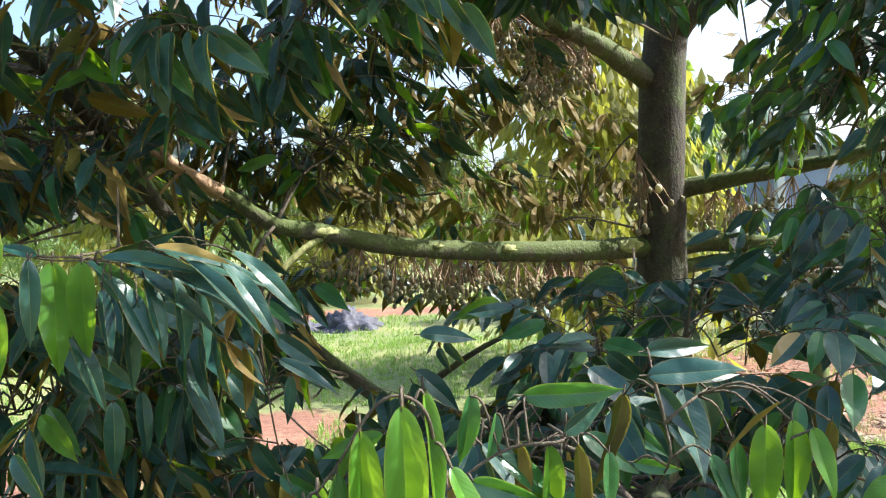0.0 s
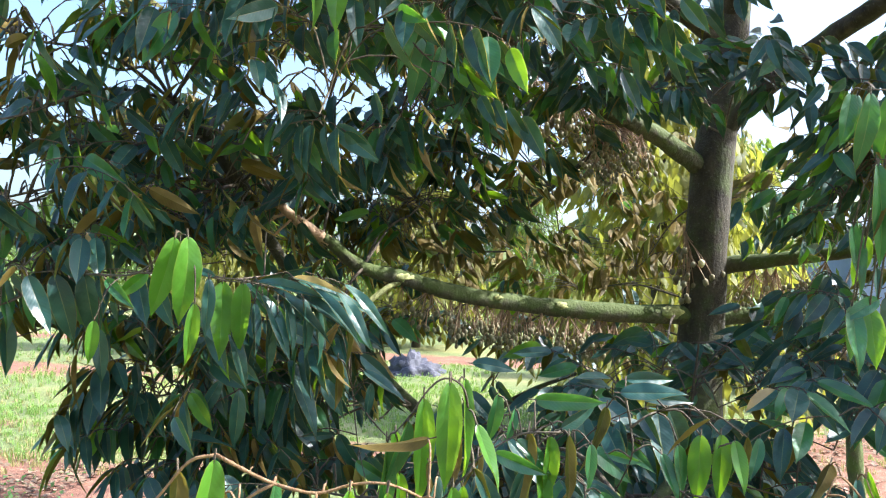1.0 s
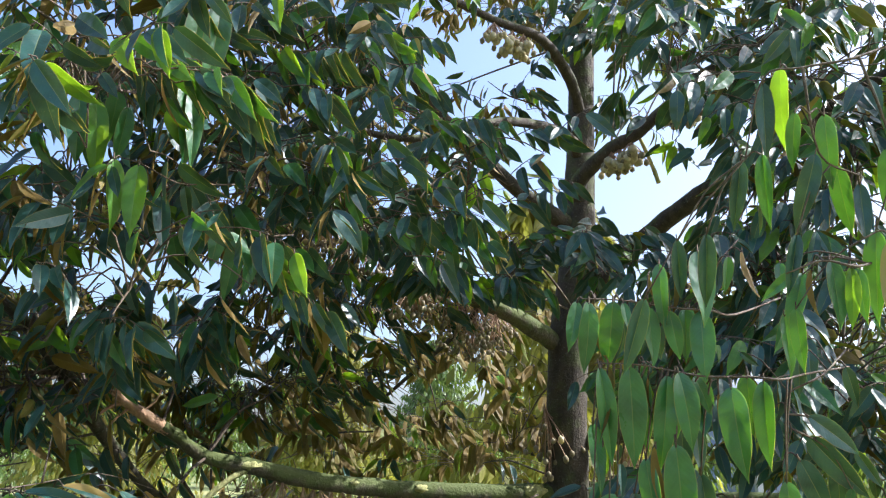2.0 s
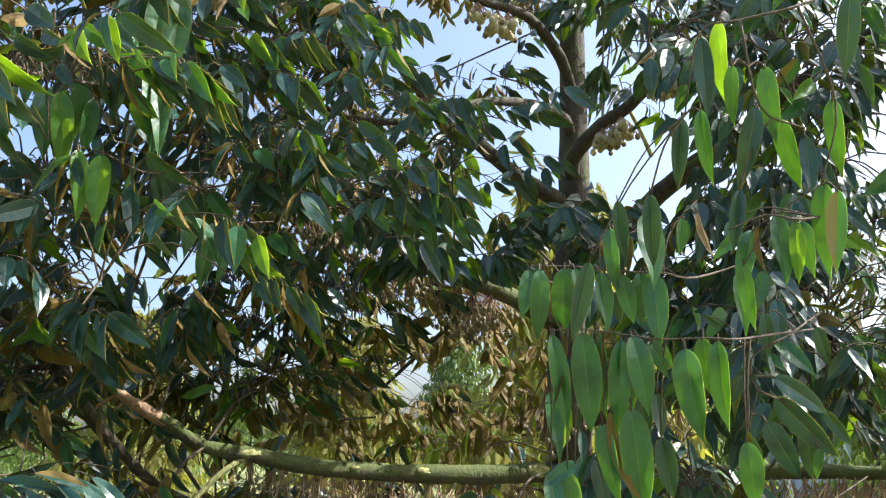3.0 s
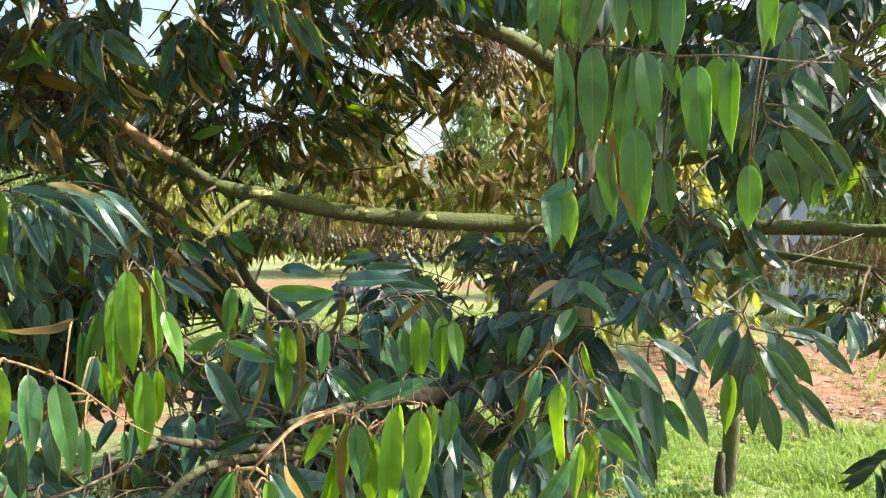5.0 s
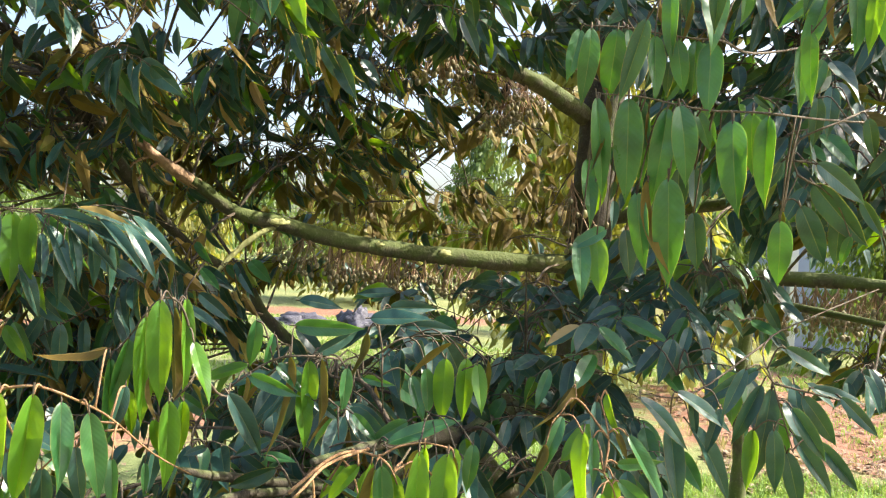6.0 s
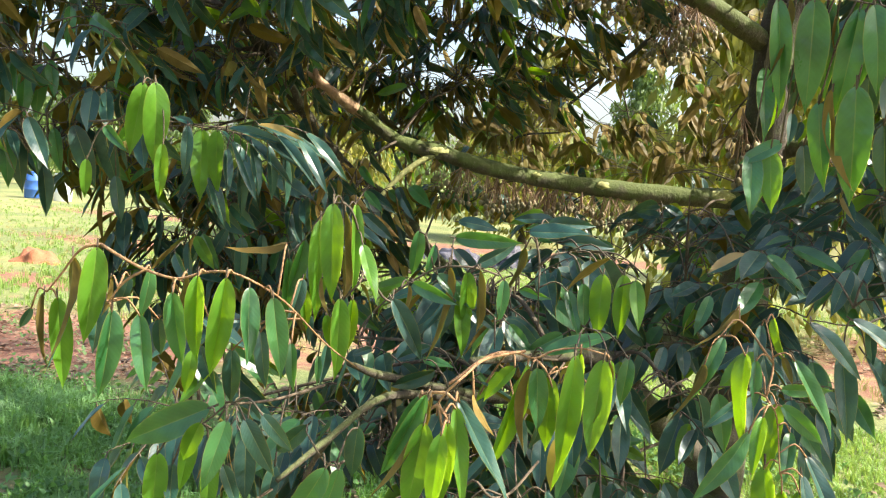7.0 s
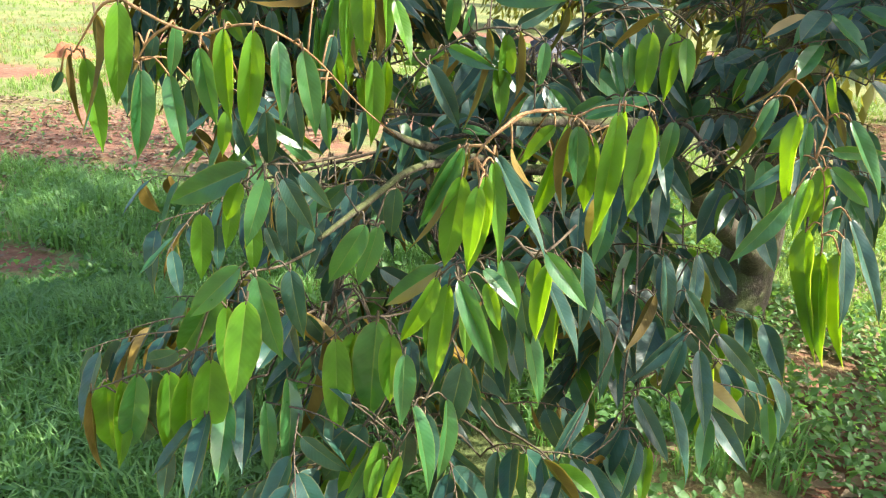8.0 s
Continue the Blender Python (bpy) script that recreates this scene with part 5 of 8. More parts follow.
leaf(tw, 0.827, 0.781, 1.888, 0.000, -0.014, -0.142, -0.56, -0.82, -0.08, 1.50, 2)
leaf(tw, 0.868, 0.812, 1.907, 0.003, 0.011, -0.096, -0.49, -0.87, -0.08, 1.48, 2)
leaf(tw, 0.884, 0.857, 1.917, -0.007, 0.011, -0.079, -0.68, -0.87, -0.08, 1.41, 2)
leaf(tw, 0.887, 0.791, 1.900, -0.005, 0.004, -0.138, -0.57, -0.82, -0.06, 1.15, 2)
leaf(tw, 0.821, 0.826, 1.881, 0.011, 0.011, -0.095, -0.69, 0.72, 0.02, 0.72)
leaf(tw, 0.703, 0.836, 1.907, 0.010, 0.012, -0.095, -0.75, 0.66, 0.02, 0.75)
leaf(tw, 0.580, 0.819, 2.037, -0.016, -0.015, -0.083, 0.11, -0.97, -0.20, 1.32, 2)
leaf(tw, 0.608, 0.864, 2.047, -0.010, -0.015, -0.074, 0.24, -0.97, -0.20, 1.25, 2)
leaf(tw, 0.593, 0.781, 2.029, 0.002, 0.000, -0.112, 0.20, -0.96, -0.18, 1.18, 2)
leaf(tw, 0.613, 0.837, 2.044, 0.005, 0.011, -0.109, -0.79, 0.60, 0.11, 0.72)
leaf(tw, 0.638, 0.797, 2.034, -0.006, 0.013, -0.110, -0.10, -0.98, -0.19, 1.50, 2)
leaf(tw, 0.651, 0.842, 2.044, -0.004, 0.013, -0.110, -0.20, -0.98, -0.19, 1.45)
leaf(tw, 0.653, 0.781, 2.028, 0.005, -0.003, -0.049, 0.17, -0.97, -0.15, 1.50, 2)
leaf(tw, 0.699, 0.793, 2.024, 0.006, 0.017, -0.101, 0.31, -0.94, -0.15, 1.39, 2)
leaf(tw, 0.715, 0.838, 2.034, -0.003, 0.017, -0.082, 0.63, -0.94, -0.15, 1.32)
leaf(tw, 0.734, 0.791, 2.017, 0.014, 0.004, -0.079, -0.28, -0.94, -0.20, 1.50, 2)
leaf(tw, 0.781, 0.848, 2.034, -0.004, -0.007, -0.089, -0.17, -0.97, -0.18, 1.50, 2)
leaf(tw, 0.803, 0.893, 2.044, -0.011, -0.007, -0.087, -0.52, -0.97, -0.18, 1.49, 2)
leaf(tw, 0.793, 0.803, 2.020, -0.005, -0.016, -0.115, -0.28, -0.95, -0.17, 1.44, 2)
leaf(tw, 0.707, 0.805, 2.091, 0.006, 0.020, -0.054, -0.75, 0.64, 0.13, 1.00)
leaf(tw, 0.721, 0.791, 2.102, -0.004, -0.017, -0.110, -0.38, -0.89, -0.23, 1.04, 2)
leaf(tw, 0.736, 0.836, 2.112, 0.005, -0.017, -0.099, -0.32, -0.89, -0.23, 0.99)
leaf(tw, 0.755, 0.820, 2.098, 0.003, -0.017, -0.088, 0.93, 0.27, 0.24, 1.00)
leaf(tw, 0.776, 0.746, 2.114, -0.003, -0.014, -0.125, 0.03, -0.97, -0.25, 1.50, 2)
leaf(tw, 0.853, 0.811, 2.122, -0.004, 0.015, -0.062, 0.20, -0.95, -0.26, 1.50, 2)
leaf(tw, 0.873, 0.856, 2.132, -0.003, 0.015, -0.057, 0.48, -0.95, -0.26, 1.49, 2)
leaf(tw, 0.897, 0.855, 2.145, 0.004, -0.019, -0.093, -0.61, 0.79, 0.08, 1.00)
leaf(tw, 0.680, 0.902, 2.021, 0.000, 0.017, -0.064, 0.14, -0.98, -0.16, 1.50)
leaf(tw, 0.700, 0.909, 2.030, -0.003, -0.018, -0.069, 0.29, -0.95, -0.14, 1.50)
leaf(tw, 0.751, 0.904, 2.011, -0.007, 0.002, -0.057, -0.49, -0.87, -0.10, 1.50)
leaf(tw, 0.611, 0.879, 1.829, 0.008, -0.008, -0.116, 0.18, -0.98, -0.01, 1.13, 2)
leaf(tw, 0.634, 0.888, 1.813, 0.002, 0.019, -0.085, 0.11, -0.99, -0.02, 1.50, 1)
leaf(tw, 0.690, 0.834, 1.770, 0.009, -0.014, -0.127, -0.39, -0.92, -0.02, 1.08, 2)
leaf(tw, 0.716, 0.879, 1.780, -0.001, -0.014, -0.105, -0.24, -0.92, -0.02, 1.02)
leaf(tw, 0.705, 0.825, 1.791, 0.017, 0.015, -0.147, -0.75, 0.66, -0.03, 0.72)
leaf(tw, 0.735, 0.806, 1.794, 0.012, 0.004, -0.172, -0.17, -0.99, -0.01, 1.28, 2)
leaf(tw, 0.771, 0.885, 1.819, 0.010, 0.017, -0.084, -0.13, -0.99, -0.02, 1.50)
leaf(tw, 0.802, 0.897, 1.822, 0.004, 0.009, -0.076, 0.09, -1.00, -0.02, 1.50)
leaf(tw, 0.802, 0.892, 1.745, 0.020, 0.019, -0.103, -0.16, -0.99, 0.04, 1.50)
leaf(tw, 0.603, 0.862, 1.693, 0.003, -0.020, -0.106, 0.06, -1.00, 0.07, 1.31, 2)
leaf(tw, 0.627, 0.907, 1.703, 0.003, -0.020, -0.092, 0.16, -1.00, 0.07, 1.24, 2)
leaf(tw, 0.631, 0.863, 1.692, 0.007, -0.019, -0.093, -0.13, -0.99, 0.06, 1.50, 1)
leaf(tw, 0.648, 0.865, 1.705, -0.058, -0.017, -0.034, -0.09, -0.98, 0.15, 1.50, 2)
leaf(tw, 0.939, 0.859, 1.735, 0.015, 0.007, -0.110, -0.11, -0.99, 0.06, 1.42, 2)
leaf(tw, 0.961, 0.904, 1.745, 0.013, 0.007, -0.091, -0.45, -0.99, 0.06, 1.34)
leaf(tw, 0.950, 0.878, 1.752, 0.005, 0.010, -0.071, 0.99, 0.14, 0.04, 1.16)
leaf(tw, 0.664, 0.904, 1.793, -0.002, 0.018, -0.034, 0.31, -0.95, -0.05, 1.50)
leaf(tw, 0.695, 0.945, 1.710, 0.015, 0.005, -0.085, 0.11, -0.99, 0.09, 1.50)
leaf(tw, 0.669, 0.924, 1.760, -0.003, -0.013, -0.053, 0.21, -0.98, 0.02, 1.50)

tw = near_twig('twig of broad green leaves close by')
stem(tw, (1.135, 0.800, 2.123), (0.967, 0.600, 2.052), (0.914, 0.600, 2.060), (0.857, 0.600, 2.039))
leaf(tw, 0.920, 0.760, 2.008, 0.010, 0.014, -0.099, -0.04, -0.99, -0.15, 1.09, 2)
leaf(tw, 0.936, 0.711, 2.069, -0.036, -0.015, -0.096, -0.49, -0.86, -0.14, 1.35, 2)
leaf(tw, 0.937, 0.619, 2.068, 0.008, 0.007, -0.103, 0.01, -0.98, -0.21, 1.35, 2)
leaf(tw, 0.955, 0.600, 2.052, 0.004, 0.006, -0.087, -0.12, -0.97, -0.22, 1.09, 1)
leaf(tw, 0.921, 0.713, 2.069, -0.046, 0.007, -0.041, -0.34, -0.93, -0.12, 1.35, 2)
leaf(tw, 0.928, 0.664, 2.063, -0.010, 0.004, -0.072, -0.60, 0.75, 0.29, 1.00)
leaf(tw, 0.980, 0.627, 2.057, -0.004, -0.011, -0.078, -0.57, -0.79, -0.23, 1.35, 2)
leaf(tw, 0.912, 0.738, 2.093, -0.010, -0.016, -0.055, -0.42, -0.88, -0.22, 1.35, 2)

tw = near_twig('dark blue-green leaves in shade')
stem(tw, (1.307, 1.300, 2.027), (1.095, 1.000, 1.934), (1.024, 1.000, 1.897), (1.013, 1.000, 1.856), (1.021, 1.000, 1.829), (1.009, 1.000, 1.795), (0.995, 1.000, 1.754))
stem(tw, (1.013, 1.000, 1.856), (1.046, 1.000, 1.854), (1.073, 1.000, 1.845))
stem(tw, (1.021, 1.000, 1.829), (1.048, 1.000, 1.816), (1.061, 1.000, 1.811))
leaf(tw, 1.051, 0.989, 1.853, 0.094, 0.002, -0.067, -0.15, -0.98, 0.13, 1.35)
leaf(tw, 1.056, 1.011, 1.817, 0.088, -0.018, -0.113, -0.57, -0.78, -0.26, 1.35)
leaf(tw, 1.027, 0.993, 1.772, 0.061, 0.013, -0.112, -0.33, -0.94, -0.00, 1.35)
leaf(tw, 1.044, 1.015, 1.808, -0.042, -0.007, -0.068, -0.50, -0.86, 0.14, 1.35)
leaf(tw, 1.119, 1.033, 1.768, 0.000, 0.005, -0.103, -0.39, -0.92, 0.04, 1.35)
leaf(tw, 1.150, 1.017, 1.790, 0.040, 0.001, -0.066, -0.59, -0.80, -0.13, 1.35)
leaf(tw, 1.073, 1.049, 1.990, 0.004, 0.005, -0.089, -0.09, -0.99, -0.10, 1.35)
leaf(tw, 1.123, 1.103, 2.025, -0.010, -0.019, -0.097, -0.22, -0.97, -0.11, 1.35)
leaf(tw, 0.929, 0.988, 1.975, 0.034, -0.001, -0.029, -0.39, -0.86, -0.33, 1.35)
leaf(tw, 1.198, 1.105, 1.964, 0.018, 0.000, -0.079, -0.38, -0.92, -0.09, 1.35)
leaf(tw, 1.038, 1.119, 1.871, -0.022, 0.009, -0.066, 0.13, -0.98, -0.15, 1.35)
leaf(tw, 1.125, 0.998, 1.720, -0.013, 0.010, -0.055, -0.53, -0.84, 0.12, 1.35, 2)

tw = near_twig('leafy twig end with lit yellow-green leaves', young=True)
stem(tw, (-0.299, 0.430, 1.483), (-0.265, 0.430, 1.468), (-0.227, 0.430, 1.454), (-0.176, 0.430, 1.446), (-0.133, 0.430, 1.459), (-0.092, 0.430, 1.462), (-0.054, 0.450, 1.443), (-0.047, 0.520, 1.407), (-0.029, 0.620, 1.335), (-0.019, 0.750, 1.267))
stem(tw, (-0.227, 0.430, 1.454), (-0.260, 0.430, 1.433), (-0.285, 0.430, 1.401))
stem(tw, (-0.299, 0.430, 1.483), (-0.332, 0.430, 1.473), (-0.365, 0.430, 1.433), (-0.387, 0.430, 1.407))
leaf(tw, -0.297, 0.420, 1.482, -0.014, 0.001, -0.135, 0.76, -0.64, 0.13, 1.07, 1)
leaf(tw, -0.347, 0.434, 1.464, 0.012, 0.005, -0.149, 0.35, 0.94, 0.04, 0.79)
leaf(tw, -0.373, 0.434, 1.402, 0.000, 0.017, -0.135, 0.72, -0.66, 0.20, 1.03, 1)
leaf(tw, -0.394, 0.432, 1.406, 0.009, -0.012, -0.101, -0.97, -0.22, -0.05, 0.84)
leaf(tw, -0.442, 0.462, 1.373, -0.022, 0.002, -0.038, 0.77, -0.62, 0.19, 1.22)
leaf(tw, -0.273, 0.424, 1.395, 0.001, -0.010, -0.121, 0.84, -0.51, 0.19, 1.22, 2)
leaf(tw, -0.230, 0.447, 1.455, -0.001, -0.004, -0.069, 0.87, -0.47, 0.13, 1.22, 2)
leaf(tw, -0.255, 0.461, 1.385, 0.021, -0.014, -0.102, 0.33, -0.93, 0.18, 1.22, 2)
leaf(tw, -0.171, 0.412, 1.432, 0.008, 0.011, -0.103, 0.40, -0.90, 0.16, 1.22, 2)
leaf(tw, -0.133, 0.411, 1.459, -0.006, 0.004, -0.122, 0.30, -0.94, 0.17, 0.97, 1)
leaf(tw, -0.088, 0.406, 1.461, -0.019, 0.011, -0.141, 0.62, -0.76, 0.17, 1.02, 1)
leaf(tw, -0.167, 0.439, 1.456, -0.013, 0.003, -0.054, 0.45, 0.87, -0.19, 0.90)
leaf(tw, -0.069, 0.435, 1.446, 0.009, -0.016, -0.099, 0.76, -0.62, 0.17, 1.21, 2)
leaf(tw, -0.031, 0.429, 1.437, 0.007, 0.018, -0.107, 0.57, -0.79, 0.20, 1.16, 2)
leaf(tw, -0.182, 0.485, 1.336, -0.003, -0.008, -0.065, 0.59, -0.77, 0.26, 1.22, 1)
leaf(tw, -0.284, 0.475, 1.436, -0.013, -0.006, -0.056, 0.60, -0.77, 0.20, 1.22)
leaf(tw, -0.252, 0.503, 1.372, -0.007, 0.017, -0.066, 0.51, -0.83, 0.22, 1.22)
leaf(tw, -0.172, 0.517, 1.369, -0.002, 0.014, -0.060, 0.25, -0.95, 0.19, 1.22)
leaf(tw, -0.037, 0.507, 1.359, 0.010, -0.014, -0.062, 0.23, -0.95, 0.23, 1.22, 2)
leaf(tw, -0.149, 0.539, 1.331, -0.005, 0.016, -0.095, 0.52, -0.82, 0.26, 1.22)
leaf(tw, -0.098, 0.529, 1.366, 0.015, -0.012, -0.079, 0.29, -0.93, 0.21, 1.22)
leaf(tw, -0.045, 0.553, 1.447, -0.010, -0.009, -0.071, 0.76, -0.64, 0.10, 1.22)
leaf(tw, -0.052, 0.514, 1.501, -0.089, 0.020, -0.032, 0.05, 0.62, -0.78, 0.90)
leaf(tw, -0.292, 0.444, 1.437, 0.006, -0.018, -0.051, 0.38, 0.91, -0.15, 0.90)
leaf(tw, -0.322, 0.461, 1.411, -0.005, -0.003, -0.089, 0.73, -0.66, 0.18, 1.22)

tw = near_twig('drooping twig of bright green leaves')
stem(tw, (-0.016, 0.950, 1.354), (-0.008, 0.820, 1.389), (-0.014, 0.740, 1.457), (-0.019, 0.690, 1.532), (-0.035, 0.690, 1.554), (-0.058, 0.690, 1.555), (-0.080, 0.690, 1.534), (-0.102, 0.690, 1.499), (-0.124, 0.690, 1.472))
stem(tw, (-0.014, 0.740, 1.457), (-0.005, 0.690, 1.430), (-0.027, 0.690, 1.403), (-0.054, 0.690, 1.373))
leaf(tw, -0.041, 0.645, 1.560, 0.002, 0.004, -0.153, 0.27, -0.95, 0.16, 0.98, 1)
leaf(tw, -0.083, 0.695, 1.528, -0.001, 0.004, -0.164, 0.44, -0.88, 0.19, 0.94, 1)
leaf(tw, -0.044, 0.707, 1.546, 0.008, -0.009, -0.145, 0.63, 0.78, -0.02, 0.62)
leaf(tw, -0.023, 0.700, 1.560, 0.009, -0.008, -0.151, 0.72, -0.68, 0.16, 0.69, 1)
leaf(tw, -0.002, 0.684, 1.494, 0.034, -0.019, -0.086, 0.62, -0.74, 0.27, 1.14, 1)
leaf(tw, -0.104, 0.686, 1.492, -0.019, 0.005, -0.099, 0.71, -0.69, 0.16, 1.16, 2)
leaf(tw, -0.136, 0.692, 1.461, 0.002, 0.014, -0.149, 0.63, -0.74, 0.23, 0.72, 2)
leaf(tw, -0.119, 0.718, 1.407, 0.009, 0.016, -0.077, 0.57, -0.77, 0.28, 1.16, 1)
leaf(tw, -0.003, 0.688, 1.428, 0.038, 0.001, -0.045, 0.45, 0.78, 0.44, 0.83)
leaf(tw, -0.056, 0.675, 1.372, 0.011, 0.017, -0.062, 0.46, -0.84, 0.30, 1.16, 1)
leaf(tw, -0.033, 0.677, 1.403, -0.002, 0.009, -0.136, 0.62, -0.74, 0.26, 1.13, 1)
leaf(tw, -0.020, 0.702, 1.399, -0.008, 0.019, -0.095, 0.42, -0.86, 0.27, 0.99, 1)
leaf(tw, -0.073, 0.692, 1.432, 0.012, -0.020, -0.061, -0.99, 0.10, -0.13, 0.62)
leaf(tw, -0.092, 0.739, 1.286, 0.004, -0.007, -0.049, 0.55, -0.77, 0.33, 1.16, 2)
leaf(tw, -0.122, 0.764, 1.350, 0.008, -0.015, -0.044, 0.38, -0.87, 0.30, 1.16)
leaf(tw, -0.128, 0.723, 1.470, 0.006, -0.006, -0.069, 0.18, -0.96, 0.21, 1.16, 1)
leaf(tw, -0.059, 0.754, 1.398, 0.012, -0.008, -0.063, 0.46, -0.85, 0.27, 1.16)
leaf(tw, -0.093, 0.784, 1.298, -0.020, 0.018, -0.081, 0.71, -0.66, 0.26, 1.16)

tw = near_twig('grey twigs with pale green leaves')
stem(tw, (0.148, 1.150, 1.408), (0.138, 0.930, 1.444), (0.069, 0.930, 1.437), (0.009, 0.930, 1.401), (-0.038, 0.930, 1.360), (-0.080, 0.930, 1.309), (-0.087, 0.930, 1.268), (-0.098, 1.000, 1.214))
stem(tw, (0.307, 1.150, 1.238), (0.283, 0.930, 1.285), (0.214, 0.930, 1.291), (0.161, 0.930, 1.270), (0.129, 0.930, 1.220), (0.091, 0.900, 1.183))
stem(tw, (0.251, 0.930, 1.507), (0.261, 0.930, 1.460), (0.263, 0.930, 1.406), (0.251, 1.100, 1.285))
stem(tw, (0.261, 0.930, 1.460), (0.293, 0.930, 1.485), (0.342, 1.000, 1.487))
stem(tw, (0.184, 0.930, 1.353), (0.188, 0.930, 1.292))
stem(tw, (0.347, 0.930, 1.357), (0.353, 0.930, 1.344), (0.304, 1.000, 1.275))
leaf(tw, 0.025, 0.925, 1.508, -0.003, 0.005, -0.088, 0.52, -0.83, 0.18, 1.35, 2)
leaf(tw, 0.057, 0.934, 1.482, -0.007, -0.013, -0.057, 0.58, -0.80, 0.15, 1.35, 2)
leaf(tw, -0.011, 0.890, 1.375, 0.068, 0.014, -0.107, 0.52, -0.77, 0.36, 1.29)
leaf(tw, 0.021, 0.911, 1.405, 0.086, -0.015, -0.028, 0.30, -0.95, 0.03, 1.35, 2)
leaf(tw, 0.059, 0.949, 1.423, 0.076, 0.007, -0.056, 0.48, -0.75, 0.45, 1.35, 2)
leaf(tw, 0.120, 0.950, 1.435, 0.009, 0.006, -0.114, 0.49, -0.84, 0.24, 1.29, 1)
leaf(tw, 0.084, 0.953, 1.443, 0.004, 0.007, -0.181, 0.73, 0.68, -0.05, 0.72)
leaf(tw, 0.107, 0.964, 1.380, 0.013, -0.007, -0.109, 0.44, -0.86, 0.27, 1.35, 1)
leaf(tw, 0.082, 1.013, 1.360, -0.027, -0.002, -0.077, 0.05, -0.93, 0.37, 1.35)
leaf(tw, -0.007, 0.987, 1.390, 0.003, -0.007, -0.069, 0.69, 0.72, -0.07, 1.00)
leaf(tw, 0.195, 0.945, 1.425, -0.006, -0.002, -0.081, 0.47, -0.86, 0.22, 1.35, 2)
leaf(tw, 0.152, 0.915, 1.445, 0.001, 0.001, -0.114, 0.76, 0.65, -0.06, 0.88)
leaf(tw, 0.139, 0.923, 1.364, 0.048, 0.013, -0.035, 0.27, -0.93, 0.24, 1.35)
leaf(tw, 0.223, 0.945, 1.409, 0.057, -0.007, -0.012, 0.18, -0.98, -0.01, 1.35, 2)
leaf(tw, 0.225, 0.983, 1.489, -0.017, 0.005, -0.122, 0.79, 0.59, -0.17, 1.00)
leaf(tw, 0.390, 0.897, 1.488, -0.073, 0.001, -0.052, -0.52, 0.56, 0.65, 1.00)
leaf(tw, 0.344, 0.929, 1.436, 0.006, 0.005, -0.087, 0.34, -0.91, 0.25, 1.35, 2)
leaf(tw, 0.316, 0.933, 1.419, 0.027, -0.019, -0.075, 0.26, -0.93, 0.27, 1.35, 2)
leaf(tw, 0.379, 0.918, 1.458, -0.004, -0.001, -0.114, -0.13, -0.96, 0.24, 1.35, 1)
leaf(tw, 0.211, 0.935, 1.343, 0.046, 0.000, -0.050, 0.22, -0.94, 0.27, 1.35, 2)
leaf(tw, 0.285, 0.869, 1.308, 0.116, 0.009, 0.049, 0.05, -0.77, 0.63, 0.96, 2)
leaf(tw, 0.316, 0.928, 1.336, -0.070, 0.010, -0.046, 0.08, -0.88, 0.47, 1.35, 2)
leaf(tw, 0.089, 0.949, 1.497, 0.122, 0.001, -0.003, 0.32, -0.94, -0.12, 1.06, 2)
leaf(tw, 0.139, 0.944, 1.448, 0.074, 0.015, 0.038, 0.46, -0.88, -0.12, 1.35)
leaf(tw, 0.237, 0.915, 1.522, 0.107, -0.010, 0.003, 0.22, -0.82, 0.52, 1.35)
leaf(tw, 0.260, 1.012, 1.535, 0.086, 0.001, 0.008, 0.19, -0.89, 0.41, 1.35)
leaf(tw, 0.290, 1.015, 1.501, 0.094, -0.002, 0.005, 0.17, -0.83, 0.52, 1.35)
leaf(tw, 0.416, 0.929, 1.459, 0.001, -0.015, -0.108, 0.12, -0.96, 0.23, 1.35, 1)
leaf(tw, 0.437, 0.920, 1.451, 0.011, -0.020, -0.082, 0.08, -0.97, 0.24, 1.35, 1)
leaf(tw, 0.456, 0.912, 1.460, -0.004, 0.017, -0.076, 0.87, 0.49, -0.12, 1.00)
leaf(tw, 0.217, 0.844, 1.271, -0.039, -0.010, -0.054, 0.01, -0.86, 0.51, 1.35, 1)
leaf(tw, 0.266, 0.819, 1.278, -0.025, 0.011, -0.074, 0.33, -0.89, 0.32, 1.35, 1)
leaf(tw, 0.298, 0.808, 1.296, -0.023, 0.001, -0.083, -0.04, -0.91, 0.42, 1.35, 2)
leaf(tw, 0.348, 0.787, 1.323, -0.017, 0.012, -0.090, -0.16, -0.91, 0.39, 1.35, 1)
leaf(tw, 0.377, 0.812, 1.299, -0.003, 0.013, -0.084, 0.48, -0.82, 0.31, 1.35, 1)
leaf(tw, 0.081, 0.905, 1.241, -0.093, 0.015, -0.055, 0.47, -0.88, 0.06, 1.25)
leaf(tw, -0.054, 0.921, 1.266, -0.042, -0.009, -0.016, 0.40, -0.85, 0.34, 1.35)
leaf(tw, 0.046, 0.997, 1.267, -0.070, -0.001, -0.033, 0.24, -0.83, 0.51, 1.35)
leaf(tw, 0.177, 0.930, 1.224, -0.007, -0.018, -0.056, 0.54, -0.79, 0.29, 1.35)
leaf(tw, 0.407, 0.805, 1.325, -0.002, -0.017, -0.069, -0.28, -0.90, 0.34, 1.35, 1)
leaf(tw, 0.437, 0.854, 1.321, -0.005, -0.016, -0.078, 0.11, -0.94, 0.33, 1.35, 2)
leaf(tw, 0.044, 0.943, 1.252, 0.062, -0.008, -0.007, 0.36, -0.82, 0.45, 1.35, 2)
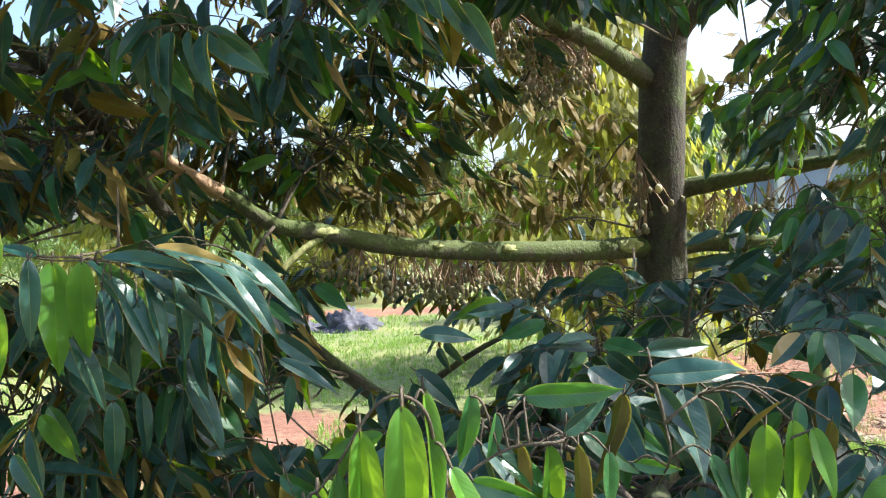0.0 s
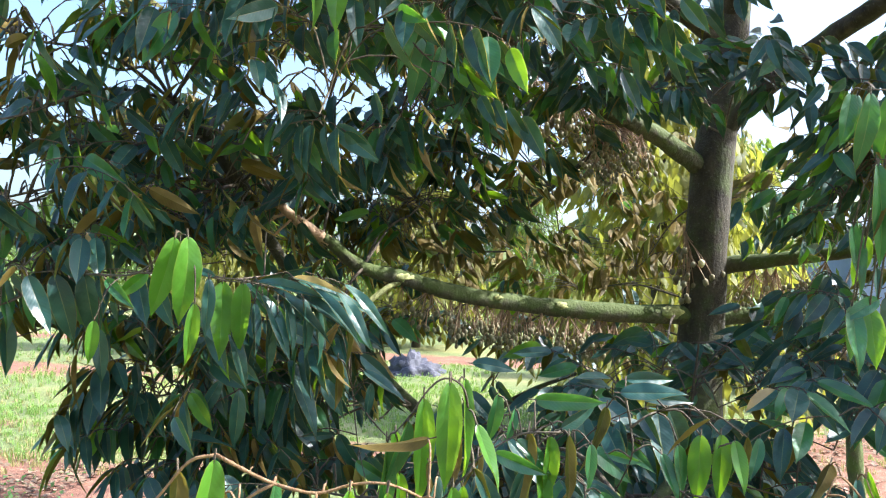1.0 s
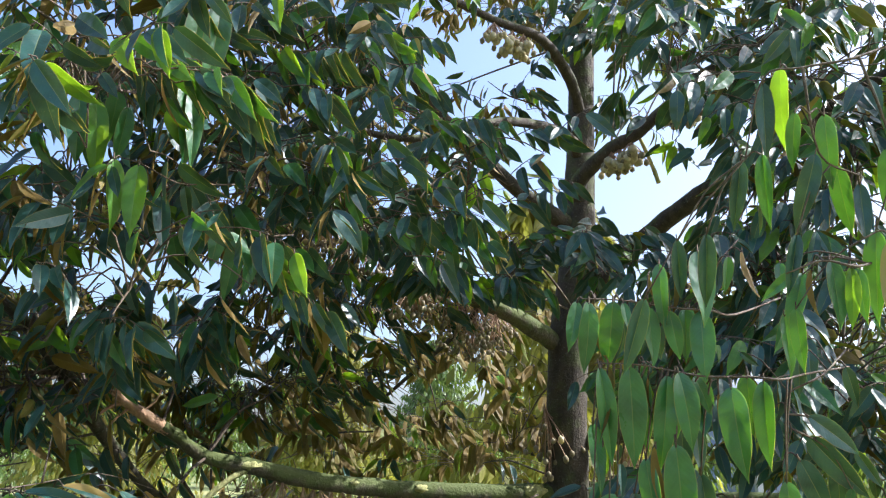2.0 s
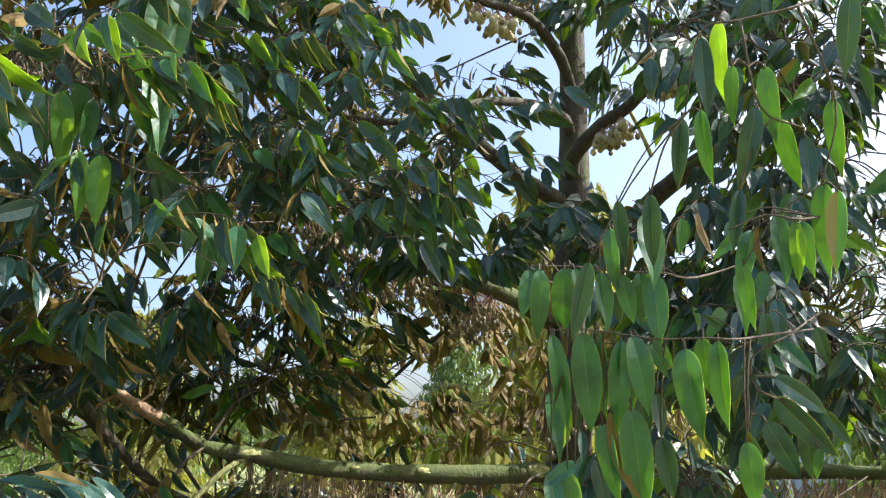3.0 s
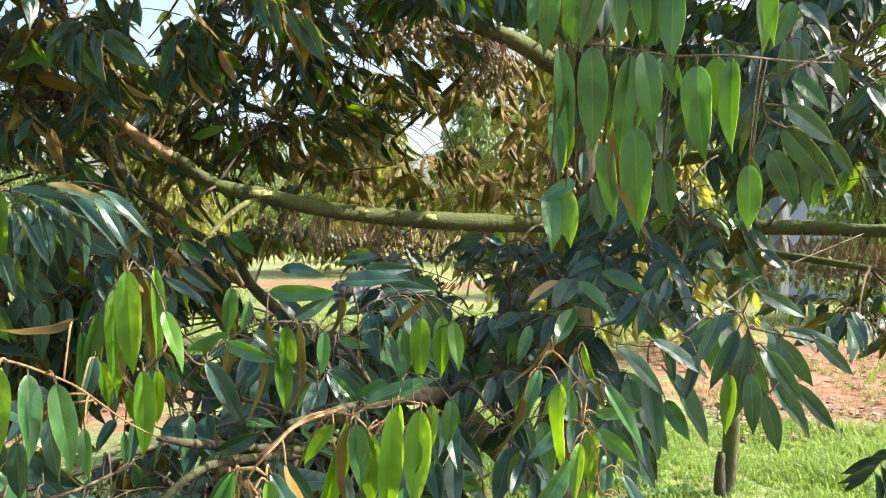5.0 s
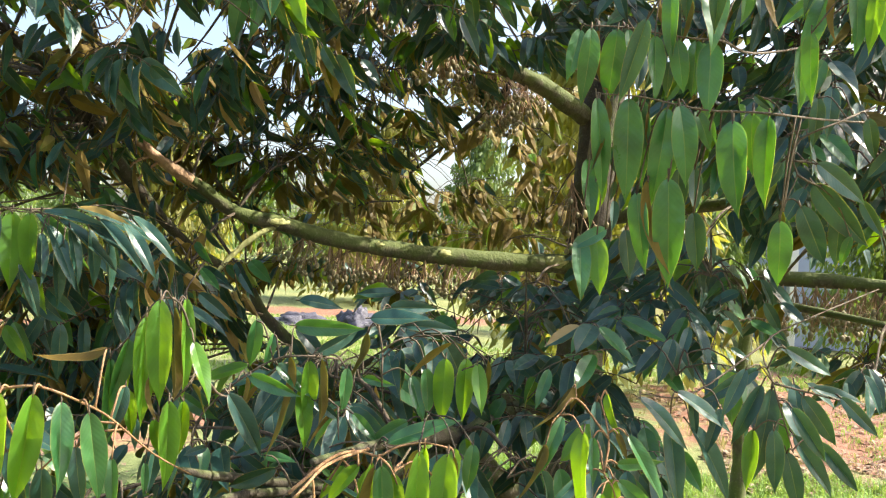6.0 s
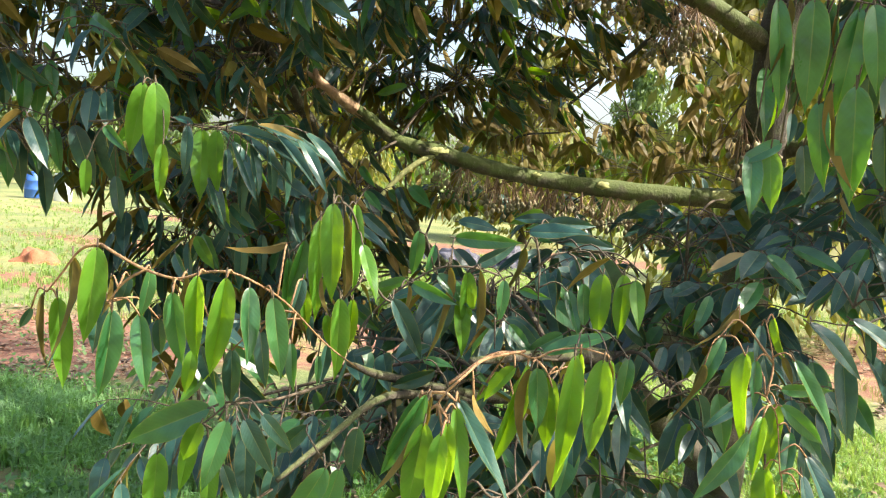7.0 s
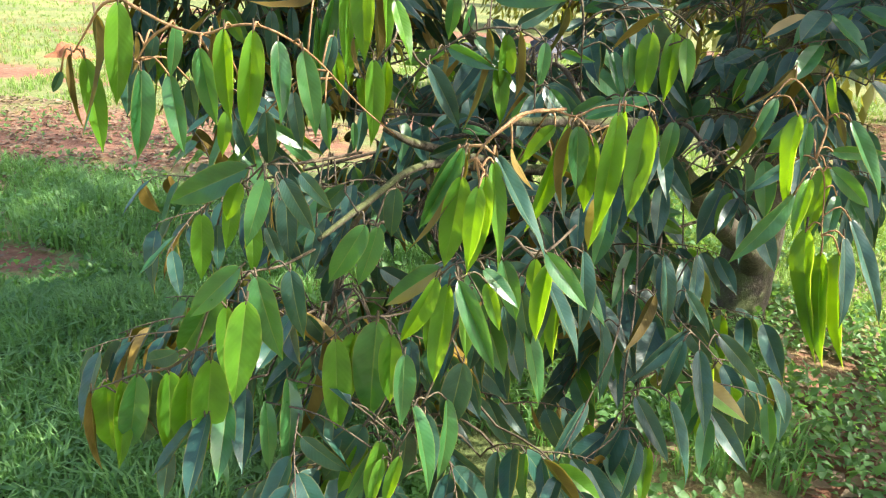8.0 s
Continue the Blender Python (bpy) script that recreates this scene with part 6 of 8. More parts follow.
leaf(tw, 0.160, 0.906, 1.250, 0.024, 0.003, -0.020, 0.34, -0.83, 0.43, 1.35, 2)

tw = near_twig('hanging pale green leaves high on a twig')
stem(tw, (-0.240, 1.500, 2.494), (-0.267, 1.300, 2.420), (-0.294, 1.200, 2.388), (-0.350, 1.130, 2.405), (-0.400, 1.130, 2.421))
stem(tw, (-0.126, 1.800, 2.438), (-0.170, 1.500, 2.349), (-0.201, 1.450, 2.393), (-0.238, 1.450, 2.428))
stem(tw, (-0.275, 1.500, 2.912), (-0.279, 1.250, 2.916), (-0.325, 1.200, 2.876), (-0.376, 1.200, 2.856), (-0.418, 1.200, 2.760), (-0.447, 1.200, 2.655), (-0.505, 1.200, 2.626), (-0.569, 1.200, 2.642), (-0.639, 1.200, 2.698), (-0.706, 1.200, 2.731))
stem(tw, (-0.553, 1.200, 2.389), (-0.611, 1.200, 2.378), (-0.690, 1.200, 2.376))
leaf(tw, -0.361, 1.188, 2.858, 0.020, -0.007, -0.161, 0.65, -0.67, -0.36, 1.35, 2)
leaf(tw, -0.331, 1.202, 2.849, -0.002, 0.009, -0.181, 0.52, -0.76, -0.40, 1.08, 2)
leaf(tw, -0.274, 1.183, 2.862, -0.006, -0.013, -0.181, 0.49, -0.76, -0.42, 1.35, 2)
leaf(tw, -0.214, 1.154, 2.854, -0.014, 0.011, -0.220, 0.47, -0.77, -0.43, 1.15, 2)
leaf(tw, -0.319, 1.262, 2.712, 0.015, 0.005, -0.245, 0.48, -0.81, -0.34, 0.99, 2)
leaf(tw, -0.296, 1.275, 2.705, 0.006, 0.000, -0.239, 0.26, -0.90, -0.35, 0.83, 2)
leaf(tw, -0.260, 1.197, 2.697, 0.016, 0.008, -0.122, 0.44, -0.83, -0.35, 1.10, 2)
leaf(tw, -0.548, 1.190, 2.616, 0.011, 0.001, -0.172, 0.39, -0.87, -0.31, 1.24, 2)
leaf(tw, -0.504, 1.183, 2.598, 0.032, -0.003, -0.186, 0.56, -0.78, -0.29, 1.15, 1)
leaf(tw, -0.467, 1.215, 2.657, -0.008, 0.018, -0.140, 0.58, -0.75, -0.32, 1.35, 2)
leaf(tw, -0.439, 1.216, 2.591, -0.011, 0.012, -0.131, 0.64, -0.71, -0.29, 1.35, 2)
leaf(tw, -0.547, 1.249, 2.595, 0.026, -0.016, -0.151, 0.30, -0.90, -0.31, 1.25, 2)
leaf(tw, -0.610, 1.206, 2.708, -0.004, 0.016, -0.120, 0.33, -0.88, -0.33, 1.35, 2)
leaf(tw, -0.691, 1.207, 2.718, 0.014, 0.009, -0.134, 0.52, -0.78, -0.33, 1.35, 2)
leaf(tw, -0.640, 1.184, 2.660, 0.013, 0.004, -0.133, 0.81, -0.53, -0.24, 1.35, 2)
leaf(tw, -0.411, 1.116, 2.415, 0.012, 0.011, -0.160, 0.76, -0.62, -0.18, 1.29, 1)
leaf(tw, -0.352, 1.114, 2.401, 0.002, -0.016, -0.160, 0.19, -0.96, -0.22, 1.29, 1)
leaf(tw, -0.358, 1.287, 2.386, 0.021, -0.019, -0.136, 0.20, -0.95, -0.22, 1.35)
leaf(tw, -0.233, 1.415, 2.411, -0.030, 0.014, -0.167, 0.24, -0.95, -0.19, 1.35, 2)
leaf(tw, -0.220, 1.473, 2.417, -0.017, 0.019, -0.133, 0.31, -0.93, -0.20, 1.35, 2)
leaf(tw, -0.195, 1.452, 2.334, -0.031, -0.019, -0.162, 0.16, -0.98, -0.12, 1.35, 2)
leaf(tw, -0.158, 1.460, 2.314, -0.031, 0.009, -0.138, 0.62, -0.76, -0.21, 1.28, 2)
leaf(tw, -0.695, 1.210, 2.375, 0.015, 0.017, -0.102, 0.82, -0.56, -0.10, 1.35)
leaf(tw, -0.605, 1.193, 2.359, 0.024, 0.003, -0.123, 0.32, -0.92, -0.23, 1.35)
leaf(tw, -0.603, 0.990, 2.674, -0.012, -0.013, -0.135, 0.71, -0.61, -0.36, 1.29, 1)
leaf(tw, -0.622, 1.055, 2.644, -0.028, 0.010, -0.098, -0.92, -0.11, 0.36, 1.00)
leaf(tw, -0.424, 1.290, 2.838, -0.030, 0.004, -0.111, -0.90, 0.01, 0.43, 1.00)
leaf(tw, -0.666, 1.202, 2.819, 0.040, 0.019, -0.093, 0.63, -0.71, -0.32, 1.35, 2)
leaf(tw, -0.115, 1.289, 2.984, 0.009, 0.018, -0.099, 0.04, -0.87, -0.49, 1.35, 1)
leaf(tw, -0.305, 1.419, 2.451, 0.017, -0.004, -0.106, 0.36, -0.91, -0.22, 1.35)
leaf(tw, -0.328, 1.353, 2.439, 0.014, 0.017, -0.086, 0.28, -0.93, -0.25, 1.35)
leaf(tw, -0.155, 1.586, 2.375, 0.067, -0.004, -0.099, 0.07, -0.93, -0.35, 1.35)
leaf(tw, -0.601, 1.287, 2.377, 0.025, -0.001, -0.108, 0.55, -0.82, -0.19, 1.35)
leaf(tw, -0.565, 1.308, 2.418, -0.007, 0.018, -0.083, 0.46, -0.87, -0.20, 1.35)

tw = near_twig('young yellow-green leaves hanging from a twig')
stem(tw, (-0.865, 1.100, 1.690), (-0.699, 1.000, 1.697), (-0.604, 0.950, 1.768), (-0.581, 0.950, 1.773))
stem(tw, (-0.729, 1.050, 1.697), (-0.623, 1.100, 1.699), (-0.562, 1.100, 1.689), (-0.521, 1.100, 1.687))
stem(tw, (-0.581, 0.950, 1.773), (-0.562, 0.950, 1.711), (-0.558, 0.950, 1.640))
leaf(tw, -0.591, 0.920, 1.769, -0.023, 0.001, -0.149, 0.65, -0.76, 0.04, 1.17, 1)
leaf(tw, -0.572, 0.934, 1.772, 0.017, 0.005, -0.157, 0.80, -0.60, 0.08, 1.35, 1)
leaf(tw, -0.595, 0.951, 1.764, -0.007, 0.013, -0.125, 0.71, -0.70, 0.05, 1.34, 1)
leaf(tw, -0.553, 0.939, 1.645, -0.019, 0.020, -0.116, 0.56, -0.82, 0.14, 1.06, 1)
leaf(tw, -0.568, 1.113, 1.689, 0.001, 0.000, -0.156, 0.39, -0.91, 0.10, 1.35, 1)
leaf(tw, -0.513, 1.086, 1.688, -0.009, 0.005, -0.144, 0.19, -0.98, 0.12, 1.17, 1)
leaf(tw, -0.607, 1.131, 1.681, 0.001, 0.010, -0.093, 0.38, -0.92, 0.10, 1.35, 2)
leaf(tw, -0.775, 0.983, 1.601, -0.012, 0.010, -0.084, 0.56, -0.81, 0.17, 1.35, 1)
leaf(tw, -0.817, 1.092, 1.682, 0.064, -0.019, -0.049, 0.47, -0.88, -0.06, 1.35, 2)
leaf(tw, -0.506, 1.119, 1.683, 0.088, 0.009, -0.102, 0.24, -0.97, -0.09, 1.09, 2)
leaf(tw, -0.732, 1.109, 1.701, -0.074, 0.016, -0.061, 0.62, -0.78, 0.05, 1.35, 2)

tw = near_twig('twig hub with drooping backlit leaves and orange stalks', young=True)
stem(tw, (0.285, 0.620, 1.362), (0.262, 0.550, 1.368), (0.249, 0.470, 1.375), (0.237, 0.410, 1.365), (0.218, 0.410, 1.344), (0.209, 0.410, 1.328), (0.208, 0.410, 1.313))
stem(tw, (0.218, 0.410, 1.344), (0.196, 0.410, 1.341), (0.188, 0.410, 1.337))
stem(tw, (0.209, 0.410, 1.328), (0.198, 0.410, 1.319), (0.193, 0.410, 1.305))
stem(tw, (0.218, 0.410, 1.344), (0.231, 0.410, 1.335))
stem(tw, (0.209, 0.410, 1.328), (0.217, 0.410, 1.317), (0.224, 0.410, 1.308))
stem(tw, (0.209, 0.410, 1.328), (0.214, 0.410, 1.307), (0.216, 0.410, 1.294))
leaf(tw, 0.196, 0.400, 1.343, -0.050, 0.001, -0.119, 0.43, -0.86, 0.26, 0.81, 2)
leaf(tw, 0.198, 0.404, 1.336, -0.035, 0.005, -0.131, 0.69, 0.64, -0.33, 0.72)
leaf(tw, 0.197, 0.394, 1.309, -0.019, 0.017, -0.131, 0.36, -0.87, 0.33, 1.06, 1)
leaf(tw, 0.222, 0.382, 1.303, -0.008, -0.012, -0.104, 0.14, -0.92, 0.37, 0.96, 1)
leaf(tw, 0.225, 0.402, 1.311, -0.010, 0.002, -0.139, 0.39, -0.86, 0.32, 0.88, 1)
leaf(tw, 0.226, 0.434, 1.323, 0.017, -0.010, -0.130, 0.55, -0.77, 0.32, 0.80, 1)
leaf(tw, 0.225, 0.447, 1.328, 0.072, -0.004, -0.124, 0.58, -0.69, 0.44, 0.72)
leaf(tw, 0.196, 0.431, 1.332, -0.031, -0.014, -0.072, 0.67, 0.58, -0.47, 0.72)
leaf(tw, 0.246, 0.442, 1.339, 0.020, -0.019, -0.047, -0.90, 0.26, -0.36, 1.00)
leaf(tw, 0.181, 0.429, 1.331, -0.042, 0.009, -0.095, 0.08, -0.91, 0.40, 0.72, 2)
leaf(tw, 0.211, 0.469, 1.289, 0.025, 0.016, -0.068, 0.38, -0.85, 0.36, 1.10)

tw = near_twig('twig of glowing yellow-green leaves', young=True)
stem(tw, (0.201, 0.500, 1.331), (0.242, 0.560, 1.362), (0.270, 0.620, 1.358), (0.300, 0.620, 1.353), (0.328, 0.620, 1.368), (0.365, 0.620, 1.376), (0.403, 0.620, 1.371))
stem(tw, (0.300, 0.620, 1.353), (0.316, 0.620, 1.340), (0.322, 0.620, 1.331))
stem(tw, (0.096, 1.000, 1.064), (0.227, 0.750, 1.308), (0.270, 0.620, 1.358))
leaf(tw, 0.272, 0.632, 1.335, -0.048, -0.002, -0.055, -0.03, -0.87, 0.49, 1.35, 1)
leaf(tw, 0.290, 0.635, 1.342, -0.033, -0.016, -0.168, 0.50, -0.85, 0.19, 0.72, 1)
leaf(tw, 0.297, 0.609, 1.342, -0.024, 0.018, -0.113, -0.90, 0.43, 0.07, 0.72)
leaf(tw, 0.306, 0.611, 1.343, 0.005, 0.014, -0.094, 0.28, -0.92, 0.27, 1.35, 2)
leaf(tw, 0.323, 0.623, 1.330, 0.007, 0.003, -0.121, 0.17, -0.94, 0.28, 1.04, 1)
leaf(tw, 0.360, 0.596, 1.372, 0.001, -0.010, -0.173, 0.31, -0.92, 0.25, 0.82, 1)
leaf(tw, 0.342, 0.637, 1.235, 0.005, -0.019, -0.073, 0.36, -0.87, 0.35, 1.35, 1)
leaf(tw, 0.400, 0.604, 1.369, -0.009, 0.008, -0.139, -0.02, -0.96, 0.26, 1.16, 1)
leaf(tw, 0.409, 0.613, 1.363, 0.003, 0.002, -0.083, 0.86, 0.50, -0.05, 0.76)
leaf(tw, 0.365, 0.649, 1.366, -0.007, -0.012, -0.135, -0.12, -0.96, 0.26, 0.75, 1)
leaf(tw, 0.338, 0.683, 1.310, -0.028, -0.009, -0.115, 0.50, -0.84, 0.19, 0.80)
leaf(tw, 0.377, 0.714, 1.303, -0.002, 0.020, -0.076, 0.44, -0.86, 0.27, 1.35)
leaf(tw, 0.267, 0.712, 1.242, 0.019, -0.004, -0.066, 0.48, -0.79, 0.37, 1.35)

tw = near_twig('low twig of hanging leaves, some shining white')
stem(tw, (0.300, 0.800, 1.133), (0.284, 0.600, 1.154), (0.271, 0.490, 1.187), (0.245, 0.490, 1.206), (0.214, 0.490, 1.171), (0.171, 0.490, 1.154), (0.156, 0.490, 1.141), (0.149, 0.490, 1.132))
stem(tw, (0.171, 0.490, 1.154), (0.175, 0.490, 1.131))
stem(tw, (0.271, 0.490, 1.187), (0.281, 0.490, 1.179))
leaf(tw, 0.152, 0.482, 1.148, -0.091, 0.011, -0.076, 0.18, -0.77, 0.62, 1.17, 2)
leaf(tw, 0.148, 0.472, 1.138, -0.040, 0.004, -0.128, 0.62, -0.72, 0.32, 0.93, 1)
leaf(tw, 0.137, 0.529, 1.104, -0.017, -0.007, -0.109, 0.06, -0.87, 0.49, 0.84, 1)
leaf(tw, 0.162, 0.489, 1.125, -0.014, 0.000, -0.155, -0.03, -0.88, 0.47, 0.88, 1)
leaf(tw, 0.184, 0.452, 1.147, 0.064, -0.017, -0.117, 0.26, -0.87, 0.42, 1.01, 2)
leaf(tw, 0.187, 0.491, 1.096, 0.010, -0.012, -0.077, 0.38, -0.79, 0.47, 1.28, 1)
leaf(tw, 0.209, 0.494, 1.151, 0.055, -0.013, -0.038, 0.47, -0.62, 0.63, 1.35, 2)
leaf(tw, 0.209, 0.525, 1.120, 0.023, -0.008, -0.068, -0.05, -0.94, 0.34, 1.35, 1)
leaf(tw, 0.225, 0.546, 1.150, 0.033, -0.005, -0.092, 0.30, -0.85, 0.44, 1.35, 2)
leaf(tw, 0.276, 0.531, 1.164, -0.002, 0.006, -0.064, 0.17, -0.89, 0.43, 1.35, 1)
leaf(tw, 0.302, 0.482, 1.180, -0.017, 0.005, -0.127, -0.11, -0.88, 0.46, 0.94, 1)
leaf(tw, 0.297, 0.470, 1.198, 0.059, -0.002, -0.068, 0.10, -0.95, 0.31, 1.35, 2)
leaf(tw, 0.253, 0.570, 1.094, 0.015, -0.008, -0.091, -0.11, -0.91, 0.39, 1.34)
leaf(tw, 0.223, 0.601, 1.053, 0.017, 0.002, -0.082, 0.56, -0.66, 0.50, 1.35)
leaf(tw, 0.310, 0.617, 1.073, 0.011, 0.003, -0.064, 0.51, -0.72, 0.48, 1.35)
leaf(tw, 0.185, 0.585, 1.017, 0.000, 0.005, -0.088, 0.56, -0.68, 0.46, 1.34)

tw = near_twig('low twig of green leaves')
stem(tw, (-0.082, 0.750, 1.230), (-0.072, 0.550, 1.260), (-0.093, 0.500, 1.264), (-0.102, 0.450, 1.273), (-0.124, 0.450, 1.254), (-0.139, 0.450, 1.241))
stem(tw, (-0.102, 0.450, 1.273), (-0.116, 0.450, 1.250))
stem(tw, (0.030, 0.600, 1.165), (0.032, 0.500, 1.191), (0.005, 0.480, 1.240))
leaf(tw, -0.130, 0.455, 1.265, -0.127, -0.001, -0.066, 0.50, -0.75, 0.42, 1.35, 2)
leaf(tw, -0.139, 0.444, 1.245, -0.038, 0.008, -0.072, 0.44, -0.81, 0.40, 1.35, 1)
leaf(tw, -0.080, 0.411, 1.267, -0.021, -0.018, -0.089, 0.42, -0.82, 0.38, 1.35, 2)
leaf(tw, -0.143, 0.479, 1.184, 0.004, -0.010, -0.086, 0.58, -0.73, 0.37, 1.35, 1)
leaf(tw, -0.227, 0.474, 1.179, 0.001, -0.007, -0.104, 0.68, -0.64, 0.36, 1.33, 1)
leaf(tw, -0.213, 0.493, 1.158, 0.001, -0.006, -0.071, 0.52, -0.76, 0.38, 1.35)
leaf(tw, -0.072, 0.442, 1.261, 0.045, -0.005, -0.070, 0.37, -0.90, 0.24, 1.35)
leaf(tw, -0.040, 0.431, 1.274, 0.042, 0.003, -0.045, 0.40, -0.89, 0.21, 1.35)
leaf(tw, -0.094, 0.492, 1.218, 0.007, -0.011, -0.092, 0.31, -0.89, 0.35, 1.35)
leaf(tw, 0.050, 0.450, 1.208, -0.050, -0.013, -0.098, 0.48, -0.80, 0.37, 1.35, 2)
leaf(tw, 0.054, 0.488, 1.194, -0.018, -0.016, -0.092, 0.55, -0.76, 0.35, 1.35, 2)
leaf(tw, 0.001, 0.493, 1.247, -0.057, 0.014, -0.061, 0.50, -0.81, 0.32, 1.35)
leaf(tw, -0.190, 0.504, 1.208, -0.007, -0.013, -0.088, 0.68, -0.66, 0.32, 1.35, 1)
leaf(tw, -0.160, 0.546, 1.145, 0.020, 0.015, -0.070, 0.56, -0.73, 0.39, 1.35)
leaf(tw, -0.073, 0.549, 1.157, -0.008, -0.015, -0.072, 0.47, -0.79, 0.39, 1.35)
leaf(tw, 0.057, 0.548, 1.237, -0.012, 0.012, -0.085, 0.17, -0.91, 0.37, 1.35)

tw = near_twig('low twig end with bright green leaves near the grass')
stem(tw, (-0.074, 0.550, 1.119), (-0.080, 0.450, 1.125), (-0.097, 0.400, 1.132), (-0.101, 0.370, 1.126), (-0.107, 0.370, 1.095))
stem(tw, (-0.097, 0.400, 1.132), (-0.132, 0.370, 1.121), (-0.181, 0.370, 1.006), (-0.193, 0.370, 0.976))
stem(tw, (-0.181, 0.370, 1.006), (-0.227, 0.370, 0.968), (-0.279, 0.370, 0.948), (-0.333, 0.370, 0.919), (-0.377, 0.370, 0.895))
leaf(tw, -0.091, 0.357, 1.156, -0.079, -0.009, -0.082, 0.39, -0.73, 0.56, 1.35, 2)
leaf(tw, -0.143, 0.386, 1.113, -0.092, 0.012, -0.171, 0.64, -0.66, 0.39, 1.01, 2)
leaf(tw, -0.134, 0.385, 1.080, -0.004, -0.008, -0.101, 0.37, -0.80, 0.48, 1.13, 1)
leaf(tw, -0.081, 0.351, 1.112, -0.023, -0.006, -0.152, 0.59, -0.67, 0.45, 1.35, 1)
leaf(tw, -0.075, 0.367, 1.143, 0.030, -0.004, -0.126, 0.26, -0.89, 0.37, 1.35, 2)
leaf(tw, -0.044, 0.406, 1.142, 0.020, -0.020, -0.097, 0.19, -0.90, 0.40, 1.35)
leaf(tw, -0.158, 0.375, 0.995, -0.037, 0.020, -0.178, 0.59, -0.63, 0.51, 1.26, 1)
leaf(tw, -0.242, 0.388, 0.951, -0.029, 0.017, -0.171, 0.71, -0.51, 0.49, 1.14, 1)
leaf(tw, -0.195, 0.370, 0.971, -0.031, 0.013, -0.170, 0.49, -0.69, 0.53, 1.10, 1)
leaf(tw, -0.378, 0.371, 0.897, -0.010, -0.009, -0.132, -0.96, -0.20, -0.18, 0.78)
leaf(tw, -0.358, 0.386, 0.913, -0.033, 0.014, -0.183, 0.45, -0.72, 0.53, 1.10, 1)
leaf(tw, -0.321, 0.379, 0.925, -0.008, -0.015, -0.154, 0.74, -0.46, 0.48, 0.95, 1)
leaf(tw, -0.270, 0.351, 0.960, -0.043, 0.013, -0.184, 0.61, -0.61, 0.51, 0.94, 2)
leaf(tw, -0.264, 0.378, 0.952, -0.037, 0.015, -0.194, 0.63, -0.59, 0.51, 1.10)
leaf(tw, -0.196, 0.352, 1.010, -0.071, -0.001, -0.047, 0.69, -0.65, 0.31, 1.35)
leaf(tw, -0.173, 0.380, 0.847, 0.034, -0.010, -0.065, 0.72, -0.32, 0.62, 1.35, 2)
leaf(tw, -0.280, 0.421, 0.783, -0.007, -0.017, -0.090, 0.31, -0.72, 0.62, 1.35)
leaf(tw, -0.239, 0.425, 0.791, 0.015, -0.015, -0.074, 0.25, -0.79, 0.56, 1.35)

tw = near_twig('low twig of long green leaves over the weeds')
stem(tw, (0.101, 0.600, 1.031), (0.063, 0.520, 1.039), (0.033, 0.480, 1.049), (-0.004, 0.480, 1.018), (-0.037, 0.480, 0.988))
stem(tw, (0.052, 0.550, 1.024), (0.073, 0.500, 0.934), (0.054, 0.480, 0.870))
leaf(tw, -0.030, 0.482, 1.001, -0.022, 0.012, -0.176, 0.54, 0.77, -0.32, 0.93)
leaf(tw, -0.007, 0.474, 1.012, 0.011, -0.012, -0.160, 0.42, -0.75, 0.51, 1.10, 1)
leaf(tw, 0.009, 0.513, 1.007, -0.017, -0.013, -0.134, 0.22, -0.82, 0.53, 1.24, 1)
leaf(tw, 0.055, 0.487, 1.047, -0.018, 0.012, -0.185, 0.19, -0.84, 0.50, 1.35, 2)
leaf(tw, 0.081, 0.480, 1.032, -0.002, 0.005, -0.113, 0.14, -0.85, 0.50, 1.35, 1)
leaf(tw, 0.109, 0.462, 1.014, -0.001, -0.009, -0.111, 0.52, -0.69, 0.51, 1.35, 2)
leaf(tw, 0.040, 0.481, 0.866, -0.081, -0.003, -0.152, 0.41, -0.70, 0.58, 1.35)
leaf(tw, 0.032, 0.491, 0.826, -0.022, -0.020, -0.107, 0.64, -0.58, 0.49, 1.35, 1)
leaf(tw, 0.072, 0.465, 0.853, -0.009, -0.015, -0.103, 0.63, -0.57, 0.53, 1.35, 1)
leaf(tw, -0.119, 0.519, 0.844, -0.015, 0.014, -0.081, 0.66, -0.55, 0.52, 1.35, 2)
leaf(tw, 0.126, 0.520, 0.883, 0.015, -0.007, -0.114, 0.45, -0.68, 0.58, 1.35)
leaf(tw, 0.177, 0.544, 0.972, -0.022, 0.006, -0.138, 0.24, -0.80, 0.55, 1.35)
leaf(tw, 0.092, 0.534, 0.834, 0.003, -0.012, -0.112, 0.46, -0.67, 0.59, 1.35)

tw = near_twig('hanging green leaves at the end of a limb')
stem(tw, (-0.752, 1.600, 1.741), (-0.919, 1.400, 1.699), (-1.000, 1.250, 1.697), (-1.160, 1.250, 1.679), (-1.326, 1.250, 1.666))
stem(tw, (-1.292, 1.600, 1.901), (-1.111, 1.250, 1.855), (-1.236, 1.250, 1.844))
leaf(tw, -1.237, 1.235, 1.669, 0.009, 0.002, -0.151, 0.62, -0.78, 0.06, 1.35, 2)
leaf(tw, -1.155, 1.245, 1.674, 0.029, -0.017, -0.119, 0.87, -0.49, 0.08, 1.35, 2)
leaf(tw, -1.092, 1.245, 1.677, 0.017, 0.004, -0.111, 0.54, -0.84, 0.03, 1.35, 2)
leaf(tw, -1.031, 1.245, 1.688, 0.056, 0.012, -0.146, 0.63, -0.78, 0.02, 1.35)
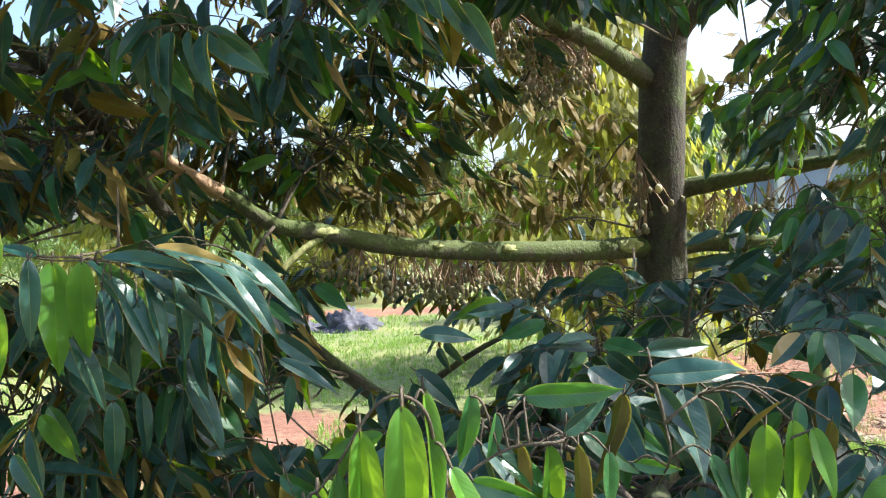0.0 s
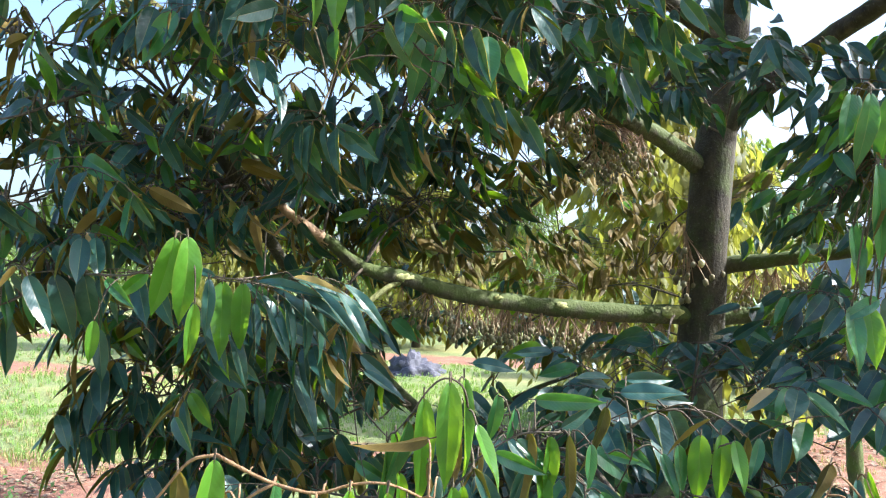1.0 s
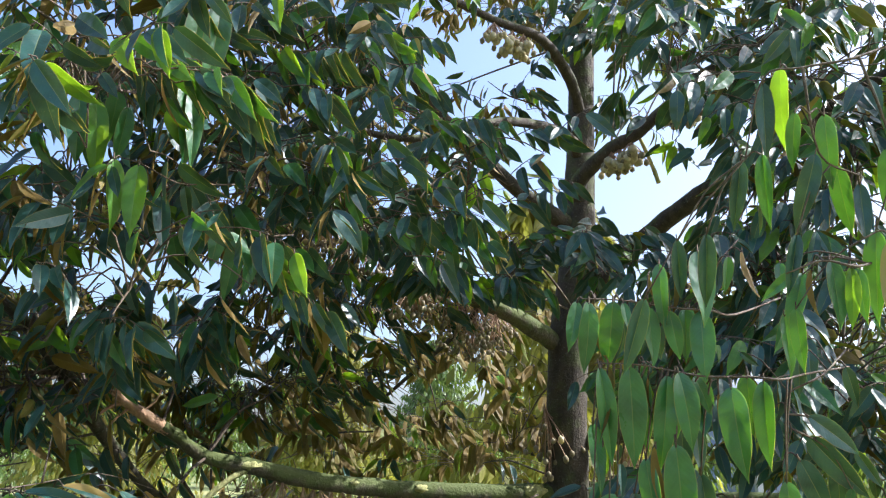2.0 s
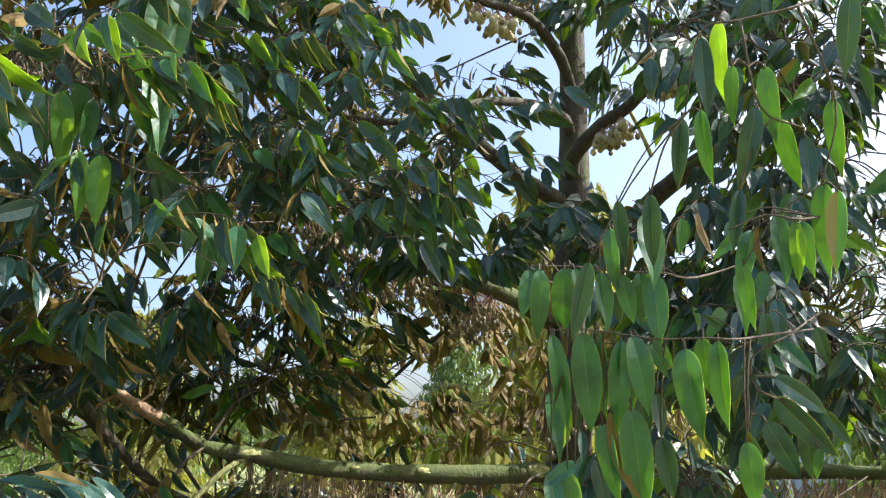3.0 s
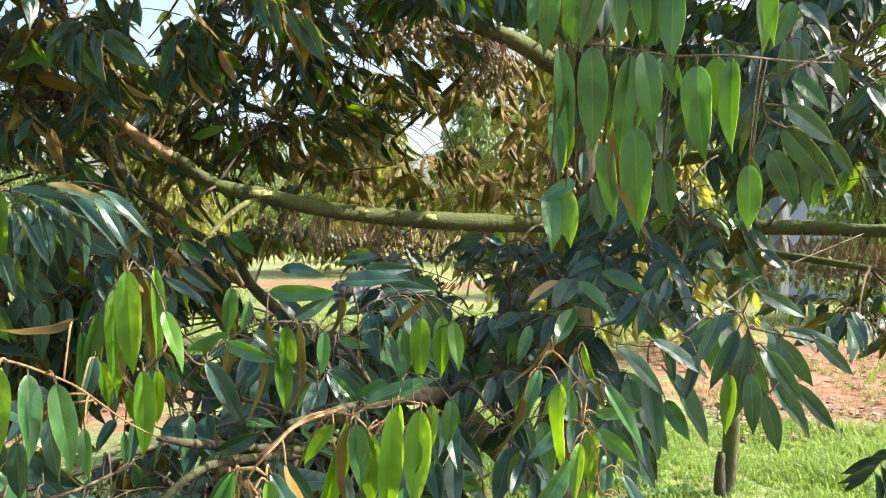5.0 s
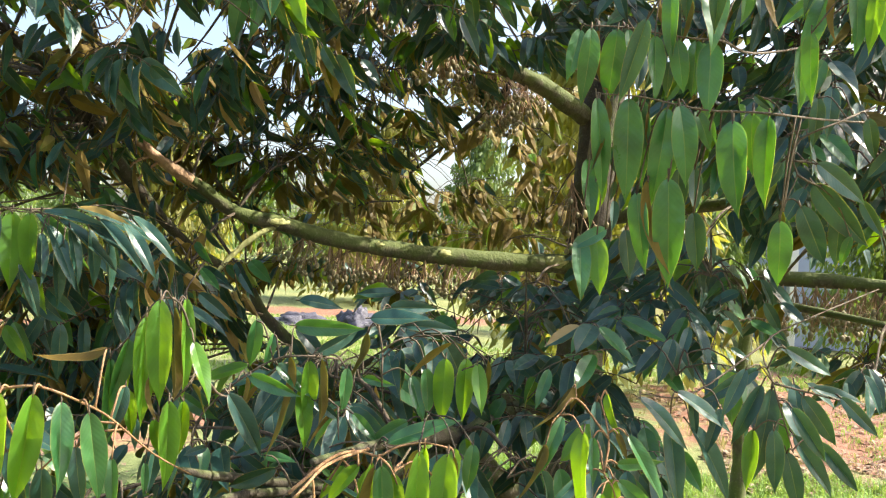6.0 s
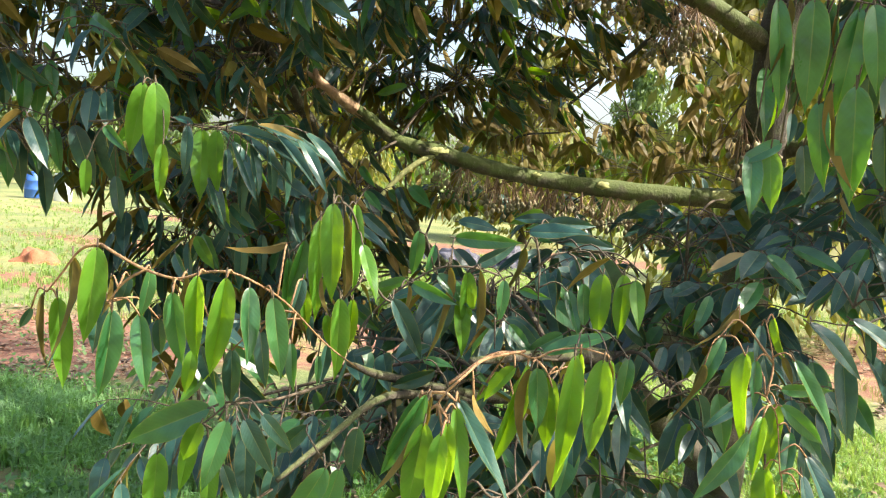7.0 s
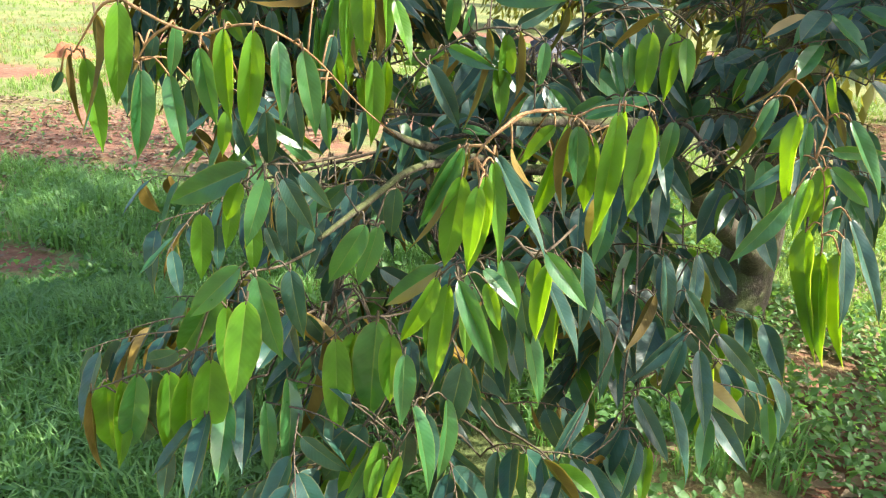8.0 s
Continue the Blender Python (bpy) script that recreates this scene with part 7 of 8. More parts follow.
leaf(tw, -1.189, 1.247, 1.848, 0.000, -0.005, -0.146, 0.74, -0.67, -0.00, 1.35, 2)
leaf(tw, -1.118, 1.258, 1.857, 0.015, -0.003, -0.097, 0.60, -0.80, -0.03, 1.35, 2)
leaf(tw, -1.190, 1.298, 1.854, 0.006, -0.010, -0.139, 0.71, -0.71, -0.00, 1.35, 2)
leaf(tw, -1.060, 1.258, 1.997, 0.012, -0.017, -0.098, 0.75, -0.66, -0.06, 1.35, 2)
leaf(tw, -0.985, 1.297, 1.691, 0.029, 0.015, -0.162, 0.39, -0.92, -0.01, 1.35)
leaf(tw, -1.346, 1.345, 1.873, -0.023, 0.016, -0.143, 0.57, -0.82, 0.00, 1.35)
leaf(tw, -1.211, 1.340, 1.576, 0.030, -0.001, -0.134, 0.88, -0.45, 0.14, 1.35)
leaf(tw, -0.949, 1.313, 1.561, 0.012, 0.006, -0.123, 0.41, -0.91, 0.07, 1.35)
leaf(tw, -1.029, 1.362, 1.493, -0.001, 0.006, -0.128, -0.99, -0.15, -0.04, 1.00)
leaf(tw, -1.309, 1.253, 1.667, 0.009, -0.016, -0.162, 0.71, -0.70, 0.07, 1.35, 2)
leaf(tw, -1.289, 1.330, 1.667, 0.026, -0.014, -0.158, 0.57, -0.82, 0.05, 1.35)


def build_near_twig(tw):
    bm = bmesh.new()
    spine = []
    for pts in tw.stems:
        tube(bm, pts, sides=6, per=4, knots=0.12, rnd=ln)
        spine += [Vector(q[:3]) for q in curve_points(pts, 6)]
    for base, along, nor, wide, young in tw.leaves:
        q = min(spine, key=lambda s: (s - base).length)
        gap = (q - base).length
        if gap > 0.012:
            mid = q.lerp(base, 0.55) + Vector((0, 0, min(0.25 * gap, 0.02)))
            tube(bm, [(*q, 0.0018), (*mid, 0.0016), (*(base + along * 0.04), 0.0015)], sides=4, per=3)
    ob = part("twig", bm, YOUNG_TWIG if tw.young else TWIG, tree, tw.label)
    for base, along, nor, wide, young in tw.leaves:
        m = Matrix(leaf_frame(base - 0.08 * along, along, nor, 1.18 * along.length, 0.79 * wide).tolist())
        lf = new("leaf", ONE_LEAF[ln.randrange(len(BLADES)) + len(BLADES) * young])
        lf.parent = ob
        lf.matrix_basis = m


for tw in near_twigs:
    build_near_twig(tw)


# ---- flowers hanging from the limbs ----
def flower_cluster_mesh(seed, stalks, length, open_share, spread=0.8):
    """A fan of thin stalks from one point, each with a round bud at its end."""
    rnd = random.Random(seed)
    bm = bmesh.new()
    ends = []
    for i in range(stalks):
        w, lean = rnd.uniform(0, 2 * math.pi), spread * rnd.uniform(0.05, 1.0)
        run = length * rnd.uniform(0.6, 1.1)
        x, y = math.cos(w) * lean * run, math.sin(w) * lean * run
        z = -run * math.sqrt(max(1 - 0.55 * lean * lean, 0.3))
        tube(bm, [(0, 0, 0.012, 0.0026), (0.1 * x, 0.1 * y, 0.12 * z, 0.0020), (0.62 * x, 0.62 * y, 0.55 * z, 0.0017), (x, y, z, 0.0021)], sides=4, per=2)
        ends.append((x, y, z))
    for i, (x, y, z) in enumerate(ends):
        opened_ = (i + 0.5) / stalks < open_share
        r = 0.0125 if opened_ else rnd.uniform(0.0085, 0.0120)
        made = bmesh.ops.create_icosphere(bm, subdivisions=1, radius=r, matrix=Matrix.Translation((x, y, z - 0.007)) @ Matrix.Diagonal((1, 1, 1.3, 1)))
        for v in made["verts"]:
            for f in v.link_faces:
                f.material_index = 2 if opened_ else 1
    mesh = bpy.data.meshes.new("blossom")
    bm.to_mesh(mesh)
    bm.free()
    for k in (STALK, BUD, PETAL):
        mesh.materials.append(k)
    mesh.shade_smooth()
    return mesh


CLUSTERS = [flower_cluster_mesh(40 + i, n, l, o) for i, (n, l, o) in enumerate(((13, 0.15, 0.0), (17, 0.17, 0.0), (10, 0.13, 0.0), (20, 0.16, 0.04), (9, 0.12, 0.0), (15, 0.19, 0.0)))]
BLOSSOM = [flower_cluster_mesh(60 + i, 20, 0.07, 0.7) for i in range(2)]
fl = random.Random(9)


def flowers(host, start, end, count, meshes=CLUSTERS, label="", scale=1.0):
    a, b = Vector(start), Vector(end)
    for i in range(count):
        p = a.lerp(b, (i + fl.uniform(0.1, 0.9)) / count) + Vector((0, fl.uniform(-.012, .012), 0))
        ob = new("blossom", meshes[fl.randrange(len(meshes))])
        ob.parent = host
        s = scale * fl.uniform(0.85, 1.2)
        ob.matrix_basis = pose(*p, fl.uniform(-8, 8), fl.uniform(-8, 8), fl.uniform(0, 360)) @ Matrix.Diagonal((s, s, s, 1))
        if label:
            tagged(ob, label)


flowers(bough, (0.80, 3.36, 1.575), (0.50, 3.24, 1.575), 4)
flowers(bough, (0.50, 3.24, 1.575), (0.12, 3.08, 1.60), 9)
flowers(bough, (0.12, 3.08, 1.60), (-0.20, 2.85, 1.64), 9)
flowers(bough, (-0.20, 2.85, 1.64), (-0.42, 2.68, 1.70), 4)
flowers(right_limb, (1.12, 3.40, 1.82), (1.48, 3.19, 1.89), 7)
flowers(flower_limb, (1.45, 3.34, 1.56), (2.30, 2.96, 1.56), 22, scale=1.1)
flowers(upper_limb, (0.62, 3.12, 2.44), (0.26, 2.85, 2.53), 6)
flowers(upper_limb, (0.26, 2.85, 2.53), (0.07, 2.70, 2.64), 4)
flowers(upper_limb, (0.07, 2.70, 2.64), (-0.2, 2.18, 2.76), 8)
flowers(thin_limb, (0.50, 3.80, 2.50), (0.62, 3.76, 2.64), 5, scale=1.35)
flowers(trunk, (0.87, 3.40, 2.06), (0.90, 3.36, 1.9), 4, scale=1.25)
flowers(upper_limb, (0.30, 2.86, 2.53), (0.16, 2.78, 2.60), 3, scale=1.2)
flowers(high_limb, (1.14, 3.1, 3.24), (1.30, 2.88, 3.28), 3, BLOSSOM, "cluster of open cream flowers", 1.4)
flowers(high_limb, (1.40, 2.78, 3.36), (1.55, 2.62, 3.46), 3, BLOSSOM, "cluster of open cream flowers", 1.6)
flowers(top_limb, (0.80, 2.92, 3.80), (0.5, 2.68, 3.79), 3, BLOSSOM, "cluster of open cream flowers", 1.4)

# the peeled stub at the bough's end, and side shoots
peel = random.Random(4)
stub = None
for pts in ([(-0.68, 2.47, 1.855, 0.0245), (-0.74, 2.42, 1.895, 0.0235), (-0.80, 2.375, 1.94, 0.020), (-0.835, 2.352, 1.975, 0.0165), (-0.845, 2.35, 2.01, 0.009)], [(-0.825, 2.355, 1.965, 0.013), (-0.86, 2.345, 1.985, 0.010), (-0.885, 2.335, 2.0, 0.005)], [(-0.82, 2.36, 1.95, 0.007), (-0.87, 2.34, 1.925, 0.006), (-0.905, 2.33, 1.885, 0.004)], [(-0.80, 2.37, 1.93, 0.005), (-0.85, 2.34, 1.87, 0.0045), (-0.87, 2.34, 1.83, 0.003)], [(-0.76, 2.40, 1.92, 0.005), (-0.72, 2.41, 1.96, 0.004), (-0.70, 2.42, 2.02, 0.003)]):
    bm = bmesh.new()
    tube(bm, pts, sides=8, per=4, knots=0.12, rnd=peel)
    ob = part("broken_stub" if stub is None else "splinter", bm, PEELED, tree if stub is None else stub, "peeled orange-brown stub" if stub is None else "")
    stub = stub or ob
# sun flecks on the bough, put on as pale yellow patches
for x, y, z, rx, rz in ((0.815, 3.322, 1.622, 0.052, 0.032), (-0.41, 2.656, 1.730, 0.042, 0.018), (0.27, 3.115, 1.634, 0.030, 0.016), (-0.02, 2.952, 1.66, 0.022, 0.012)):
    bm = bmesh.new()
    bmesh.ops.create_icosphere(bm, subdivisions=3, radius=1.0)
    for v in bm.verts:
        k = 1 + 0.55 * noise.noise(v.co * 2.2 + Vector((x * 9, 0, 0)))
        v.co = Vector((x + v.co.x * rx * k, y + v.co.x * rx * 0.45 + v.co.y * 0.020, z + v.co.z * rz * k))
    part("lichen_crust", bm, LICHEN_AND_SUN, tree, "pale yellow patch painted as a sun fleck")
for pts in ([(-0.40, 2.68, 1.72, 0.013), (-0.47, 2.62, 1.68, 0.012), (-0.55, 2.57, 1.60, 0.011), (-0.61, 2.52, 1.50, 0.009), (-0.64, 2.48, 1.36, 0.006)], [(0.42, 3.2, 1.59, 0.013), (0.40, 3.18, 1.54, 0.012), (0.375, 3.165, 1.47, 0.010), (0.37, 3.16, 1.455, 0.006)], [(1.42, 3.05, 3.1, 0.012), (1.36, 3.0, 3.22, 0.010), (1.24, 2.9, 3.42, 0.008)]):
    bm = bmesh.new()
    tube(bm, pts, sides=7, per=4, knots=0.1, rnd=peel)
    part("side_shoot", bm, LICHEN_AND_SUN, tree, "pale lichen-covered side shoot")


# ---- ground cover ----
def height(x, y):
    return 0.05 * noise.noise(Vector((x * 0.7, (y - 4) * 0.7, 0)))


def grass(name, spots, seed, label, material, tall, category):
    """Curved blades in tufts; spots are (x, y, half width, half depth, blades)."""
    rs = np.random.RandomState(seed)
    vs, fs = [], []
    for cx, cy, hx, hy, n in spots:
        for i in range(n // 7):
            tx, ty = cx + rs.uniform(-hx, hx), cy + rs.uniform(-hy, hy)
            if noise.noise(Vector((tx * 1.3, ty * 1.3, 7.7))) < -0.62 or ((tx + 2.75) / 0.55) ** 2 + ((ty - 2.42) / 0.24) ** 2 < 1:
                continue
            z = height(tx, ty) - 0.01
            grow = 0.85 + 0.7 * noise.noise(Vector((tx * 1.9, ty * 1.9, 1.7)))
            for k in range(7):
                w, lean = rs.uniform(0, 6.28), rs.uniform(0.15, 0.9)
                h = tall * rs.uniform(0.45, 1.15) * grow
                bx, by = tx + rs.uniform(-.03, .03), ty + rs.uniform(-.03, .03)
                dx, dy = math.cos(w), math.sin(w)
                hw = rs.uniform(0.0022, 0.0048) * (1 + tall * 2)
                b = len(vs)
                vs += [(bx - dy * hw, by + dx * hw, z), (bx + dy * hw, by - dx * hw, z)]
                mx, my, mz = bx + dx * lean * h * 0.35, by + dy * lean * h * 0.35, z + h * 0.62
                vs += [(mx - dy * hw * .8, my + dx * hw * .8, mz), (mx + dy * hw * .8, my - dx * hw * .8, mz)]
                vs.append((bx + dx * lean * h, by + dy * lean * h, z + h * (1.0 - 0.35 * lean)))
                fs += [(b, b + 1, b + 3, b + 2), (b + 2, b + 3, b + 4)]
    mesh = bpy.data.meshes.new(name)
    mesh.from_pydata(vs, [], fs)
    mesh.materials.append(material)
    return tagged(link(name, mesh, None), label, category, kind="stuff")


grass("grass", ((-1.5, 1.3, 1.4, 1.0, 30000), (-0.8, 2.6, 1.8, 0.8, 16000), (-2.7, 2.9, 0.9, 0.9, 9000), (-3.7, 3.5, 0.9, 0.5, 4000)), 3, "thick green grass in the shade of the tree", GRASS, 0.16, "grass")
grass("grass", ((-5.0, 7.4, 2.2, 1.4, 6000), (-9.0, 10.0, 4.0, 2.2, 9000), (-0.8, 10.2, 2.8, 2.4, 14000), (-3.2, 14.0, 3.0, 2.4, 9000), (-14.0, 17.0, 6.0, 4.0, 9000), (0.0, 5.2, 1.2, 1.2, 4000), (5.5, 6.5, 1.5, 2.0, 4000)), 4, "sunlit grass between the trees", SUNGRASS, 0.12, "grass")
grass("grass", ((1.9, 4.5, 1.5, 1.1, 22000), (3.3, 4.6, 1.0, 0.8, 8000), (4.2, 11.0, 2.2, 1.2, 5000), (0.2, 5.6, 1.4, 1.4, 5000)), 14, "short yellow-green grass in the sun", SUNGRASS, 0.11, "grass")
grass("dry_grass", ((-9.0, 11.0, 5.0, 3.0, 6000), (-3.8, 6.6, 1.6, 1.0, 2200), (4.2, 7.4, 2.0, 2.4, 1500), (3.4, 6.0, 0.9, 1.0, 900)), 5, "straw-coloured dry grass", DRYGRASS, 0.11, "grass")


def low_leaves(name, spots, seed, label, material, size, lift, stand, category):
    """Small folded leaves on or just above the soil."""
    rs = np.random.RandomState(seed)
    vs, fs = [], []
    for cx, cy, hx, hy, n in spots:
        for i in range(n):
            x, y = cx + rs.uniform(-hx, hx), cy + rs.uniform(-hy, hy)
            if noise.noise(Vector((x * 2.1, y * 2.1, 3.1))) < -0.15:
                continue
            w, s = rs.uniform(0, 6.28), size * rs.uniform(0.35, 1.35)
            up = rs.uniform(0, stand)
            d = np.array((math.cos(w) * math.cos(up), math.sin(w) * math.cos(up), math.sin(up)))
            e = np.array((-math.sin(w), math.cos(w), rs.uniform(-.4, .4)))
            o = np.array((x, y, height(x, y) + lift * rs.uniform(0.1, 1.0)))
            b = len(vs)
            n_ = np.cross(d, e)
            vs += [o, o + d * s * 0.45 + e * s * 0.3 + n_ * s * 0.1, o + d * s * 0.45, o + d * s * 0.45 - e * s * 0.3 + n_ * s * 0.1, o + d * s - n_ * s * 0.12]
            fs += [(b, b + 2, b + 1), (b, b + 3, b + 2), (b + 1, b + 2, b + 4), (b + 2, b + 3, b + 4)]
    mesh = bpy.data.meshes.new(name)
    mesh.from_pydata([tuple(v) for v in vs], [], fs)
    mesh.materials.append(material)
    mesh.shade_smooth()
    return tagged(link(name, mesh, None), label, category, kind="stuff")


low_leaves("weeds", ((1.0, 2.2, 1.3, 1.3, 15000), (0.6, 4.6, 1.2, 0.7, 2600), (-0.9, 1.4, 1.5, 1.1, 6000), (-2.8, 3.1, 1.2, 1.0, 3600), (-4.2, 4.6, 1.4, 0.9, 900), (-1.2, 3.6, 1.2, 0.7, 1200), (0.3, 3.9, 1.2, 0.6, 1200)), 6, "low broad-leaved weeds under the tree", WEED, 0.046, 0.10, 1.15, "weed")
low_leaves("leaf_litter", ((1.4, 2.2, 1.4, 1.3, 4800), (-1.5, 3.6, 1.6, 1.2, 700), (0.5, 3.6, 1.5, 0.8, 900), (-4.4, 5.0, 1.9, 1.1, 3500), (-3.4, 3.6, 1.0, 0.7, 1200), (4.2, 7.4, 1.7, 2.2, 4200), (3.2, 5.8, 0.8, 0.6, 900)), 8, "brown fallen leaves on the soil", LITTER, 0.062, 0.03, 0.25, "leaf litter")


def lump(name, at, radii, material, seed, label, category, rough=0.35, creases=0.0):
    """An uneven heap that rests in the soil."""
    bm = bmesh.new()
    bmesh.ops.create_icosphere(bm, subdivisions=4, radius=1.0)
    for v in bm.verts:
        p = v.co.copy()
        k = 1 + rough * noise.noise(p * 1.6 + Vector((seed, 0, 0))) + 0.3 * rough * noise.noise(p * 5 + Vector((0, seed, 0)))
        k += creases * abs(noise.noise(Vector((p.x * 5, p.y * 5, p.z * 1.2 + seed))))
        up = max(p.z, -0.15)
        v.co = Vector((p.x * k * radii[0] * (1.25 - 0.5 * up), p.y * k * radii[1] * (1.25 - 0.5 * up), up * k * radii[2]))
    ob = part(name, bm, material, None)
    ob.location = at
    return tagged(ob, label, category)


lump("tarpaulin", (-1.85, 14.5, 0.0), (0.38, 0.32, 0.29), TARP, 1.0, "crumpled grey tarpaulin heap on the red soil", "tarpaulin", 0.55, 0.9)
lump("tarpaulin", (-3.1, 14.9, 0.0), (0.50, 0.35, 0.19), TARP, 5.0, "low dark grey tarpaulin heap on the grass", "tarpaulin", 0.4, 0.5)
lump("soil_mound", (-8.1, 9.0, 0.0), (0.30, 0.25, 0.22), CLOD, 2.0, "small mound of red earth in the grass", "soil mound", 0.4)

# mossy stake beside the tree
stake = holder("wooden_stake", (2.0, 4.1, 0.0), "mossy old wooden stake standing in the grass", "stake")
bm = bmesh.new()
tube(bm, [(1.97, 4.08, -0.05, 0.058), (2.0, 4.1, 0.1, 0.047), (2.02, 4.1, 0.5, 0.042), (2.0, 4.12, 0.95, 0.040), (2.03, 4.1, 1.35, 0.036)], sides=10, per=5, knots=0.14, rnd=peel)
part("post", bm, MOSSY, stake)
bm = bmesh.new()
tube(bm, [(1.95, 4.06, -0.03, 0.04), (1.935, 4.05, 0.12, 0.032), (1.95, 4.06, 0.26, 0.022)], sides=8, per=4, knots=0.15, rnd=peel)
part("broken_side", bm, BARK, stake)


# ---- the orchard beyond ----
def far_crown(seed, tall, wide, count, size, material):
    """Hanging leaves on tiers of limbs; an uneven cone with gaps."""
    rs = np.random.RandomState(seed)
    vs, fs = [], []
    tiers = 13
    for t in range(tiers):
        z0 = tall * (0.16 + 0.80 * t / tiers)
        reach = wide * (1.0 - 0.82 * t / tiers) * rs.uniform(0.75, 1.1)
        for a in range(5):
            w = rs.uniform(0, 6.28)
            for i in range(count // (tiers * 5)):
                r = reach * math.sqrt(rs.uniform(0.02, 1.0))
                ww = w + rs.normal(0, 0.33)
                o = np.array((math.cos(ww) * r, math.sin(ww) * r, z0 + 0.12 * r - rs.exponential(0.28)))
                o[2] = max(o[2], 0.35)
                out = np.array((math.cos(ww), math.sin(ww), 0.0))
                d = np.array((0, 0, -1.0)) + out * rs.uniform(-0.1, 0.8) + rs.normal(0, 0.25, 3)
                d /= np.linalg.norm(d)
                e = np.cross(d, out + rs.normal(0, 0.5, 3))
                e /= max(np.linalg.norm(e), 1e-3)
                s = size * rs.uniform(0.7, 1.3)
                b = len(vs)
                n_ = np.cross(d, e)
                vs += [o, o + d * s * .45 + e * s * .2 + n_ * s * .06, o + d * s * .45, o + d * s * .45 - e * s * .2 + n_ * s * .06, o + d * s]
                fs += [(b, b + 2, b + 1), (b, b + 3, b + 2), (b + 1, b + 2, b + 4), (b + 2, b + 3, b + 4)]
    mesh = bpy.data.meshes.new("crown")
    mesh.from_pydata([tuple(v) for v in vs], [], fs)
    mesh.materials.append(material)
    mesh.shade_smooth()
    return mesh


FAR = [(far_crown(31, 6.0, 2.6, 6000, 0.24, FAR_SUNLIT), 6.0), (far_crown(32, 5.5, 2.3, 7000, 0.19, FAR_LEAF), 5.5), (far_crown(33, 6.5, 2.8, 7000, 0.22, FAR_LEAF), 6.5)]
fr = random.Random(12)


def orchard_tree(x, y, kind, scale, label, limbs=9):
    mesh, tall = FAR[kind]
    e = holder("orchard_tree", (x, y, 0.0), label, "tree", "durian trees of the orchard")
    bm = bmesh.new()
    tube(bm, [(x, y, -0.1, 0.14 * scale), (x + 0.03, y, 0.5 * tall * scale, 0.09 * scale), (x, y + 0.03, 0.97 * tall * scale, 0.015)], sides=8, per=4, knots=0.06, rnd=fr)
    part("trunk", bm, BARK, e)
    for k in range(limbs):
        z = tall * scale * (0.17 + 0.075 * k)
        w, r = fr.uniform(0, 6.28), 2.2 * scale * (1 - 0.085 * k)
        bm = bmesh.new()
        tube(bm, [(x, y, z, 0.04 * scale), (x + math.cos(w) * r * 0.5, y + math.sin(w) * r * 0.5, z + 0.06, 0.025 * scale), (x + math.cos(w) * r, y + math.sin(w) * r, z + 0.1, 0.008)], sides=6, per=3)
        part("limb", bm, BARK, e)
    c = new("crown", mesh)
    c.parent = e
    c.matrix_basis = pose(0, 0, 0, 0, 0, fr.uniform(0, 360)) @ Matrix.Scale(scale, 4)
    tagged(c, kind="stuff")


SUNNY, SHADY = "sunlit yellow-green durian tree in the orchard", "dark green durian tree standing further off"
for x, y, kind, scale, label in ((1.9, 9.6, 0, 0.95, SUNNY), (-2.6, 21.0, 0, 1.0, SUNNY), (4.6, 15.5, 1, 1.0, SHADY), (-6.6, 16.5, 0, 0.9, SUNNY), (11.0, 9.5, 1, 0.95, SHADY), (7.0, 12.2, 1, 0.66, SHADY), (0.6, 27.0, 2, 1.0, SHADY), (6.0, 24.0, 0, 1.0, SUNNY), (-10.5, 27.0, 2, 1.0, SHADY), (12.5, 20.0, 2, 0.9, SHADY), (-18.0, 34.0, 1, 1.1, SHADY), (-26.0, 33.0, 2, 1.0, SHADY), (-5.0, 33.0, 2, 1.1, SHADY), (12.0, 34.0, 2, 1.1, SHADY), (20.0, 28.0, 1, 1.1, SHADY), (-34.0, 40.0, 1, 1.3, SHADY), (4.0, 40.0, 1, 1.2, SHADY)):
    orchard_tree(x, y, kind, scale, label)

FARTHEST = "durian tree in the far rows of the orchard"
for i in range(13):
    for j in range(4):
        x, y = -60 + 10.0 * i + fr.uniform(-2, 2), 44 + 9.0 * j + fr.uniform(-2, 2)
        orchard_tree(x, y, 1 + (i + j) % 2, fr.uniform(0.95, 1.25), FARTHEST, 0)


# ---- shed and barrels far off ----
BLUE_WALL = plain("pale_blue_wall", (0.26, 0.31, 0.47), (0.34, 0.40, 0.56), 1.2, 0.7, 0.1, 0.004)
WHITE_WALL = plain("white_post_paint", (0.70, 0.70, 0.70), (0.82, 0.82, 0.80), 2.0, 0.6, 0.1, 0.004)
ROOF = plain("corrugated_roof", (0.24, 0.25, 0.28), (0.40, 0.41, 0.44), 2.0, 0.45, 0.2, 0.004)
BLUE_PLASTIC = plain("blue_plastic", (0.03, 0.10, 0.36), (0.06, 0.16, 0.46), 3.0, 0.35, 0.1, 0.003)
WHITE_PLASTIC = plain("white_plastic", (0.66, 0.68, 0.72), (0.80, 0.81, 0.84), 3.0, 0.35, 0.1, 0.003)


def box(bm, x0, x1, y0, y1, z0, z1, bevel=0.01):
    made = bmesh.ops.create_cube(bm, size=1.0, matrix=Matrix.Translation(((x0 + x1) / 2, (y0 + y1) / 2, (z0 + z1) / 2)) @ Matrix.Diagonal((x1 - x0, y1 - y0, z1 - z0, 1)))
    bmesh.ops.bevel(bm, geom=list({e for v in made["verts"] for e in v.link_edges}), offset=bevel, segments=1, affect="EDGES")


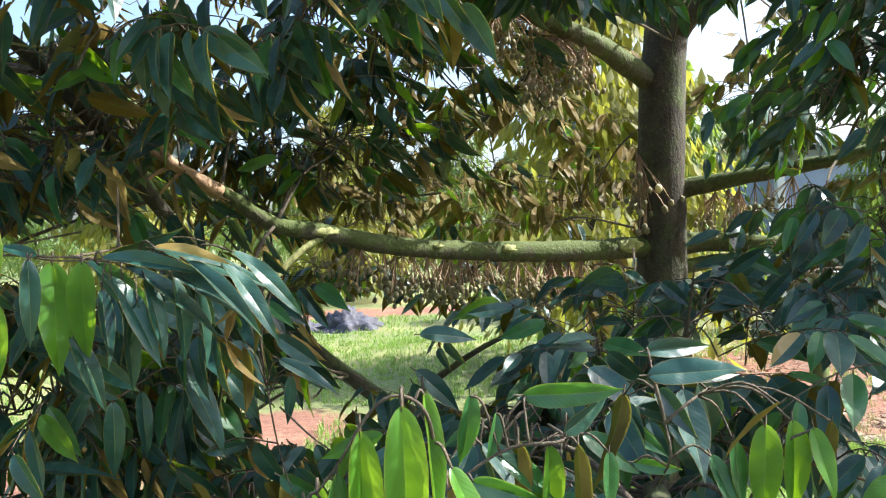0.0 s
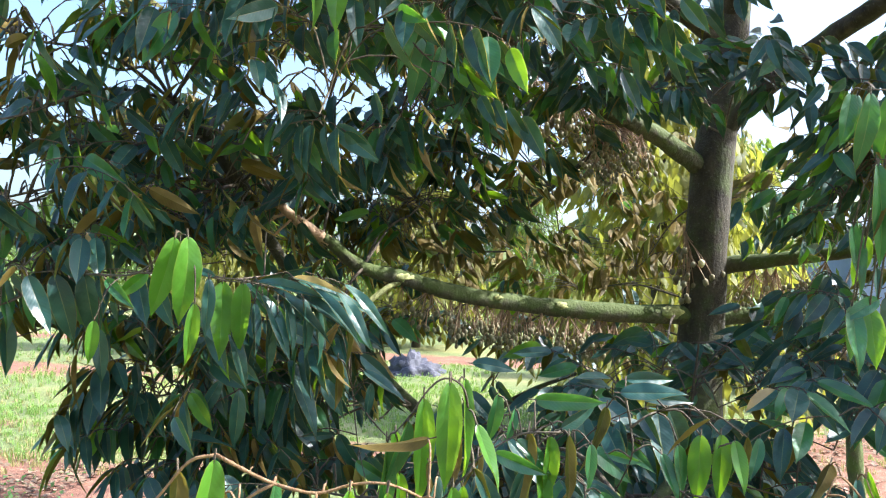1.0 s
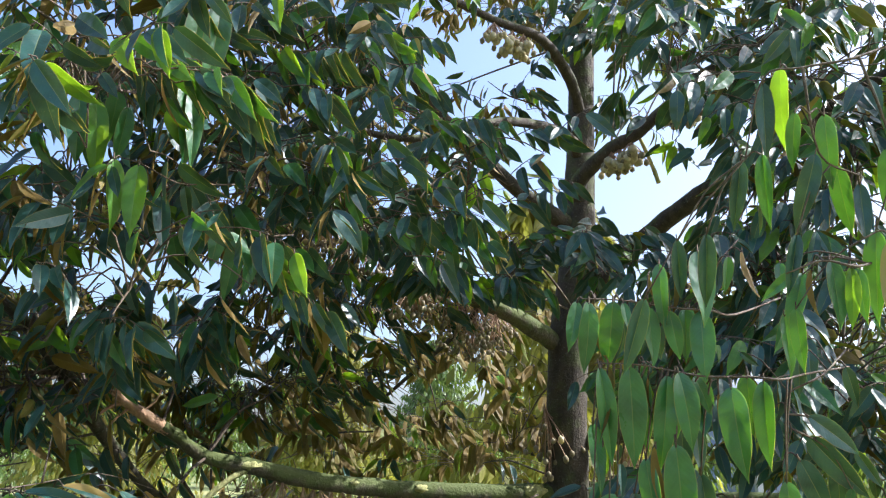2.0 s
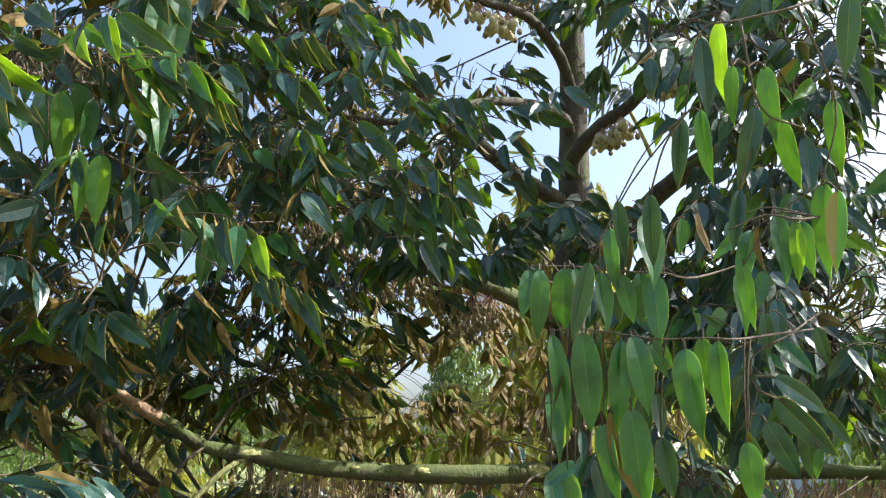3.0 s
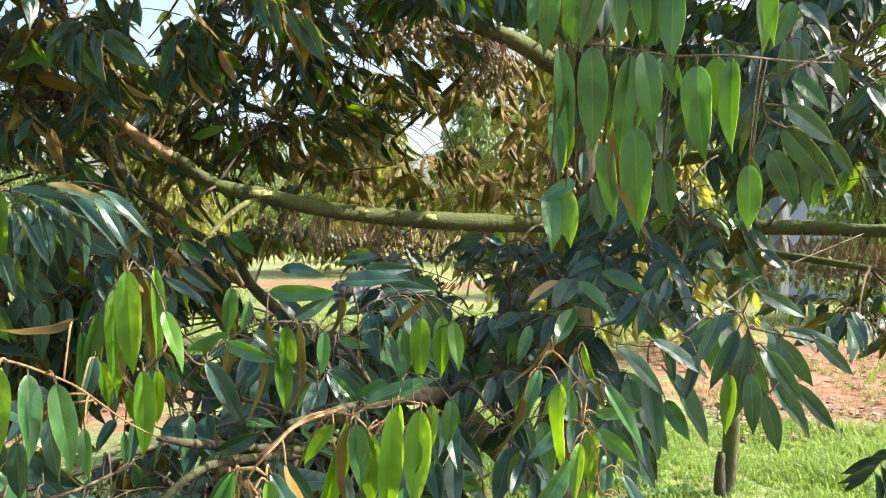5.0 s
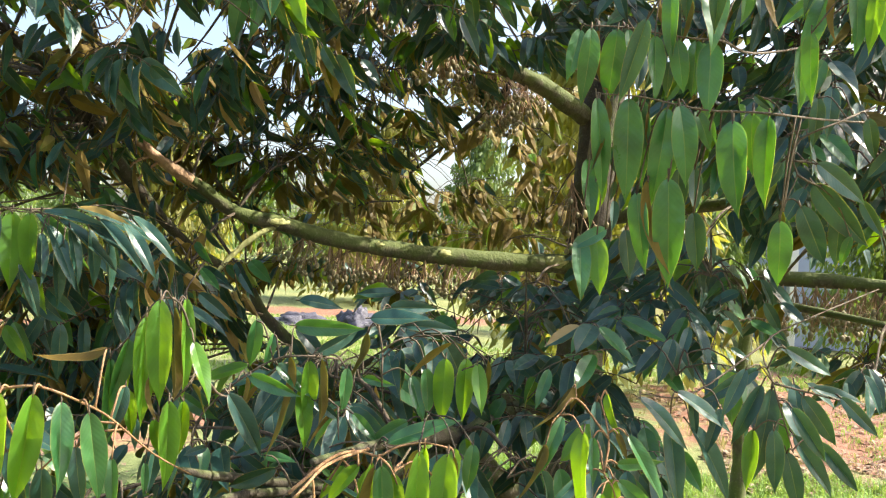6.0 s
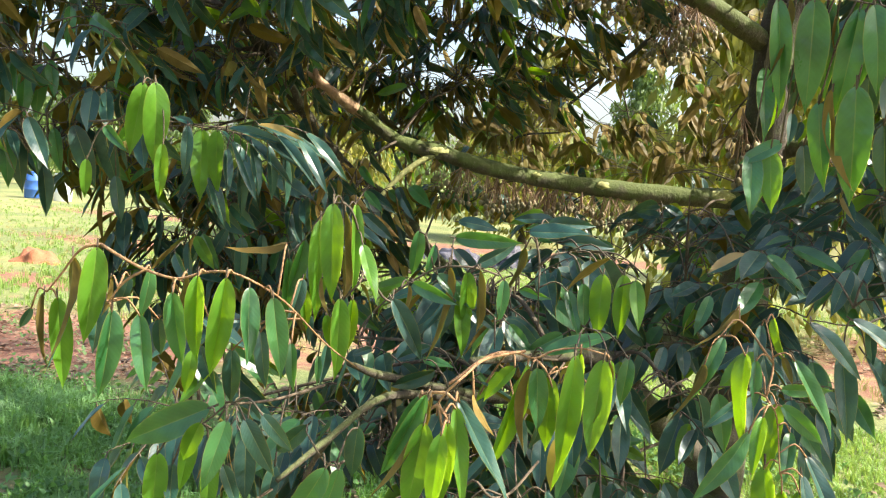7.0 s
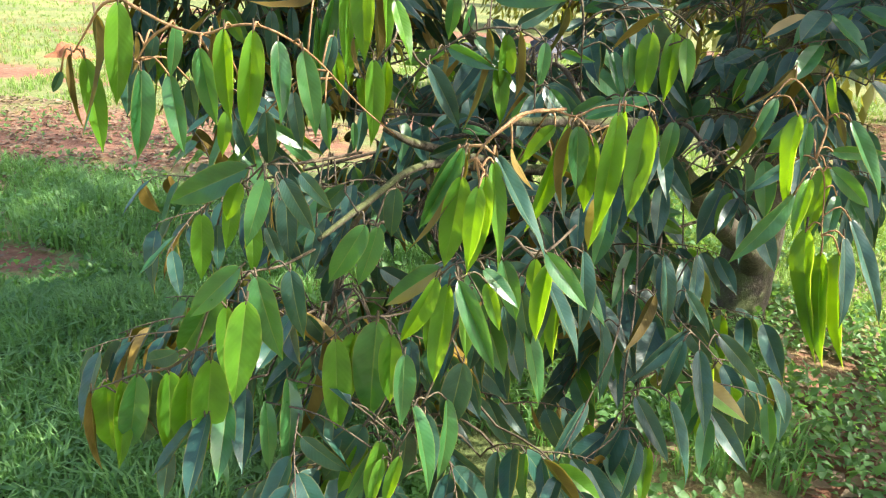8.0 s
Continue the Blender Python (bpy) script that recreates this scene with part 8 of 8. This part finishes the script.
shed = holder("shed", (8.6, 17.0, 0.0), "pale blue orchard shed with white posts", "shed")
for name, x0, x1, y0, y1 in (("wall", 6.9, 10.6, 15.5, 15.65), ("wall", 6.9, 10.6, 18.35, 18.5), ("wall", 6.9, 7.05, 15.65, 18.35), ("wall", 10.45, 10.6, 15.65, 18.35)):
    bm = bmesh.new()
    box(bm, x0, x1, y0, y1, 0.0, 3.1)
    part(name, bm, BLUE_WALL, shed, smooth=False)
for x in (6.72, 10.62):
    bm = bmesh.new()
    box(bm, x, x + 0.16, 15.3, 15.46, 0.0, 3.3)
    part("post", bm, WHITE_WALL, shed, "white post", smooth=False)
bm = bmesh.new()
grid = []
for i in range(61):
    x = 6.4 + 4.7 * i / 60
    grid.append([bm.verts.new((x, y, z + 0.02 * math.cos(i * 2.1) + d)) for d in (0, 0.012) for y, z in ((15.0, 3.15), (17.0, 3.65), (19.0, 3.15))])
for a, b in zip(grid, grid[1:]):
    for k in (0, 1, 3, 4):
        bm.faces.new((a[k], a[k + 1], b[k + 1], b[k]))
part("roof", bm, ROOF, shed, "corrugated sheet roof", smooth=False)


def barrel(x, y, material, label):
    e = holder("barrel", (x, y, 0.0), label, "barrel", "plastic barrels at the edge of the orchard")
    bm = bmesh.new()
    rings, last = [], None
    for z, r in ((0.0, 0.27), (0.03, 0.29), (0.3, 0.30), (0.32, 0.315), (0.35, 0.30), (0.6, 0.30), (0.62, 0.315), (0.65, 0.30), (0.88, 0.29), (0.92, 0.26)):
        ring = [bm.verts.new((x + r * math.cos(k * math.pi / 10), y + r * math.sin(k * math.pi / 10), z)) for k in range(20)]
        if last:
            for k in range(20):
                bm.faces.new((last[k], last[(k + 1) % 20], ring[(k + 1) % 20], ring[k]))
        else:
            bm.faces.new(ring[::-1])
        last = ring
    bm.faces.new(last)
    part("drum", bm, material, e)
    bm = bmesh.new()
    bmesh.ops.create_cone(bm, cap_ends=True, segments=20, radius1=0.275, radius2=0.265, depth=0.04, matrix=Matrix.Translation((x, y, 0.94)))
    part("lid", bm, material, e)


barrel(-19.0, 22.3, WHITE_PLASTIC, "white plastic barrel standing on the grass")
barrel(-20.6, 22.7, BLUE_PLASTIC, "blue plastic barrel standing on the grass")
